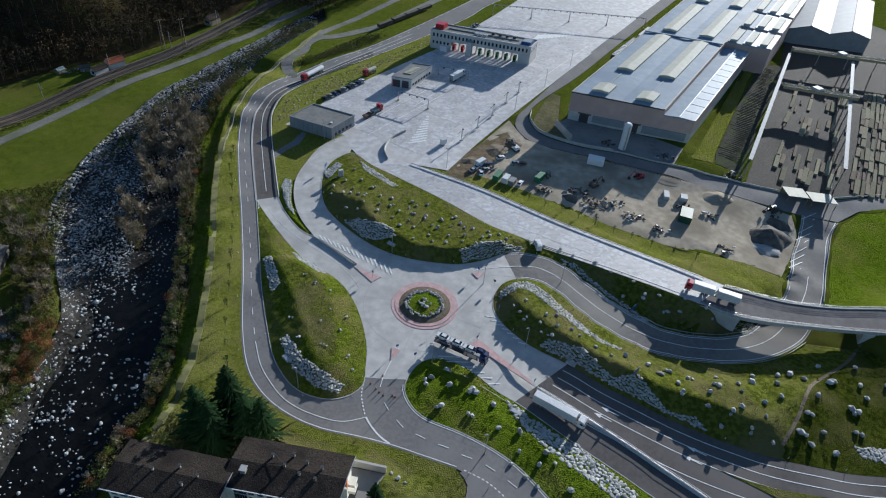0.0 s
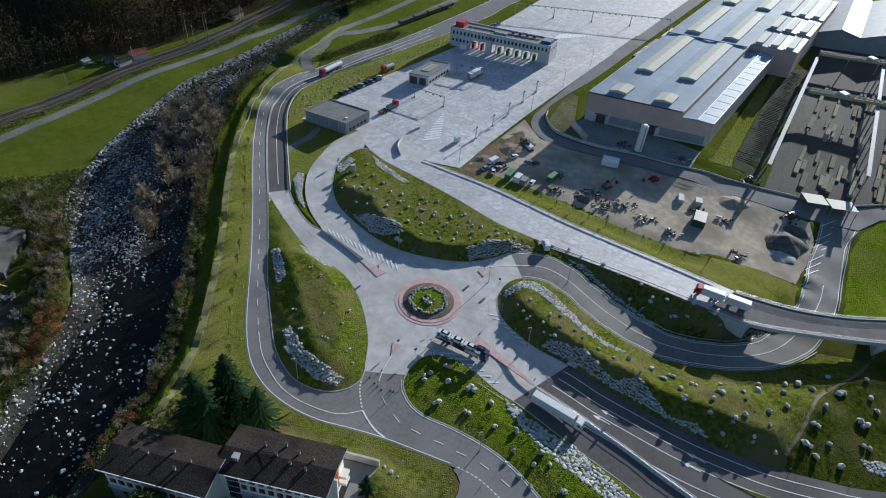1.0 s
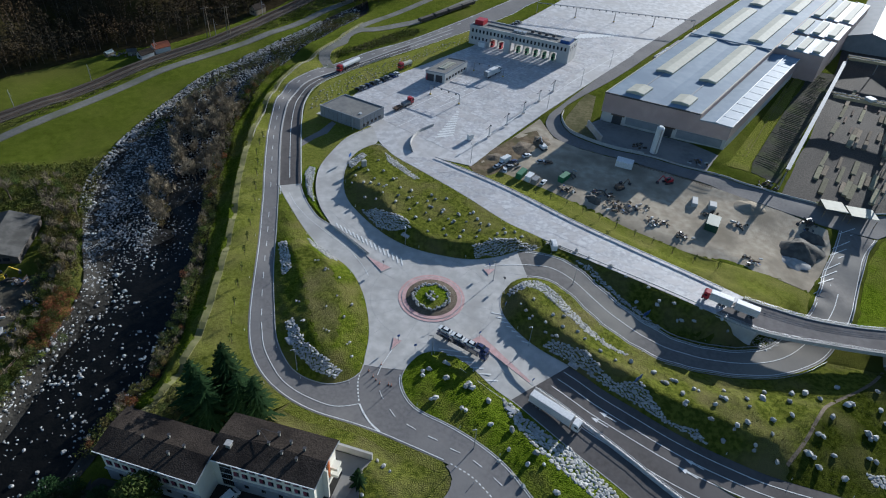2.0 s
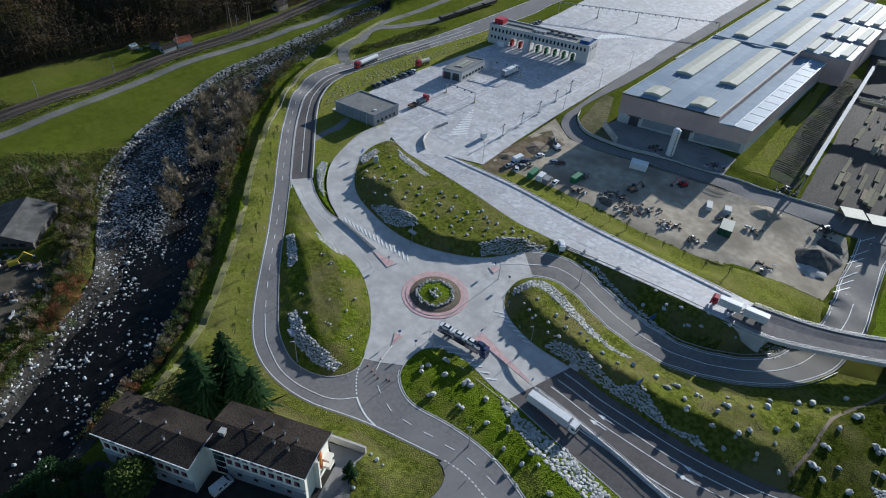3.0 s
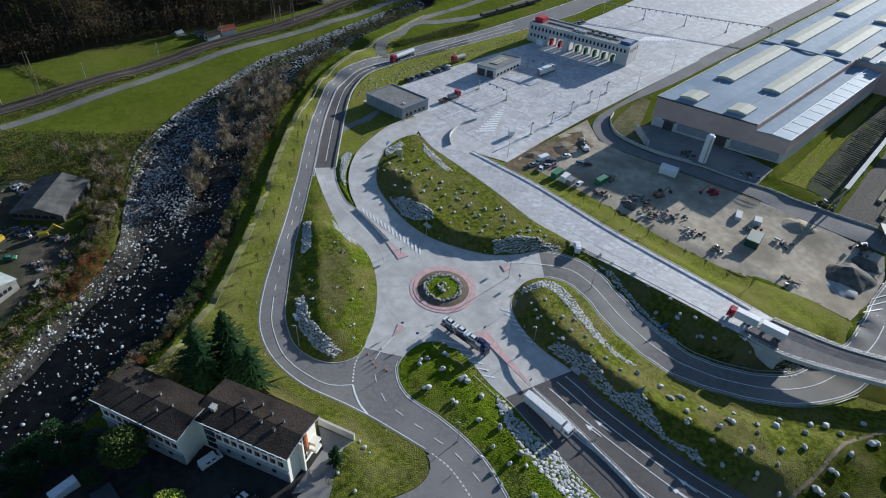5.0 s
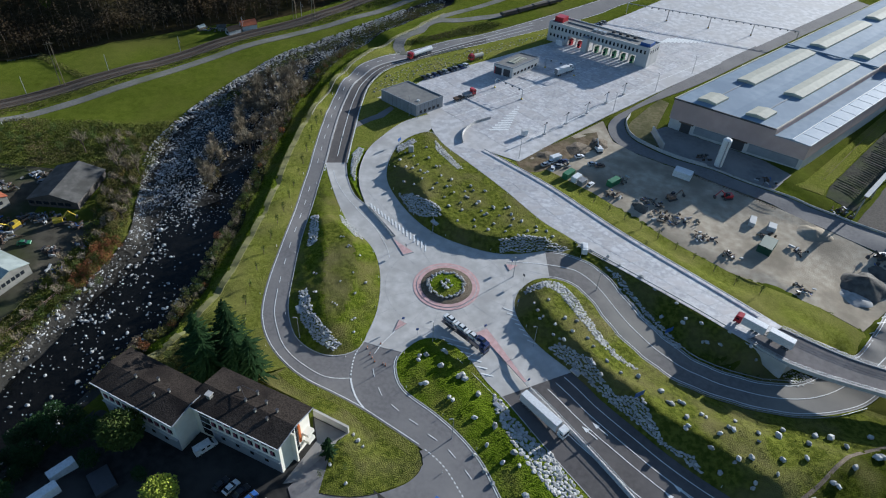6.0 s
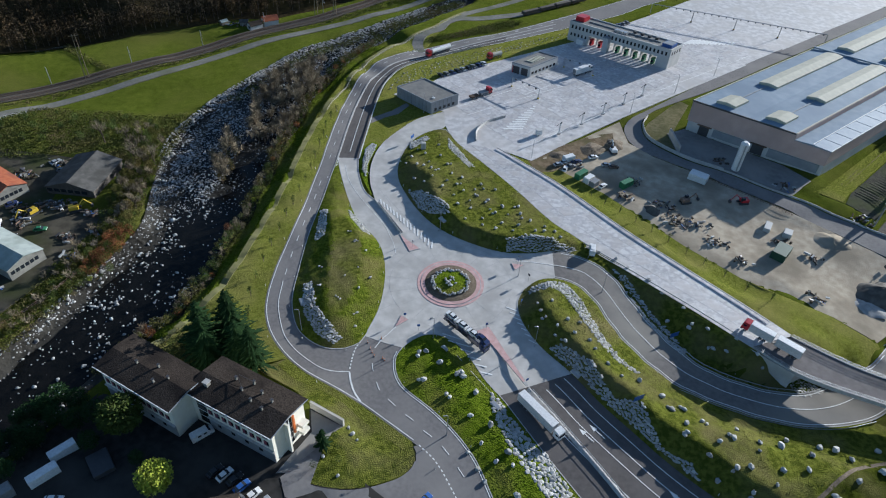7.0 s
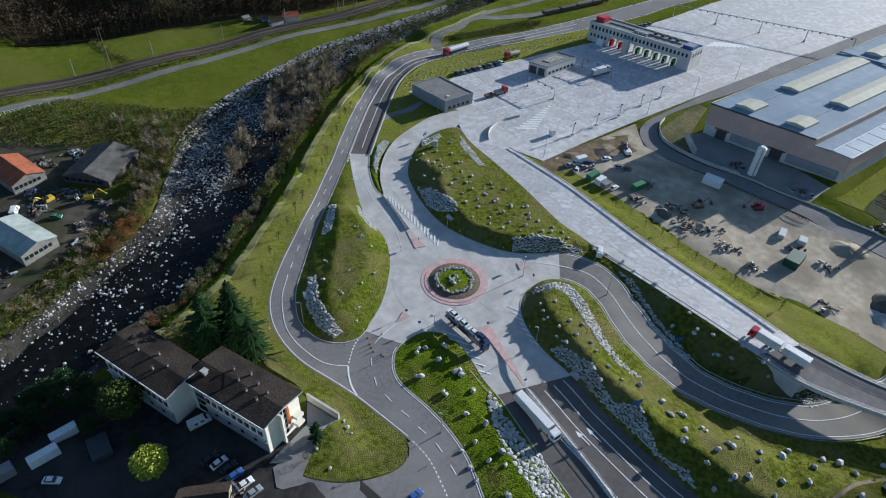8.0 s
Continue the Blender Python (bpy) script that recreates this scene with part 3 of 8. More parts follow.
round_poly = (RAMP_L[::-1] + [(-14.5, -30.3)] + S_TIP[tip_l:tip_r + 1] + SE_N[1:se_cut + 1][::-1] + LOW_S[:ls_cut + 1] + [(32.5, 24.7)]
              + N_GREEN[:ng_a][::-1] + [(-22, 100), (-25, 112)] + N_LEFT[::-1][1:] + RAMP_R[::-1])
roundabout = paved("roundabout", round_poly, CONC, "pale concrete roundabout with joined approach ramps", 0.10, 5)
plaza_poly = [(-25, 112), (-22, 100), (-18.9, 94.1), (-13.6, 86.8), (3.8, 87.4), (19.2, 81.7), (36.8, 105.8), (57.5, 130.5), (96, 175.5), (139.5, 226), (200, 296), (246, 350), (145, 350), (100, 300), (76, 268), (33, 214), (-11.5, 170), (-31.5, 150.5), (-37, 139), (-52, 121)]
plaza = paved("plaza", plaza_poly, CONC2, "broad concrete inspection plaza with patched slabs", 0.10, 8, "pavement")
upper_road = paved("upper_road", UP_L + UP_R[::-1], CONC2, "worn concrete road from the plaza to the bridge", 0.11, 4)
low_road = paved("lower_road", [(32.5, 24.7)] + LOW_N[1:] + LOW_S[::-1][:len(LOW_S) - ls_cut], LOWASPH, "mauve-grey asphalt road sinking under the bridge", 0.09, 3)
se_poly = SE_N[se_cut:] + [(160, -84), (125, -95), (100, -100), (80, -98)] + S_TIP[tip_r:][::-1]
se_road = paved("dual_road", se_poly, DARKASPH, "brown asphalt dual road with white lane lines", 0.08, 5)
paved("road_wedge", [(74.6, -65.7), (79.1, -69.2), (89, -73.2), (100.6, -76.6), (117, -79.8), (150, -83), (120, -93), (98, -84), (88.8, -76.6), (84.6, -73.3), (78.5, -68.9)], GRASS, "grass wedge between two carriageways", 0.2, 2.5, "ground", sink=False)
yard_poly = [(20.5, 83.5), (38, 105), (56.5, 128), (58.5, 118), (60.5, 110), (71, 101), (97, 89.8), (124, 75.5), (152, 60), (167, 49.8), (163, 38), (152.5, 24.5), (141, 12.5), (128, 19.5), (99.4, 31), (81, 43), (50.5, 68), (29, 80)]
yard = paved("yard", yard_poly, DIRT, "bare dirt builders yard beside the concrete road", 0.05, 5, "ground")
YR_S = smooth_line([(240, 342), (140, 228), (100, 180), (72, 145), (60, 128), (59.5, 115), (66, 105), (80, 97.5), (97, 90.5), (124.3, 76.2), (152, 60.2), (171, 50.5)])
YR_N = smooth_line([(246, 336), (146, 222), (106, 176), (80, 150), (70, 138), (66.5, 127.2), (69, 115), (81.3, 104.2), (102, 95), (127.9, 84.1), (166.4, 66.9), (184.6, 60), (225, 61.5)])
yard_road = paved("yard_road", YR_S + [(186, 44.5), (200, 51), (227, 53)] + YR_N[::-1], ASPH, "grey asphalt works road between yard and factory", 0.12, 5)
dock_poly = [(78, 122), (82, 106.5), (103, 97), (127, 87), (136.5, 99), (127, 109), (86, 128)]
dock = paved("dock_yard", dock_poly, WORN, "worn concrete loading yard before the factory", 0.07, 5, "pavement")
store_poly = [(156, 72), (190, 62), (262, 62), (400, 190), (330, 330), (250, 205)]
store_yard = paved("storage_yard", store_poly, BALLAST, "dark gravel storage yard under crane runways", 0.06, 8, "ground")
LAWN_LOW = smooth_line([(3.3, -63.9), (3.9, -66.4), (3.3, -68.8), (1.3, -71.6), (-1.8, -74.0), (-4.9, -76.0), (-8.9, -78.0), (-13.3, -79.3), (-19.3, -79.6), (-22.3, -77.4), (-21.4, -73.9), (-20.6, -69.6), (-16.6, -61.4)], 1.5)
# darker asphalt than the driveway: the house's shade is in the colour
house_yard = paved("house_yard", [(-27.5, -58.5), (-16.8, -62.0), (-20.6, -69.6), (-21.4, -74), (-22.6, -77.6), (-19.3, -79.9), (-13.3, -78.2), (-6.7, -75.8), (3, -80), (20, -84), (30, -92), (0, -98), (-60, -104), (-100, -104), (-94, -84), (-86, -64), (-57, -72), (-52, -66), (-30, -74), (-25.5, -64)], SHADEASPH,
                   "worn asphalt yard round the apartment house, coloured dark for shade", 0.05, 5, "pavement")
paved("driveway", [p for p in W_OUT if p[0] > 4.2 and -80 < p[1] < 0][::-1] + [(14, -81.5), (4, -82), (-10, -85), (-24, -84.5), (-27, -80)] + [(x, y - .4) for x, y in LAWN_LOW if y < -66 and x > -20][::-1] + [(4.2, -66.4), (3.5, -63.8), (2.6, -62.6), (3.9, -61.9)], ASPH, "grey asphalt driveway leaving the road", 0.16, 3, "road", sink=False)
paved("terrace", [(-27.0, -59.0), (-16.9, -62.2), (-20.5, -69.5), (-21.4, -74), (-22.6, -77.4), (-28.5, -79.2), (-24.0, -66)], WORN, "pale worn terrace beside the house end", 0.16, 3, "pavement", sink=False)
shed_yard = paved("shed_yard", [(-127, -30), (-131, -54), (-150, -70), (-200, -60), (-200, 30), (-160, 33), (-150, 3), (-124, 8), (-128, -10)], MUD, "dark muddy yard between workshop sheds", 0.05, 6, "ground")
SIDE = smooth_line([(-50.5, 171), (-54.0, 180), (-54.6, 187), (-52.6, 194), (-46.6, 203.5), (-45.0, 213.5), (-38.6, 221.5), (-31.4, 224.0), (-23.9, 228.2), (-14.4, 234.8), (-2.5, 243.0), (10.2, 257.0), (23.3, 273), (60, 318)], 3)
side_road = setting("side_road", ribbon(SIDE, 6.0, 0.16, raise_to=.4), TRACKG, "grey gravel side road", "road")
setting("side_track", ribbon(smooth_line([(-39.5, 222.0), (-37.6, 228), (-30.6, 238.4), (-20.6, 250), (-8.1, 265), (20, 300)], 3), 4.5, 0.19, raise_to=.4), TRACKG, "narrow gravel track branching off the side road", "road")
foot_path = paved("foot_path", [(-57, 95), (-56.4, 89.5), (-50, 99), (-45, 104), (-42, 113), (-44, 115), (-48.5, 106)], ASPH, "narrow grey asphalt footpath", 0.07, 4)
gravel_track = setting("gravel_track", ribbon(GRAVEL_ROAD, 5.0, 0.22, raise_to=.5), TRACKG, "grey gravel track across the meadow", "road")
dyke_track = setting("dyke_track", ribbon(DYKE, 2.2, 0.22, raise_to=.4), surf("dry_track", (0.105, 0.108, 0.045), (0.15, 0.142, 0.07), 0.6, rough=0.95, spec=0.0, fuzz=0.3), "dry grassy track along the dyke", "road")
river_poly = RIV_R + RIV_L[::-1]


def bed_height(xs, ys):
    """The river bed, hollowed towards its middle."""
    d = np.minimum(edge_distance(RIV_R, xs, ys, False), edge_distance(RIV_L, xs, ys, False))
    bars = 0.28 * np.sin(xs * .16 + 1.7 * np.sin(ys * .07)) * np.sin(ys * .10 + xs * .04)
    up = np.clip((ys - 4 - .45 * (xs + 113)) / 20, 0, 1)
    base = land(xs, ys)
    base = base + (-2.35 - base) * np.clip(d / 4, 0, 1)
    return base - 0.1 - (1.3 - .72 * up) * np.clip(d / 10, 0, 1) + (.35 + .65 * up) * bars * np.clip(d / 6, 0, 1)


SUNK.append(river_poly)
dyke_in = [p for p in DYKE if -47 < p[1] < 176]
dyke_out = [p for p in RIV_R if -44 < p[1] < 174]
DYKE_BANK = dyke_in + dyke_out[::-1]


def dyke_slope(xs, ys):
    """Steep flank of the dyke down to a level green strip by the river."""
    d, dr = edge_distance(DYKE, xs, ys, False), edge_distance(RIV_R, xs, ys, False)
    flank = 1.85 - np.clip((d - 1.2) / 2.6, 0, 1) * 1.8
    w = 1 - np.clip(dr / 2.0, 0, 1)
    return np.where(d < 1.0, land(xs, ys) + .04, flank * (1 - w) + np.minimum(land(xs, ys) + .06, flank) * w)


setting("dyke_bank", sheet(DYKE_BANK, 1.3, dyke_slope), DYKEG, "steep grassy flank of the river dyke", "grass bank").data.shade_smooth()
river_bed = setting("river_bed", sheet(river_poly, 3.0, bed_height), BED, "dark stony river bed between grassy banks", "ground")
WATER_MID = smooth_line([(-34, 268), (-60, 226), (-80, 190), (-98, 150), (-108, 110), (-106, 70), (-96, 35), (-90, 5), (-93, -25), (-99, -50), (-115, -120)])


def stream():
    b, n = Build(), len(WATER_MID)
    wide = [15 + 2 * math.sin(i * 0.31) for i, p in enumerate(WATER_MID)]
    ls, rs = [], []
    for i in range(n):
        a, c = Vector(WATER_MID[max(i - 1, 0)]), Vector(WATER_MID[min(i + 1, n - 1)])
        d = (c - a).normalized()
        ls.append((WATER_MID[i][0] - d.y * wide[i], WATER_MID[i][1] + d.x * wide[i], -2.95))
        rs.append((WATER_MID[i][0] + d.y * wide[i], WATER_MID[i][1] - d.x * wide[i], -2.95))
    b.add(ls + rs, [(i, i + 1, n + i + 1, n + i) for i in range(n - 1)])
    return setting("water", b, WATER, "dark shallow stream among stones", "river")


stream()


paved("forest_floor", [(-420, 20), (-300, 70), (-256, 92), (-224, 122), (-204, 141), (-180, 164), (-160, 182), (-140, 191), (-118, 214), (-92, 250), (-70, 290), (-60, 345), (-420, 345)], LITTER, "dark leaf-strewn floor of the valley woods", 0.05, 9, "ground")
verge_a, verge_b = min(range(len(W_OUT)), key=lambda i: math.dist(W_OUT[i], (-40.3, -42.7))), min(range(len(W_OUT)), key=lambda i: math.dist(W_OUT[i], (-47, 178)))
paved("verge_west", W_OUT[verge_a:verge_b] + DYKE + [(-70, -52), (-52, -50)], VERGE, "sunny grass verge between road and dyke", 0.045, 3, "ground")
paved("verge_north", [p for p in UP_R if p[0] > 5] + [(111, 2), (119, -2.4), (127, -4.5), (134.5, .5), (141.5, 10.5), (141, 12), (128, 19.5), (99.4, 31), (81, 43), (50.5, 68), (29, 80), (20.5, 83.5)], VERGE, "sunny grass strip beside the concrete road", 0.045, 3, "ground")
paved("green_field", [(152, -3), (162, 12), (175, 31), (186.5, 42.5), (200, 49.5), (235, 52), (235, -14), (165, -11)], LUSH, "bright green field beside the bay road", 0.045, 4, "ground")
paved("mud_strip", [(17.7, 82.0), (29.7, 96.3), (43.8, 111.4), (53.3, 116.3), (54.6, 103.9), (40.1, 88.8), (29.1, 76.7), (22.4, 72.5)], BROWNMUD, "churned brown earth along the plaza edge", 0.09, 3, "ground")
paved("dry_verge", [(66.5, 121), (70, 130), (80.5, 148), (86, 156), (90, 153), (81.6, 127), (81.0, 110.5), (72, 113.5), (68, 117)], DRYGRASS, "dry brownish grass inside the works road bend", 0.05, 4, "ground")
paved("factory_verge", [(136, 91.5), (147, 87.5), (151.8, 95.7), (171.5, 122.3), (198.4, 158), (230.5, 199.8), (250, 226), (246, 230), (228, 206), (141, 95)], VERGE, "grass strip beside the factory", 0.045, 5, "ground")
paved("stony_lot", [(152.1, 95.4), (148, 87.2), (158.0, 80), (246.5, 197), (231.0, 199.4), (198.8, 157.7), (171.9, 122)], CINDER, "dark cinder lot beside the grass strip", 0.05, 5, "ground")
lawn_road = [p for p in W_OUT[:verge_a + 1] if p[0] < 2.8]
paved("house_lawn", lawn_road + [(-44, -46), (-49.5, -48.5), (-33.2, -53.5), (-27.3, -57.6), (-16.6, -61.4)] + LAWN_LOW[::-1][1:], GRASS, "rough yellowish lawn beside the driveway", 0.07, 1.5, "ground")
setting("lawn_verge", ribbon(shifted(lawn_road, 1.9), 3.2, 0.13, raise_to=.2), VERGE, "mown pale grass strip along the road", "ground")
paved("office_verge", [(-51.5, 65), (-54, 84), (-57.5, 113), (-58, 133), (-52.8, 151), (-37.5, 170.5), (-5, 200.5), (33, 236), (50, 232), (33, 214), (-11.5, 170), (-31.5, 150.5), (-37, 139), (-52, 121), (-25, 112), (-35, 102), (-40.8, 90.5), (-45.3, 77)], VERGE, "grass verge round the control office", 0.045, 4, "ground")

# ---- large structure: green mounds ----
def mound(name, poly, ridge, top, label, material, spacing=1.6, flat=False, tip=None):
    """A grassy bank: from its edge up to a ridge line or, with flat, to a level top with that outline."""
    def rise(xs, ys):
        de, dr = edge_distance(poly, xs, ys), edge_distance(ridge, xs, ys, flat)
        if flat:
            dr = np.where(within_poly(ridge, xs, ys), 0, dr)
        f = de / (de + dr + 0.25)
        if tip is not None:
            shady = ys < np.interp(xs, [p[0] for p in ridge], [p[1] for p in ridge])
            f = np.where(shady, f ** np.interp(xs, [80, 100, 112], [1.0, 1.2, 1.6]), f ** 0.8)
        rough = 0.16 * np.sin(xs * 0.9 + 1.3 * np.sin(ys * 0.5)) * np.sin(ys * 0.8) * np.clip(de / 3, 0, 1)
        return land(xs, ys) + 0.12 + top * f * (1 if tip is None else np.clip(np.hypot(xs - tip[0], ys - tip[1]) / 9, 0.3, 1) * np.interp(xs, [85, 130], [1, .45])) + rough
    SUNK.append(poly)
    RISES.append((poly, rise))
    b = sheet(poly, spacing, rise)
    ob = setting(name, b, material, label, "grass bank")
    ob.data.shade_smooth()
    return rise


RISES = [(DYKE_BANK, dyke_slope)]
W_GREEN = W_IN[1:-1] + RAMP_L[:-1]
RIDGE_W = smooth_line([(-49.7, 23.4), (-46.2, 14.9), (-43.5, 6.4), (-41.7, -0.3), (-40.0, -7.8), (-38.2, -14.9), (-36.4, -20.4), (-34.4, -24.4), (-31.3, -27.0), (-28.8, -22.0), (-29.1, -9.5), (-30.2, -1.9), (-32.2, 6.1), (-36.0, 14.6), (-42.1, 21.2)], 3, True)
RIDGE_N = smooth_line([(-29.0, 62.5), (-19.5, 56.1), (-15.8, 47.9), (-12.0, 40.9), (-5.9, 34.1), (-0.9, 28.9), (8.2, 26.6), (16.4, 26.2), (24.1, 28.0), (32.6, 28.6)], 3)
RIDGE_E = smooth_line([(29.7, 0.9), (33.1, -6.1), (40.7, -15.1), (45.5, -20.4), (50.1, -25.5), (54.0, -28.3), (61.9, -34.0), (65.8, -38.4), (71.9, -41.1), (80.1, -46.9), (85.4, -50.6), (90.7, -53.5), (96.0, -54.5), (101.6, -52.2), (114.3, -45.6), (130.7, -39.1), (152, -28)], 3)
mound("mound_west", W_GREEN, RIDGE_W, 2.9, "grassy mound with a steep shaded flank", GRASS, 1.4, True)
west = bpy.data.objects["mound_west"].data
west.materials.append(RIMGRASS)
mids = np.array([tuple(q.center) for q in west.polygons])
plateau = within_poly([(x * .93 - 2.4, y * .93 - .2) for x, y in RIDGE_W], mids[:, 0] + .5 * np.sin(mids[:, 1] * 1.3), mids[:, 1])
west.polygons.foreach_set("material_index", [0 if k else 1 for k in plateau.tolist()])
mound("mound_north", N_GREEN, RIDGE_N, 3.7, "grassy mound dotted with pale boulders", GRASS)
low_c = min(range(len(LOW_S)), key=lambda i: math.dist(LOW_S[i], (132.5, -18.5)))
se_c = min(range(len(SE_N)), key=lambda i: math.dist(SE_N[i], (121.5, -72)))
E_GREEN = LOW_S[:low_c] + [(150, -26), (160, -50), (160, -76)] + SE_N[1:se_c + 3][::-1]
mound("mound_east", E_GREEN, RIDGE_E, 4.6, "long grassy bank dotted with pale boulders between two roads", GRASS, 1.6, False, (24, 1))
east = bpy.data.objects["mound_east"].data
# beyond the path: deeper green, darkened further in colour to stand for dim light
east.materials.append(DIMGRASS)
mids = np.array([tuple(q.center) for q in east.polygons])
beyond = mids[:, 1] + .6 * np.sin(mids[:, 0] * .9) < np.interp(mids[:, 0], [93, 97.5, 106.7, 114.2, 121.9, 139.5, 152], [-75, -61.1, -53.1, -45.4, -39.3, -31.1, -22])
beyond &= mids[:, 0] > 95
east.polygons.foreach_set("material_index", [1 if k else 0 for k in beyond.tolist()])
S_GREEN = S_TIP
mound("mound_south", S_GREEN + [(40, -80)], [(4, -36), (16, -47), (30, -60), (42, -74)], 1.0, "bright green grass island with pale boulders", LUSH)
cut_l = min(range(len(LOW_N)), key=lambda i: math.dist(LOW_N[i], (113.2, -13.9)))
NS_GREEN = [(44.9, 30.8)] + [p for p in UP_L if p[0] > 46] + [(106, -9)] + LOW_N[3:cut_l][::-1]
mound("bank_north", NS_GREEN, [(56, 17.5), (63, 8.0), (70, -0.5), (78, -6.6), (90, -11.0), (101, -12.0)], -1.4, "steep shaded grass bank below the concrete road", GRASS, 1.8)
SLIVER = smooth_line([(-52.0, 69.7), (-50.0, 77.3), (-46.6, 76.2), (-46.4, 61.9), (-43.4, 49.3), (-38.9, 40.2), (-44.3, 47.9), (-49.3, 57.1)], 2, True)
mound("verge_sliver", SLIVER, [(-49.4, 68), (-47, 56)], 0.6, "narrow grass verge between two ramps", LUSH)


def ground_heights(xs, ys):
    """Heights of the finished land, mounds included."""
    xs, ys = np.asarray(xs, float), np.asarray(ys, float)
    z = land(xs, ys)
    for poly, rise in RISES:
        ins = within_poly(poly, xs, ys)
        if ins.any():
            z[ins] = rise(xs[ins], ys[ins])
    return z


def ground_height(x, y):
    return float(ground_heights([x], [y])[0])


def ground_sheet():
    xs = np.concatenate(([-3000, -1500, -900, -600, -450, -350, -290], np.arange(-250, 340, 2.6), [380, 450, 600, 900, 1500, 3000]))
    ys = np.concatenate(([-3000, -1500, -700, -400, -250, -170], np.arange(-130, 345, 2.6), [380, 450, 600, 900, 1500, 3000]))
    gx, gy = np.meshgrid(xs, ys)
    fx, fy = gx.ravel(), gy.ravel()
    z = land(fx, fy)
    near = (np.abs(fx) < 345) & (fy > -135) & (fy < 350)
    z += np.where(near, 0.05 * np.sin(fx * 0.37 + 2 * np.sin(fy * 0.13)) * np.sin(fy * 0.41), 0)
    for poly in SUNK:
        pa = np.array(poly)
        sel = np.where((fx > pa[:, 0].min()) & (fx < pa[:, 0].max()) & (fy > pa[:, 1].min()) & (fy < pa[:, 1].max()))[0]
        if len(sel):
            ins = within_poly(poly, fx[sel], fy[sel])
            d = edge_distance(poly, fx[sel], fy[sel])
            z[sel] -= np.where(ins, np.clip(d, 0, 4.0) * 0.35, 0)
            if poly is river_poly:
                z[sel] = np.where(ins, np.minimum(z[sel], bed_height(fx[sel], fy[sel]) - .45), z[sel])
    for poly, rise in RISES[:1]:
        ins = np.where((edge_distance(poly, fx, fy) < 2.0) | within_poly(poly, fx, fy))[0]
        z[ins] = np.minimum(z[ins], np.minimum(rise(fx[ins], fy[ins]), land(fx[ins], fy[ins])) - 0.5)
    nx, ny = len(xs), len(ys)
    b = Build()
    b.v = list(zip(fx.tolist(), fy.tolist(), z.tolist()))
    b.f = [(j * nx + i, j * nx + i + 1, (j + 1) * nx + i + 1, (j + 1) * nx + i) for j in range(ny - 1) for i in range(nx - 1)]
    ob = setting("ground", b, MEADOW, "green valley floor of meadow and verge grass", "ground")
    ob.data.shade_smooth()
    return ob


ground_sheet()

# ---- kerbs, lines and road paint ----
def kerb(pts, parent, width=0.27, up=0.2):
    ob = new("kerb", ribbon(pts, width, up, raise_to=0.4).mesh("kerb", KERB))
    ob.parent = parent
    return ob


def painted(pts, parent, name="edge_line", width=0.22, up=0.15):
    ob = new(name, ribbon(pts, width, up).mesh(name, PAINT))
    ob.parent = parent
    return ob


def dashes(pts, parent, on=3.0, gap=6.0, width=0.2, up=0.15, start=0.0):
    s, total = start, line_length(pts)
    while s + on < total:
        painted(cut_line(pts, s, s + on), parent, "lane_dash", width, up)
        s += on + gap


def near(pts, p):
    return min(range(len(pts)), key=lambda i: math.dist(pts[i], p))


for pts, owner in ((RAMP_L[1:-1], roundabout), (N_GREEN + N_GREEN[:1], roundabout), (LOW_S, low_road), (SE_N[:se_cut + 1], roundabout), (S_TIP, roundabout), (W_IN, main_road), (N_LEFT, roundabout), (RAMP_R, roundabout), (LOW_N[2:], low_road)):
    kerb(pts, owner)
painted(shifted([p for p in W_OUT if p[0] < 3.8 or p[1] > 100], -0.6), main_road, width=0.26, up=0.13)
painted(shifted(W_IN, 0.6), main_road, width=0.3, up=0.13)
mid_w = [((a[0] + W_IN[near(W_IN, a)][0]) / 2, (a[1] + W_IN[near(W_IN, a)][1]) / 2) for a in W_OUT[near(W_OUT, (-33, -46.6)):near(W_OUT, (-65.4, 54))]]
k0 = near(mid_w, (-53, -12))
painted(smooth_line([mid_w[k0]] + mid_w[k0 - 4:near(mid_w, (-46, -33)):-4] + [(-44.1, -35.1), (-39.8, -38.8), (-35.1, -41.5), (-29.7, -43.8), (-25.6, -44.1), (-21.2, -43.2)], 1.5), main_road, "centre_line", 0.24, 0.13)
dashes(smooth_line(mid_w[k0::4], 2), main_road, 3.0, 5.5, 0.22, 0.13, 3.0)
north_l = [((a[0] + MEDIAN[near(MEDIAN, a)][0]) / 2, (a[1] + MEDIAN[near(MEDIAN, a)][1]) / 2) for a in W_OUT[near(W_OUT, (-66, 60)):near(W_OUT, (27, 251))]]
dashes(smooth_line(north_l[::4], 2), main_road, 3.0, 6.0, 0.22, 0.13)
north_r = [((a[0] + MEDIAN[near(MEDIAN, a)][0]) / 2, (a[1] + MEDIAN[near(MEDIAN, a)][1]) / 2) for a in LANE_E[2:near(LANE_E, (26.5, 231))]]
painted(smooth_line(north_r[::5], 2), main_road, "centre_line", 0.28, 0.145)
lane_poly = MEDIAN[:near(MEDIAN, (-6, 209))] + LANE_E[:near(LANE_E, (-5.5, 201))][::-1]
paved("slip_lane", lane_poly, DARKASPH, "brown asphalt slip lane beside the main road", 0.085, 6, sink=False)
kerb(MEDIAN[:near(MEDIAN, (20, 235))], main_road, 0.7, 0.25)
painted(shifted(LANE_E, -0.5)[:-4], main_road, width=0.3, up=0.14)
low_mid = [((a[0] + LOW_S[near(LOW_S, a)][0]) / 2, (a[1] + LOW_S[near(LOW_S, a)][1]) / 2) for a in LOW_N[1:near(LOW_N, (150, 20))]]
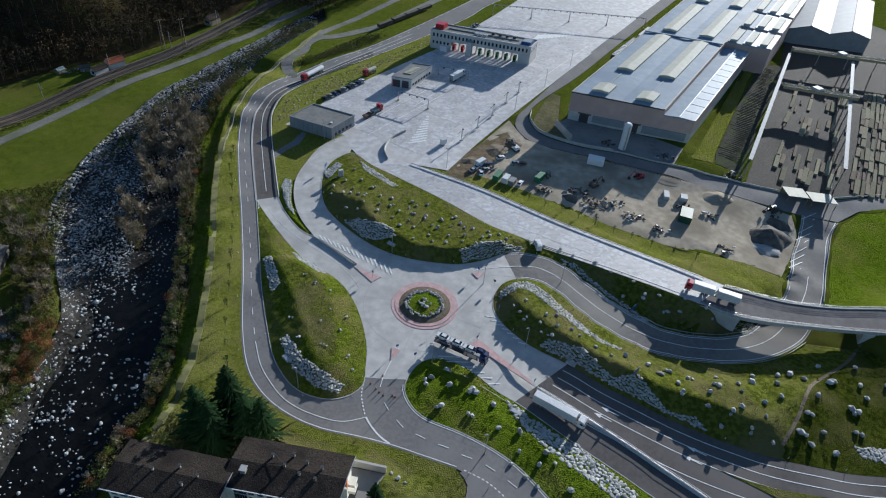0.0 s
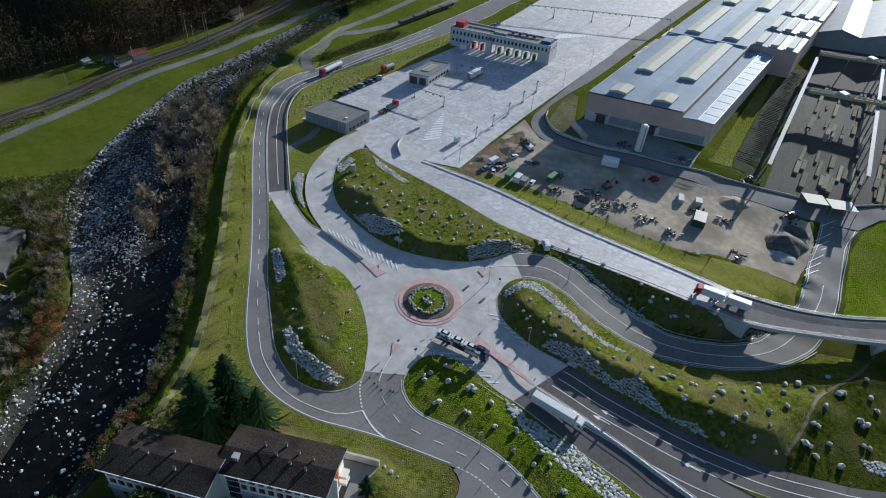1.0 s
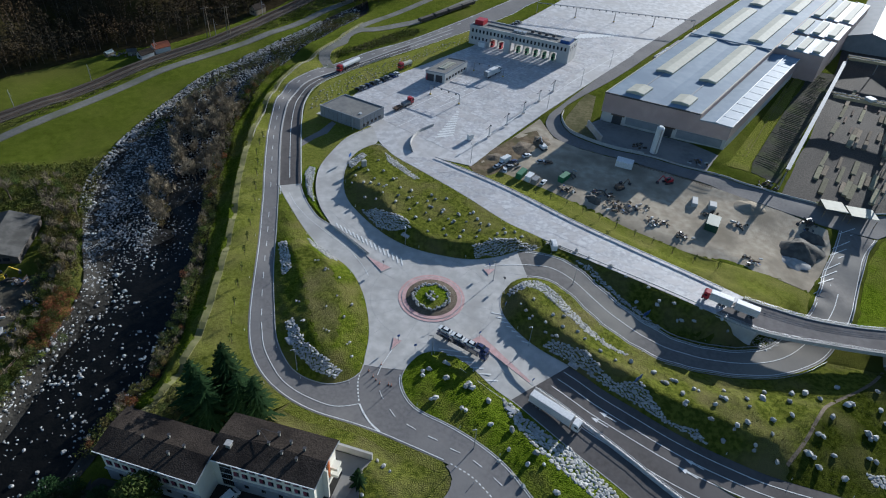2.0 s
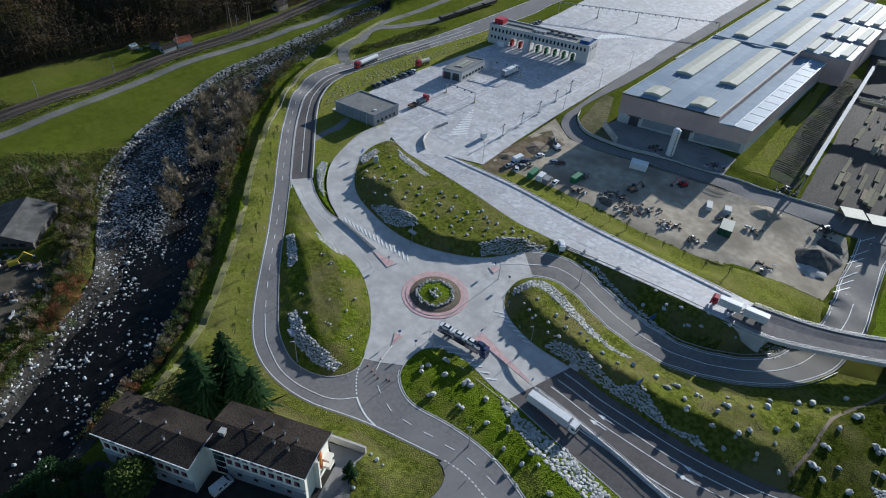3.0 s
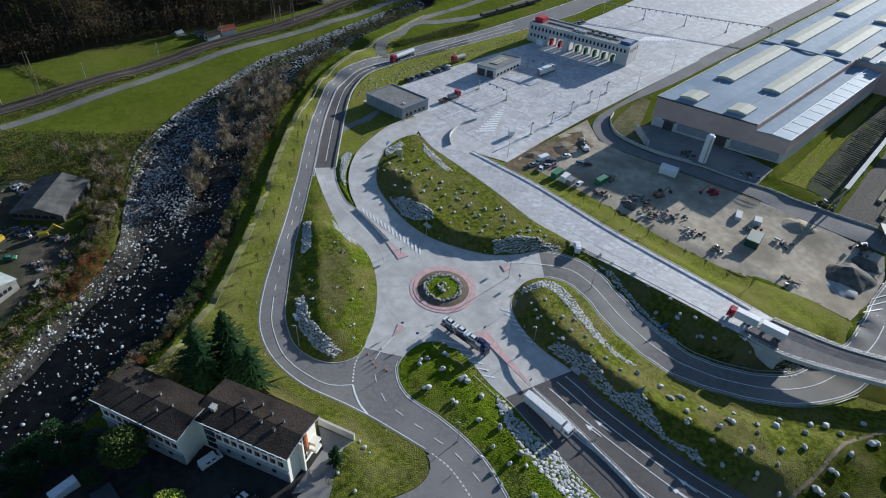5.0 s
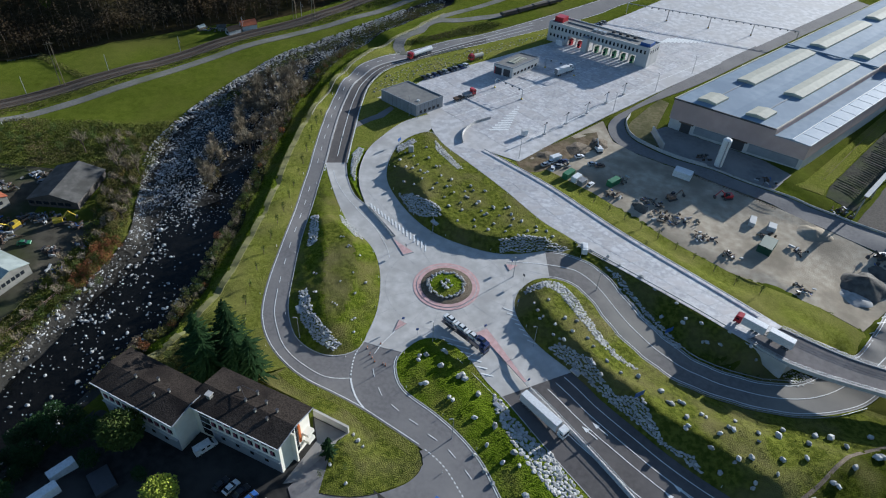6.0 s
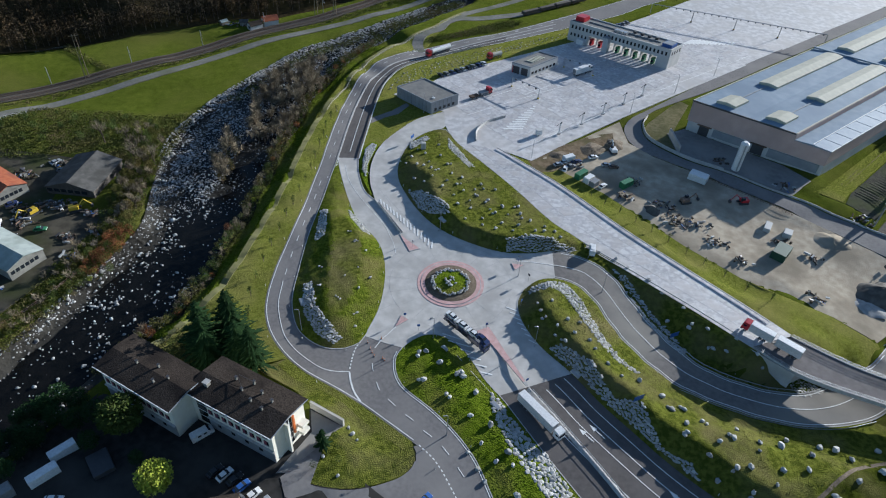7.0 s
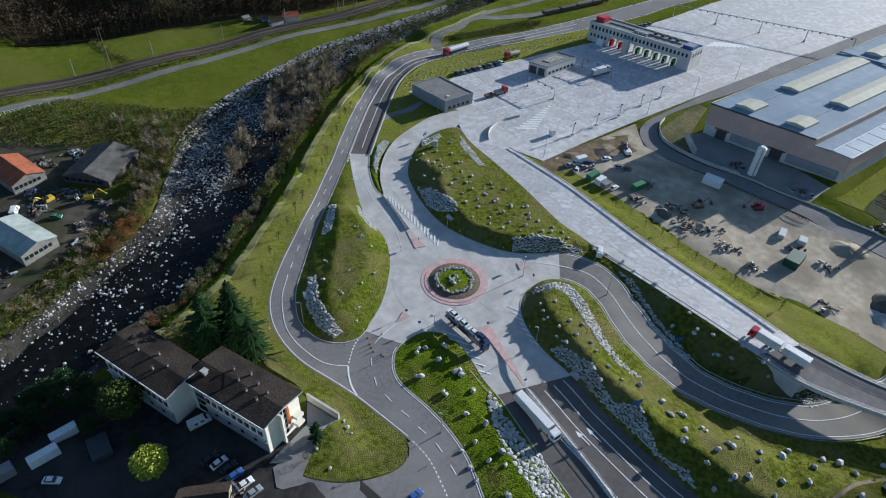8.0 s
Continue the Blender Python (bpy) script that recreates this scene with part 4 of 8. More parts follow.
painted(smooth_line([(19.5, 16.5), (26, 17.6)] + low_mid[4::4], 2), low_road, "centre_line", 0.26, 0.16)
painted(shifted(LOW_N, -0.8)[2:], low_road, width=0.24, up=0.15)
painted(shifted(LOW_S, 0.8)[ls_cut:], low_road, width=0.24, up=0.15)
# S leg
S_MID = smooth_line([(-15.7, -38.6), (-14.6, -41.3), (-11.9, -46.0), (-10.2, -48.1), (-5.9, -51.0), (-3.5, -52.7), (1.2, -55.1), (3.1, -56.7), (7.9, -59.3), (10.0, -60.8), (14.8, -65.3), (21, -72)], 1)
painted([(-12.6, -23.2), (-15.4, -29.0), (-16.6, -33.0)], main_road, "centre_line", 0.24, 0.16)
dashes(S_MID, main_road, 3.0, 4.0, 0.22, 0.13)
painted(smooth_line([(-55.3, 57.2), (-51.9, 49.9), (-47.2, 43.0), (-40.2, 35.1), (-30.0, 24.7), (-26.0, 18.9), (-23.4, 14.6), (-21.3, 9.8)], 2), roundabout, "edge_line", 0.16, 0.15)
dashes(smooth_line([(-21.3, -30.4), (-22.1, -34.7), (-21.9, -38.9), (-21.3, -43.0)], 1), main_road, 0.7, 0.55, 0.4, 0.13)
painted(smooth_line([(-21.2, -43.2), (-19.9, -46.2), (-17.8, -49.6), (-15.1, -52.3)], 1), main_road, "stop_line", 0.5, 0.13)
dashes(smooth_line([(3.9, -61.9), (8.4, -64.9), (12.0, -68.5), (16.6, -74.3)], 1), main_road, 0.7, 0.6, 0.32, 0.2)
painted(shifted(S_TIP[:tip_l], 0.55), main_road, width=0.24, up=0.13)
# dual road
SE_LINE = SE_N[se_cut:]
for off in (3.0, 6.6, 10.2):
    painted(shifted(SE_LINE, -off), se_road, width=0.26, up=0.14)
painted(shifted(SE_LINE, -16.3)[:24], se_road, width=0.26, up=0.14)


def arrow(x, y, heading, parent, length=5.0):
    b = Build()
    c, s = math.cos(radians(heading)), math.sin(radians(heading))
    z = z_at(x, y) + 0.15
    prof = [(-length / 2, -0.16), (length * 0.1, -0.16), (length * 0.1, -0.75), (length / 2, 0), (length * 0.1, 0.75), (length * 0.1, 0.16), (-length / 2, 0.16)]
    b.add([(x + a * c - d * s, y + a * s + d * c, z) for a, d in prof], [(0, 1, 5, 6), (1, 2, 3), (1, 3, 5), (3, 4, 5)])
    ob = new("arrow", b.mesh("arrow", PAINT))
    ob.parent = parent


for x, y, hd in ((50.5, -45.6, 141), (47.6, -47.4, 141), (36.8, -44.6, 319), (71.5, -60.4, 143), (69.0, -63.0, 143)):
    arrow(x, y, hd, se_road, 5.5)


def hatch(a0, a1, b0, b1, n, parent, width=0.7):
    for i in range(n):
        t = (i + 0.5) / n
        p = (a0[0] + (a1[0] - a0[0]) * t, a0[1] + (a1[1] - a0[1]) * t)
        q = (b0[0] + (b1[0] - b0[0]) * t, b0[1] + (b1[1] - b0[1]) * t)
        painted([p, q], parent, "hatch_stripe", width, 0.18)


hatch((-36.0, 39.4), (-9.6, 19.4), (-34.6, 36.4), (-9.0, 15.2), 16, roundabout, 0.55)
hatch((19.2, -5.2), (29.2, -19.2), (23.6, -6.3), (33.8, -20.5), 7, roundabout, 0.45)
hatch((0.8, -21.2), (14.5, -35.0), (8.2, -22.4), (20.5, -35.0), 6, roundabout, 0.45)
hatch((3.5, 103.5), (15.5, 130.5), (12.5, 106.5), (16.5, 130.5), 11, plaza, 1.1)
hatch((92, 228), (122, 236), (98, 236), (124, 240), 12, plaza, 1.6)
hatch((172.2, 49.5), (142.0, 11.0), (181.5, 53.5), (150.5, 15.0), 9, low_road, 0.35)
for pts in ([(-20, 118), (40, 182), (95, 250)], [(-14, 112), (50, 178), (105, 240)], [(10, 140), (32, 166)], [(20, 98), (60, 146), (128, 222)]):
    painted(smooth_line(pts, 6), plaza, "lane_line", 0.3, 0.18)


# ---- concrete slabs ----
def slabs(parent, rows, rngseed):
    """Lays slabs, each with its own tone, in the four-cornered fields given."""
    rg = random.Random(rngseed)
    for corners in rows:
        cx, cy = sum(p[0] for p in corners) / 4, sum(p[1] for p in corners) / 4
        q = [(cx + (x - cx) * .985, cy + (y - cy) * .985) for x, y in corners]
        z = land([p[0] for p in q], [p[1] for p in q]) + .135
        b = Build().prism([(x - cx, y - cy) for x, y in q], [v - .12 - z[0] for v in z], [v - z[0] for v in z])
        part("slab", b, SLAB, parent, m=pose(cx, cy, float(z[0])))


def road_fields(left, right, length, cols):
    la, lb = line_length(left), line_length(right)
    n = int(max(la, lb) / length)
    out = []
    for i in range(n):
        ring = []
        for t in (i / n, (i + 1) / n):
            a, b = cut_line(left, 0, max(.01, la * t))[-1], cut_line(right, 0, max(.01, lb * t))[-1]
            ring.append([(a[0] + (b[0] - a[0]) * k / cols, a[1] + (b[1] - a[1]) * k / cols) for k in range(cols + 1)])
        for k in range(cols):
            out.append((ring[0][k], ring[0][k + 1], ring[1][k + 1], ring[1][k]))
    return out


slabs(upper_road, road_fields(shifted(UP_L, -.8), shifted(UP_R, .8), 6.0, 3), 1)
pz = Vector((0.64, 0.768)), Vector((-0.78, 0.62))
fields = []
for i in range(34):
    for j in range(13):
        o = Vector((12.5, 92.0)) + pz[0] * (i * 7.0) + pz[1] * (j * 5.6)
        quad = [o, o + pz[0] * 7.0, o + pz[0] * 7.0 + pz[1] * 5.6, o + pz[1] * 5.6]
        if len(fields) < 296 and within_poly(plaza_poly, np.array([v.x for v in quad]), np.array([v.y for v in quad])).all():
            fields.append([(v.x, v.y) for v in quad])
slabs(plaza, fields, 2)


# ---- central island and splitters ----
def disc(r0, r1, z0, z1, n=64):
    """A ring (or, with r0 = 0, a disc) with its outer face."""
    b = Build()
    ang = [i * math.tau / n for i in range(n)]
    o = [(r1 * math.cos(a), r1 * math.sin(a), z1) for a in ang]
    d = [(r1 * math.cos(a), r1 * math.sin(a), z0) for a in ang]
    b.add(o + d, [(i, n + i, n + (i + 1) % n, (i + 1) % n) for i in range(n)])
    if r0:
        q = [(r0 * math.cos(a), r0 * math.sin(a), z1) for a in ang]
        b.add(o + q, [(i, (i + 1) % n, n + (i + 1) % n, n + i) for i in range(n)])
    else:
        b.add(o, [tuple(range(n))])
    return b


def dome(r, z0, rise, n=40, rings=6):
    b = Build()
    pts = [(0, 0, z0 + rise)]
    for k in range(1, rings + 1):
        q = r * k / rings
        z = z0 + rise * (1 - (k / rings) ** 2) + (0.05 * math.sin(k * 9) if k < rings else 0)
        pts += [(q * math.cos(i * math.tau / n), q * math.sin(i * math.tau / n), z) for i in range(n)]
    fc = [(0, 1 + i, 1 + (i + 1) % n) for i in range(n)]
    for k in range(rings - 1):
        s = 1 + k * n
        fc += [(s + i, s + n + i, s + n + (i + 1) % n, s + (i + 1) % n) for i in range(n)]
    return b.add(pts, fc)


island = thing("traffic_island", "round roundabout island with red apron, stone ring and grass", "traffic island", pose(0.2, 0.2, 0.1))
part("outer_apron", disc(10.3, 11.2, 0.0, 0.05), PINK, island)
part("apron_joint", disc(10.0, 10.3, 0.0, 0.06), KERB, island)
part("inner_apron", disc(8.7, 10.0, 0.0, 0.14), PINK, island)
part("gravel_bed", dome(8.7, 0.16, 0.55), MULCH, island, "brown gravel bed")
part("grass_top", dome(5.9, 0.50, 0.45), LUSH, island, "bright green grass", True)


def stone_mesh(seed, flat=0.72):
    rng = random.Random(seed)
    bm = bmesh.new()
    for k in range(15):
        h = 1 - 2 * (k + 0.5) / 15
        a = k * 2.39996 + rng.uniform(-.25, .25)
        q = math.sqrt(1 - h * h)
        r = rng.uniform(0.40, 0.58)
        bm.verts.new((r * q * math.cos(a) * 1.15, r * q * math.sin(a), r * h * flat))
    bmesh.ops.convex_hull(bm, input=bm.verts)
    me = bpy.data.meshes.new("stone")
    bm.to_mesh(me)
    bm.free()
    me.materials.append(STONE)
    return me


STONES = [stone_mesh(s) for s in range(9)]


def put_stone(name, rng, x, y, z, size, parent=None, sink=0.25, low=1.0):
    ob = new(name, STONES[rng.randrange(9)])
    ob.matrix_basis = pose(x, y, z + size * (0.36 - sink), rng.uniform(-12, 12), rng.uniform(-12, 12), rng.uniform(0, 360)) @ Matrix.Diagonal((size, size * rng.uniform(.8, 1), size * low * rng.uniform(.85, 1.15), 1))
    ob.parent = parent
    return ob


rng = random.Random(4)
for i in range(46):
    a = i * math.tau / 46
    for _ in range(2):
        r = rng.uniform(5.2, 6.5)
        put_stone("stone", rng, r * math.cos(a + rng.uniform(-.05, .05)), r * math.sin(a), 0.62, rng.uniform(0.6, 1.05), island)
for i in range(24):
    a, r = rng.uniform(0, 6.28), 2.1 * math.sqrt(rng.random())
    put_stone("stone", rng, r * math.cos(a), r * math.sin(a), 0.98, rng.uniform(0.55, 1.1), island)


def splitter(poly, label):
    b = Build().prism([(x, y) for x, y in poly], 0.05, 0.24)
    ob = thing("traffic_island", label, "traffic island", group="splitter islands")
    cx, cy = sum(p[0] for p in poly) / len(poly), sum(p[1] for p in poly) / len(poly)
    part("red_top", Build().prism([(cx + (x - cx) * .9, cy + (y - cy) * .9) for x, y in poly], 0.1, 0.262), PINK, ob)
    part("kerb", b, KERB, ob, "pale kerb stones")


splitter([(10.9, -18.6), (15.6, -21.0), (29.6, -36.2), (30.2, -35.6), (16.6, -17.2), (15.1, -15.4)], "long red concrete splitter island with pale kerb")
splitter([(-22.8, 20.4), (-17.0, 12.1), (-13.6, 14.5)], "small red concrete splitter island beside hatching")
splitter([(-12.9, -23.4), (-9.4, -19.3), (-12.2, -18.0)], "small triangular red splitter island")
splitter([(18.8, 15.1), (20.5, 12.0), (23.4, 15.4)], "small triangular red splitter island")


def stones_in(name, label, text, size=1.0, seed=0, gap=0.66, slip=(0, 0), inside=None):
    """A stone-pitched patch; text holds its outline."""
    poly = [(float(w.split(",")[0]) + slip[0], float(w.split(",")[1]) + slip[1]) for w in text.split()]
    rng = random.Random(seed)
    pa = np.array(poly)
    (x0, y0), (x1, y1) = pa.min(0), pa.max(0)
    laid = []
    owner = thing(name, label, "stone pitching", group="stone pitched patches")
    cand = np.array([(rng.uniform(x0, x1), rng.uniform(y0, y1)) for _ in range(16000)])
    cand = cand[within_poly(poly, cand[:, 0], cand[:, 1])]
    if inside is not None:
        cand = cand[within_poly(inside, cand[:, 0], cand[:, 1]) & (edge_distance(inside, cand[:, 0], cand[:, 1]) > 1.3)]
    for x, y in cand.tolist()[:5000]:
        if len(laid) >= 290:
            break
        s = size * rng.uniform(0.75, 1.35)
        if any((x - a) ** 2 + (y - b) ** 2 < (gap * (s + q) / 2) ** 2 for a, b, q in laid):
            continue
        laid.append((x, y, s))
    for (x, y, s), z in zip(laid, ground_heights([p[0] for p in laid], [p[1] for p in laid])):
        put_stone("stone", rng, x, y, float(z), s * 1.12, owner, 0.36, .46)


stones_in("stone_pitching", "pale stone pitching on the shaded mound flank", "-54.4,25.5 -51.3,25.2 -47.7,10.7 -50.3,8.1", 0.95, 1)
stones_in("stone_pitching", "curved pale stone pitching at the mound foot", "-46.5,-13.1 -44.0,-12.2 -39.2,-22.0 -33.0,-28.0 -27.2,-32.3 -28.9,-34.6 -35.3,-32.3 -41.8,-25.1", 0.95, 2)
stones_in("stone_pitching", "pale stone pitching on the sunny mound edge", "-44.6,28.3 -36.5,22.7 -33.1,16.8 -35.6,16.6 -41.8,22.7", 0.9, 3)
stones_in("stone_pitching", "pale stone pitching on the narrow verge", "-50.8,71 -49.6,76.3 -47.2,75.5 -47.2,62 -45.0,52 -47.6,56 -49.4,63", 0.9, 4)
stones_in("stone_pitching", "pale stone pitching on the mound foot", "-25.2,45.6 -20.5,46.4 -8.9,38.5 -6.9,33.8 -13.9,33.8 -19.5,37.0", 1.0, 5)
stones_in("stone_pitching", "pale stone pitching beside the roundabout", "15.8,25.0 25.3,28.4 39.9,29.0 40.7,27.2 32,25.6 25.0,22.6 16.4,20.8", 1.0, 6)
stones_in("stone_pitching", "strip of pale stones below the plaza", "-18.4,88.8 -15.6,85.5 -3.7,69.5 -5.9,68.3 -16.5,80.9", 0.95, 7)
stones_in("stone_pitching", "patch of pale stones beside the ramp", "-34.2,81.0 -28.1,88.0 -26.2,86.0 -32.0,75.4", 0.9, 8)
stones_in("stone_pitching", "curving band of pale stones on the bank crest", "26.0,0.2 27.3,4.3 33.4,8.1 38.1,8.1 44.3,1.3 50.5,-10.7 56.0,-18.3 62.4,-21.9 61.2,-22.9 54.5,-19.9 49.0,-13.5 43.1,-5.5 37.8,2.0 32.9,4.1", 1.0, 9, 0.64)
stones_in("stone_pitching", "broad bluish stone pitching along the dual road", "35.9,-18.8 39.1,-17.5 48.1,-22.8 55.3,-33.2 53.3,-38.0 48.1,-32.6 45.1,-26.1 39.8,-23.3", 1.02, 10, 0.64, (-.7, -1.4), E_GREEN)
stones_in("stone_pitching", "broad bluish stone pitching along the dual road", "55.3,-33.2 63.0,-34.2 64.6,-38.4 65.0,-48.4 60.3,-40.7 53.3,-38.0", 1.02, 17, 0.64, (-.7, -1.4), E_GREEN)
stones_in("stone_pitching", "bluish stone pitching along the dual road", "64.6,-38.4 69.0,-46.0 76.2,-49.3 78.2,-53.4 77.0,-55.2 72.1,-54.7 65.0,-48.4", 1.02, 14, 0.64, (-.7, -1.4), E_GREEN)
stones_in("stone_pitching", "band of pale stones below the concrete road", "54.3,22.0 58.6,19.2 67.2,5.6 75.0,-2.9 79.0,-7.2 76.0,-9.0 67.3,-1.0 59.4,11.2", 1.15, 11, 0.64)
stones_in("stone_pitching", "diagonal band of pale stones on the grass island", "19.5,-39.9 22.4,-42.4 29.8,-51.0 37.2,-56.5 40.0,-62 38,-68 33.8,-64.0 26.8,-56.1 21.7,-47.4", 1.35, 12, 0.72)
stones_in("stone_pitching", "diagonal band of pale stones on the grass island", "37.2,-56.5 43.7,-64.8 49.5,-72.6 43.4,-74.1 38,-68 40,-62", 1.35, 15, 0.72)
stones_in("stone_pitching", "stone pitching in the dark grass", "120.6,-62.7 131.3,-64.3 128.1,-68.7 121.4,-66.0", 1.2, 13)
stones_in("stone_pitching", "set stones on the slope under the bridge", "108.5,-12.6 111.5,-9.0 117.4,-10.4 119.0,-12.6 113,-15.2", 0.8, 16, 0.8)


# ---- boulders ----
def boulders(text, group, label, size=1.5, seed=0):
    rng = random.Random(seed)
    spots = []
    for w in text.split():
        x, y = (float(a) for a in w.split(","))
        for k in range(rng.choice((1, 1, 2, 3))):
            dx, dy = (rng.uniform(-1.1, 1.1), rng.uniform(-1.1, 1.1)) if k else (0, 0)
            spots.append((x + dx, y + dy, size * rng.uniform(0.75, 1.2) * (0.75 if k else 1)))
    for (x, y, s), z in zip(spots, ground_heights([p[0] for p in spots], [p[1] for p in spots])):
        tagged(put_stone("boulder", rng, x, y, float(z), s, None, 0.12), label, "boulder", group)


def scattered(poly, count, group, label, size, seed, gap=3.2, joined=False):
    rng = random.Random(seed)
    pa = np.array(poly)
    (x0, y0), (x1, y1) = pa.min(0), pa.max(0)
    laid = []
    cand = np.array([(rng.uniform(x0, x1), rng.uniform(y0, y1)) for _ in range(count * 60)])
    keep = within_poly(poly, cand[:, 0], cand[:, 1]) & (edge_distance(poly, cand[:, 0], cand[:, 1]) > 1.6)
    for x, y in cand[keep].tolist():
        if len(laid) >= count:
            break
        if any(math.dist((x, y), o) < gap for o in laid):
            continue
        laid.append((x, y))
    if joined:
        strewn("scattered_stones", [(x, y, float(z), size * rng.uniform(.7, 1.2)) for (x, y), z in zip(laid, ground_heights([p[0] for p in laid], [p[1] for p in laid]))], label, seed)
    else:
        boulders(" ".join("%.2f,%.2f" % p for p in laid), group, label, size, seed)


def strewn(name, spots, label, seed, material=None, sink=0.15):
    """Many stones joined into one mesh."""
    rng = random.Random(seed)
    shapes = [(np.array([v.co for v in me.vertices]), [tuple(p.vertices) for p in me.polygons]) for me in STONES]
    vs, fs, k = [], [], 0
    for x, y, z, s in spots:
        v, f = shapes[rng.randrange(9)]
        a = rng.uniform(0, 6.28)
        c, d = math.cos(a), math.sin(a)
        q = v * (s, s * rng.uniform(.75, 1), s * rng.uniform(.7, 1.1))
        vs.append(np.stack((x + q[:, 0] * c - q[:, 1] * d, y + q[:, 0] * d + q[:, 1] * c, z + q[:, 2] + s * (.36 - sink)), 1))
        fs += [tuple(i + k for i in t) for t in f]
        k += len(v)
    me = bpy.data.meshes.new(name)
    me.from_pydata(np.concatenate(vs).tolist(), [], fs)
    me.materials.append(material or STONE)
    return tagged(new(name, me), label, "stones", "", "stuff")


def placed(text, group, label, size, seed):
    """One boulder at each spot given."""
    rng = random.Random(seed)
    spots = [tuple(float(a) for a in w.split(",")) for w in text.split()]
    for (x, y), z in zip(spots, ground_heights([p[0] for p in spots], [p[1] for p in spots])):
        tagged(put_stone("boulder", rng, x, y, float(z), size * rng.uniform(.75, 1.25), None, 0.10), label, "boulder", group)


placed("-3.2,-31.7 -1.2,-31.0 -3.1,-33.4 3.7,-28.1 4.6,-28.9 3.7,-34.5 9.4,-37.0 10.5,-36.1 11.3,-37.5 -0.9,-41.8 0.4,-41.3 7.8,-44.8 8.9,-45.5 15.8,-41.8 15.6,-49.8 21.5,-51.6 19.8,-57.7 28.9,-62.2 27.2,-58.8 20,-65 31,-70 24.5,-62 17,-61 22.5,-68", "grass island boulders", "pale rounded boulder on bright grass", 1.75, 21)
boulders("-34,-8 -33,-18 -40.5,-14 -40,-20 -37.5,-24 -44,-5 -31,-3 -25.5,-22 -24.5,-27 -28,-12 -31,6 -39,14 -36,10 -26,-6 -33,-30", "western mound boulders", "pale boulder on the grass mound", 0.95, 22)
placed("-29.9,68.0 -30.8,62.0 -26.1,61.3 -25.2,52.9 -20.8,51.1 -25.5,46.3 -23.2,61.4 -18.4,72.0 -21.9,65.4 -18.0,59.5 -18.2,54.5 -14.3,66.0 -11.2,60.0 -12.0,53.9 -13.0,49.4 -6.7,58.6 -6.5,54.0 -0.5,52.2 1.3,56.8 2.7,54.1 7.3,55.4 0.2,48.8 -4.6,49.5 -7.6,45.4 -5.2,40.1 0.1,39.2 -1.2,43.7 5.6,46.7", "northern mound boulders", "pale boulder on the sunny grass mound", 1.25, 23)
placed("5.0,44.9 8.6,38.6 7.3,40.6 16.1,46.1 17.5,46.9 11.4,45.0 11.9,43.9 14.2,39.7 5.3,34.4 -0.7,32.0 6.0,30.1 11.0,29.1 12.7,33.8 18.9,33.9 19.7,39.0 22.9,38.4 18.8,42.2 17.3,29.5 28.5,36.3 28.5,32.9 25.3,31.9 32.4,34.3 34.7,31.3 22.0,27.9 -9.3,26.1 -9.5,31.6 -25,72 -29,75 -17,60.8 -20,60.6 -13,67 -7.8,53 1.2,47.9 9.5,39.3 -21,81", "northern mound boulders", "pale boulder on the sunny grass mound", 1.25, 33)
placed("62.0,-26.1 68.7,-29.4 69.9,-33.6 71.0,-34.2 73.8,-32.0 74.8,-32.6 74.5,-38.5 79.3,-35.8 80.5,-36.6 88.7,-36.0 85.4,-40.2 86.6,-40.9 93.8,-40.0 82.3,-43.3 73.2,-43.2 74.0,-42.4 79.3,-48.4 84.8,-51.8 85.6,-51.0 81.2,-54.2 89.6,-56.1 89.0,-57.4 94.9,-60.3 98.4,-47.8 95.8,-52.9 105.6,-45.5 92.9,-43.5 89.5,-49.5", "eastern bank boulders", "pale boulder on the grassy bank", 1.5, 24)
placed("118.5,-45.3 111.0,-51.3 112.2,-52.0 105.3,-57.6 106.6,-58.4 113.2,-57.5 106.7,-61.5 126.8,-39.8 128.2,-39.4 139.6,-34.6 136.7,-41.6 127.9,-50.2 129.4,-51.2 127.6,-51.6 123.8,-58.2 125.2,-59.2 113.1,-64.4 135.9,-46.4 100.5,-38.0 108.3,-39.3 119.6,-37.4 116.3,-34.7 112.2,-34.6 128.4,-32.0 103.2,-34.4 134,-62 142,-52 146,-42", "eastern field boulders", "large pale boulder on dark grass", 2.0, 25)
placed("48.7,28.7 55.0,26.7 58.9,22.8 66.0,18.3 70.4,12.7 76.9,7.3 72.3,3.2 78.7,0.8 84.2,0.0 85.0,-4.4 86.2,-4.9 89.8,-6.3 92.4,-2.9 93.3,-11.3 98.1,-7.6 100.1,-10.5 79.5,1.6", "shaded bank boulders", "pale boulder on the shaded bank", 1.5, 26)
placed("30.8,-8.0 32.6,-10.4 31.6,-11.0 36.5,-13.0 34.0,-3.0 36.2,-16.2 39.5,-9.5 42.0,-14.5 43.5,-9.0 46.8,-15.6 48.5,-18.8 29.5,-4.8 38.2,-17.5 39.4,-18.0 52.5,-23.5 56.5,-27 50.5,-29", "eastern bank boulders", "pale boulder on the grassy bank", 1.25, 29)
scattered([(-56, 118), (-57, 138), (-50, 152), (-36, 169), (-5, 197), (30, 229), (34, 222), (-2, 186), (-33, 153), (-45, 136)], 150, "roadside boulders", "many small pale boulders on the roadside grass", 0.85, 27, 1.9, True)
scattered([(-74, 118), (-71.5, 140), (-60, 160), (-50, 174), (-47, 182), (-58, 170), (-70, 146), (-75, 120)], 140, "verge stones", "many small pale stones on the verge", 0.8, 28, 1.2, True)


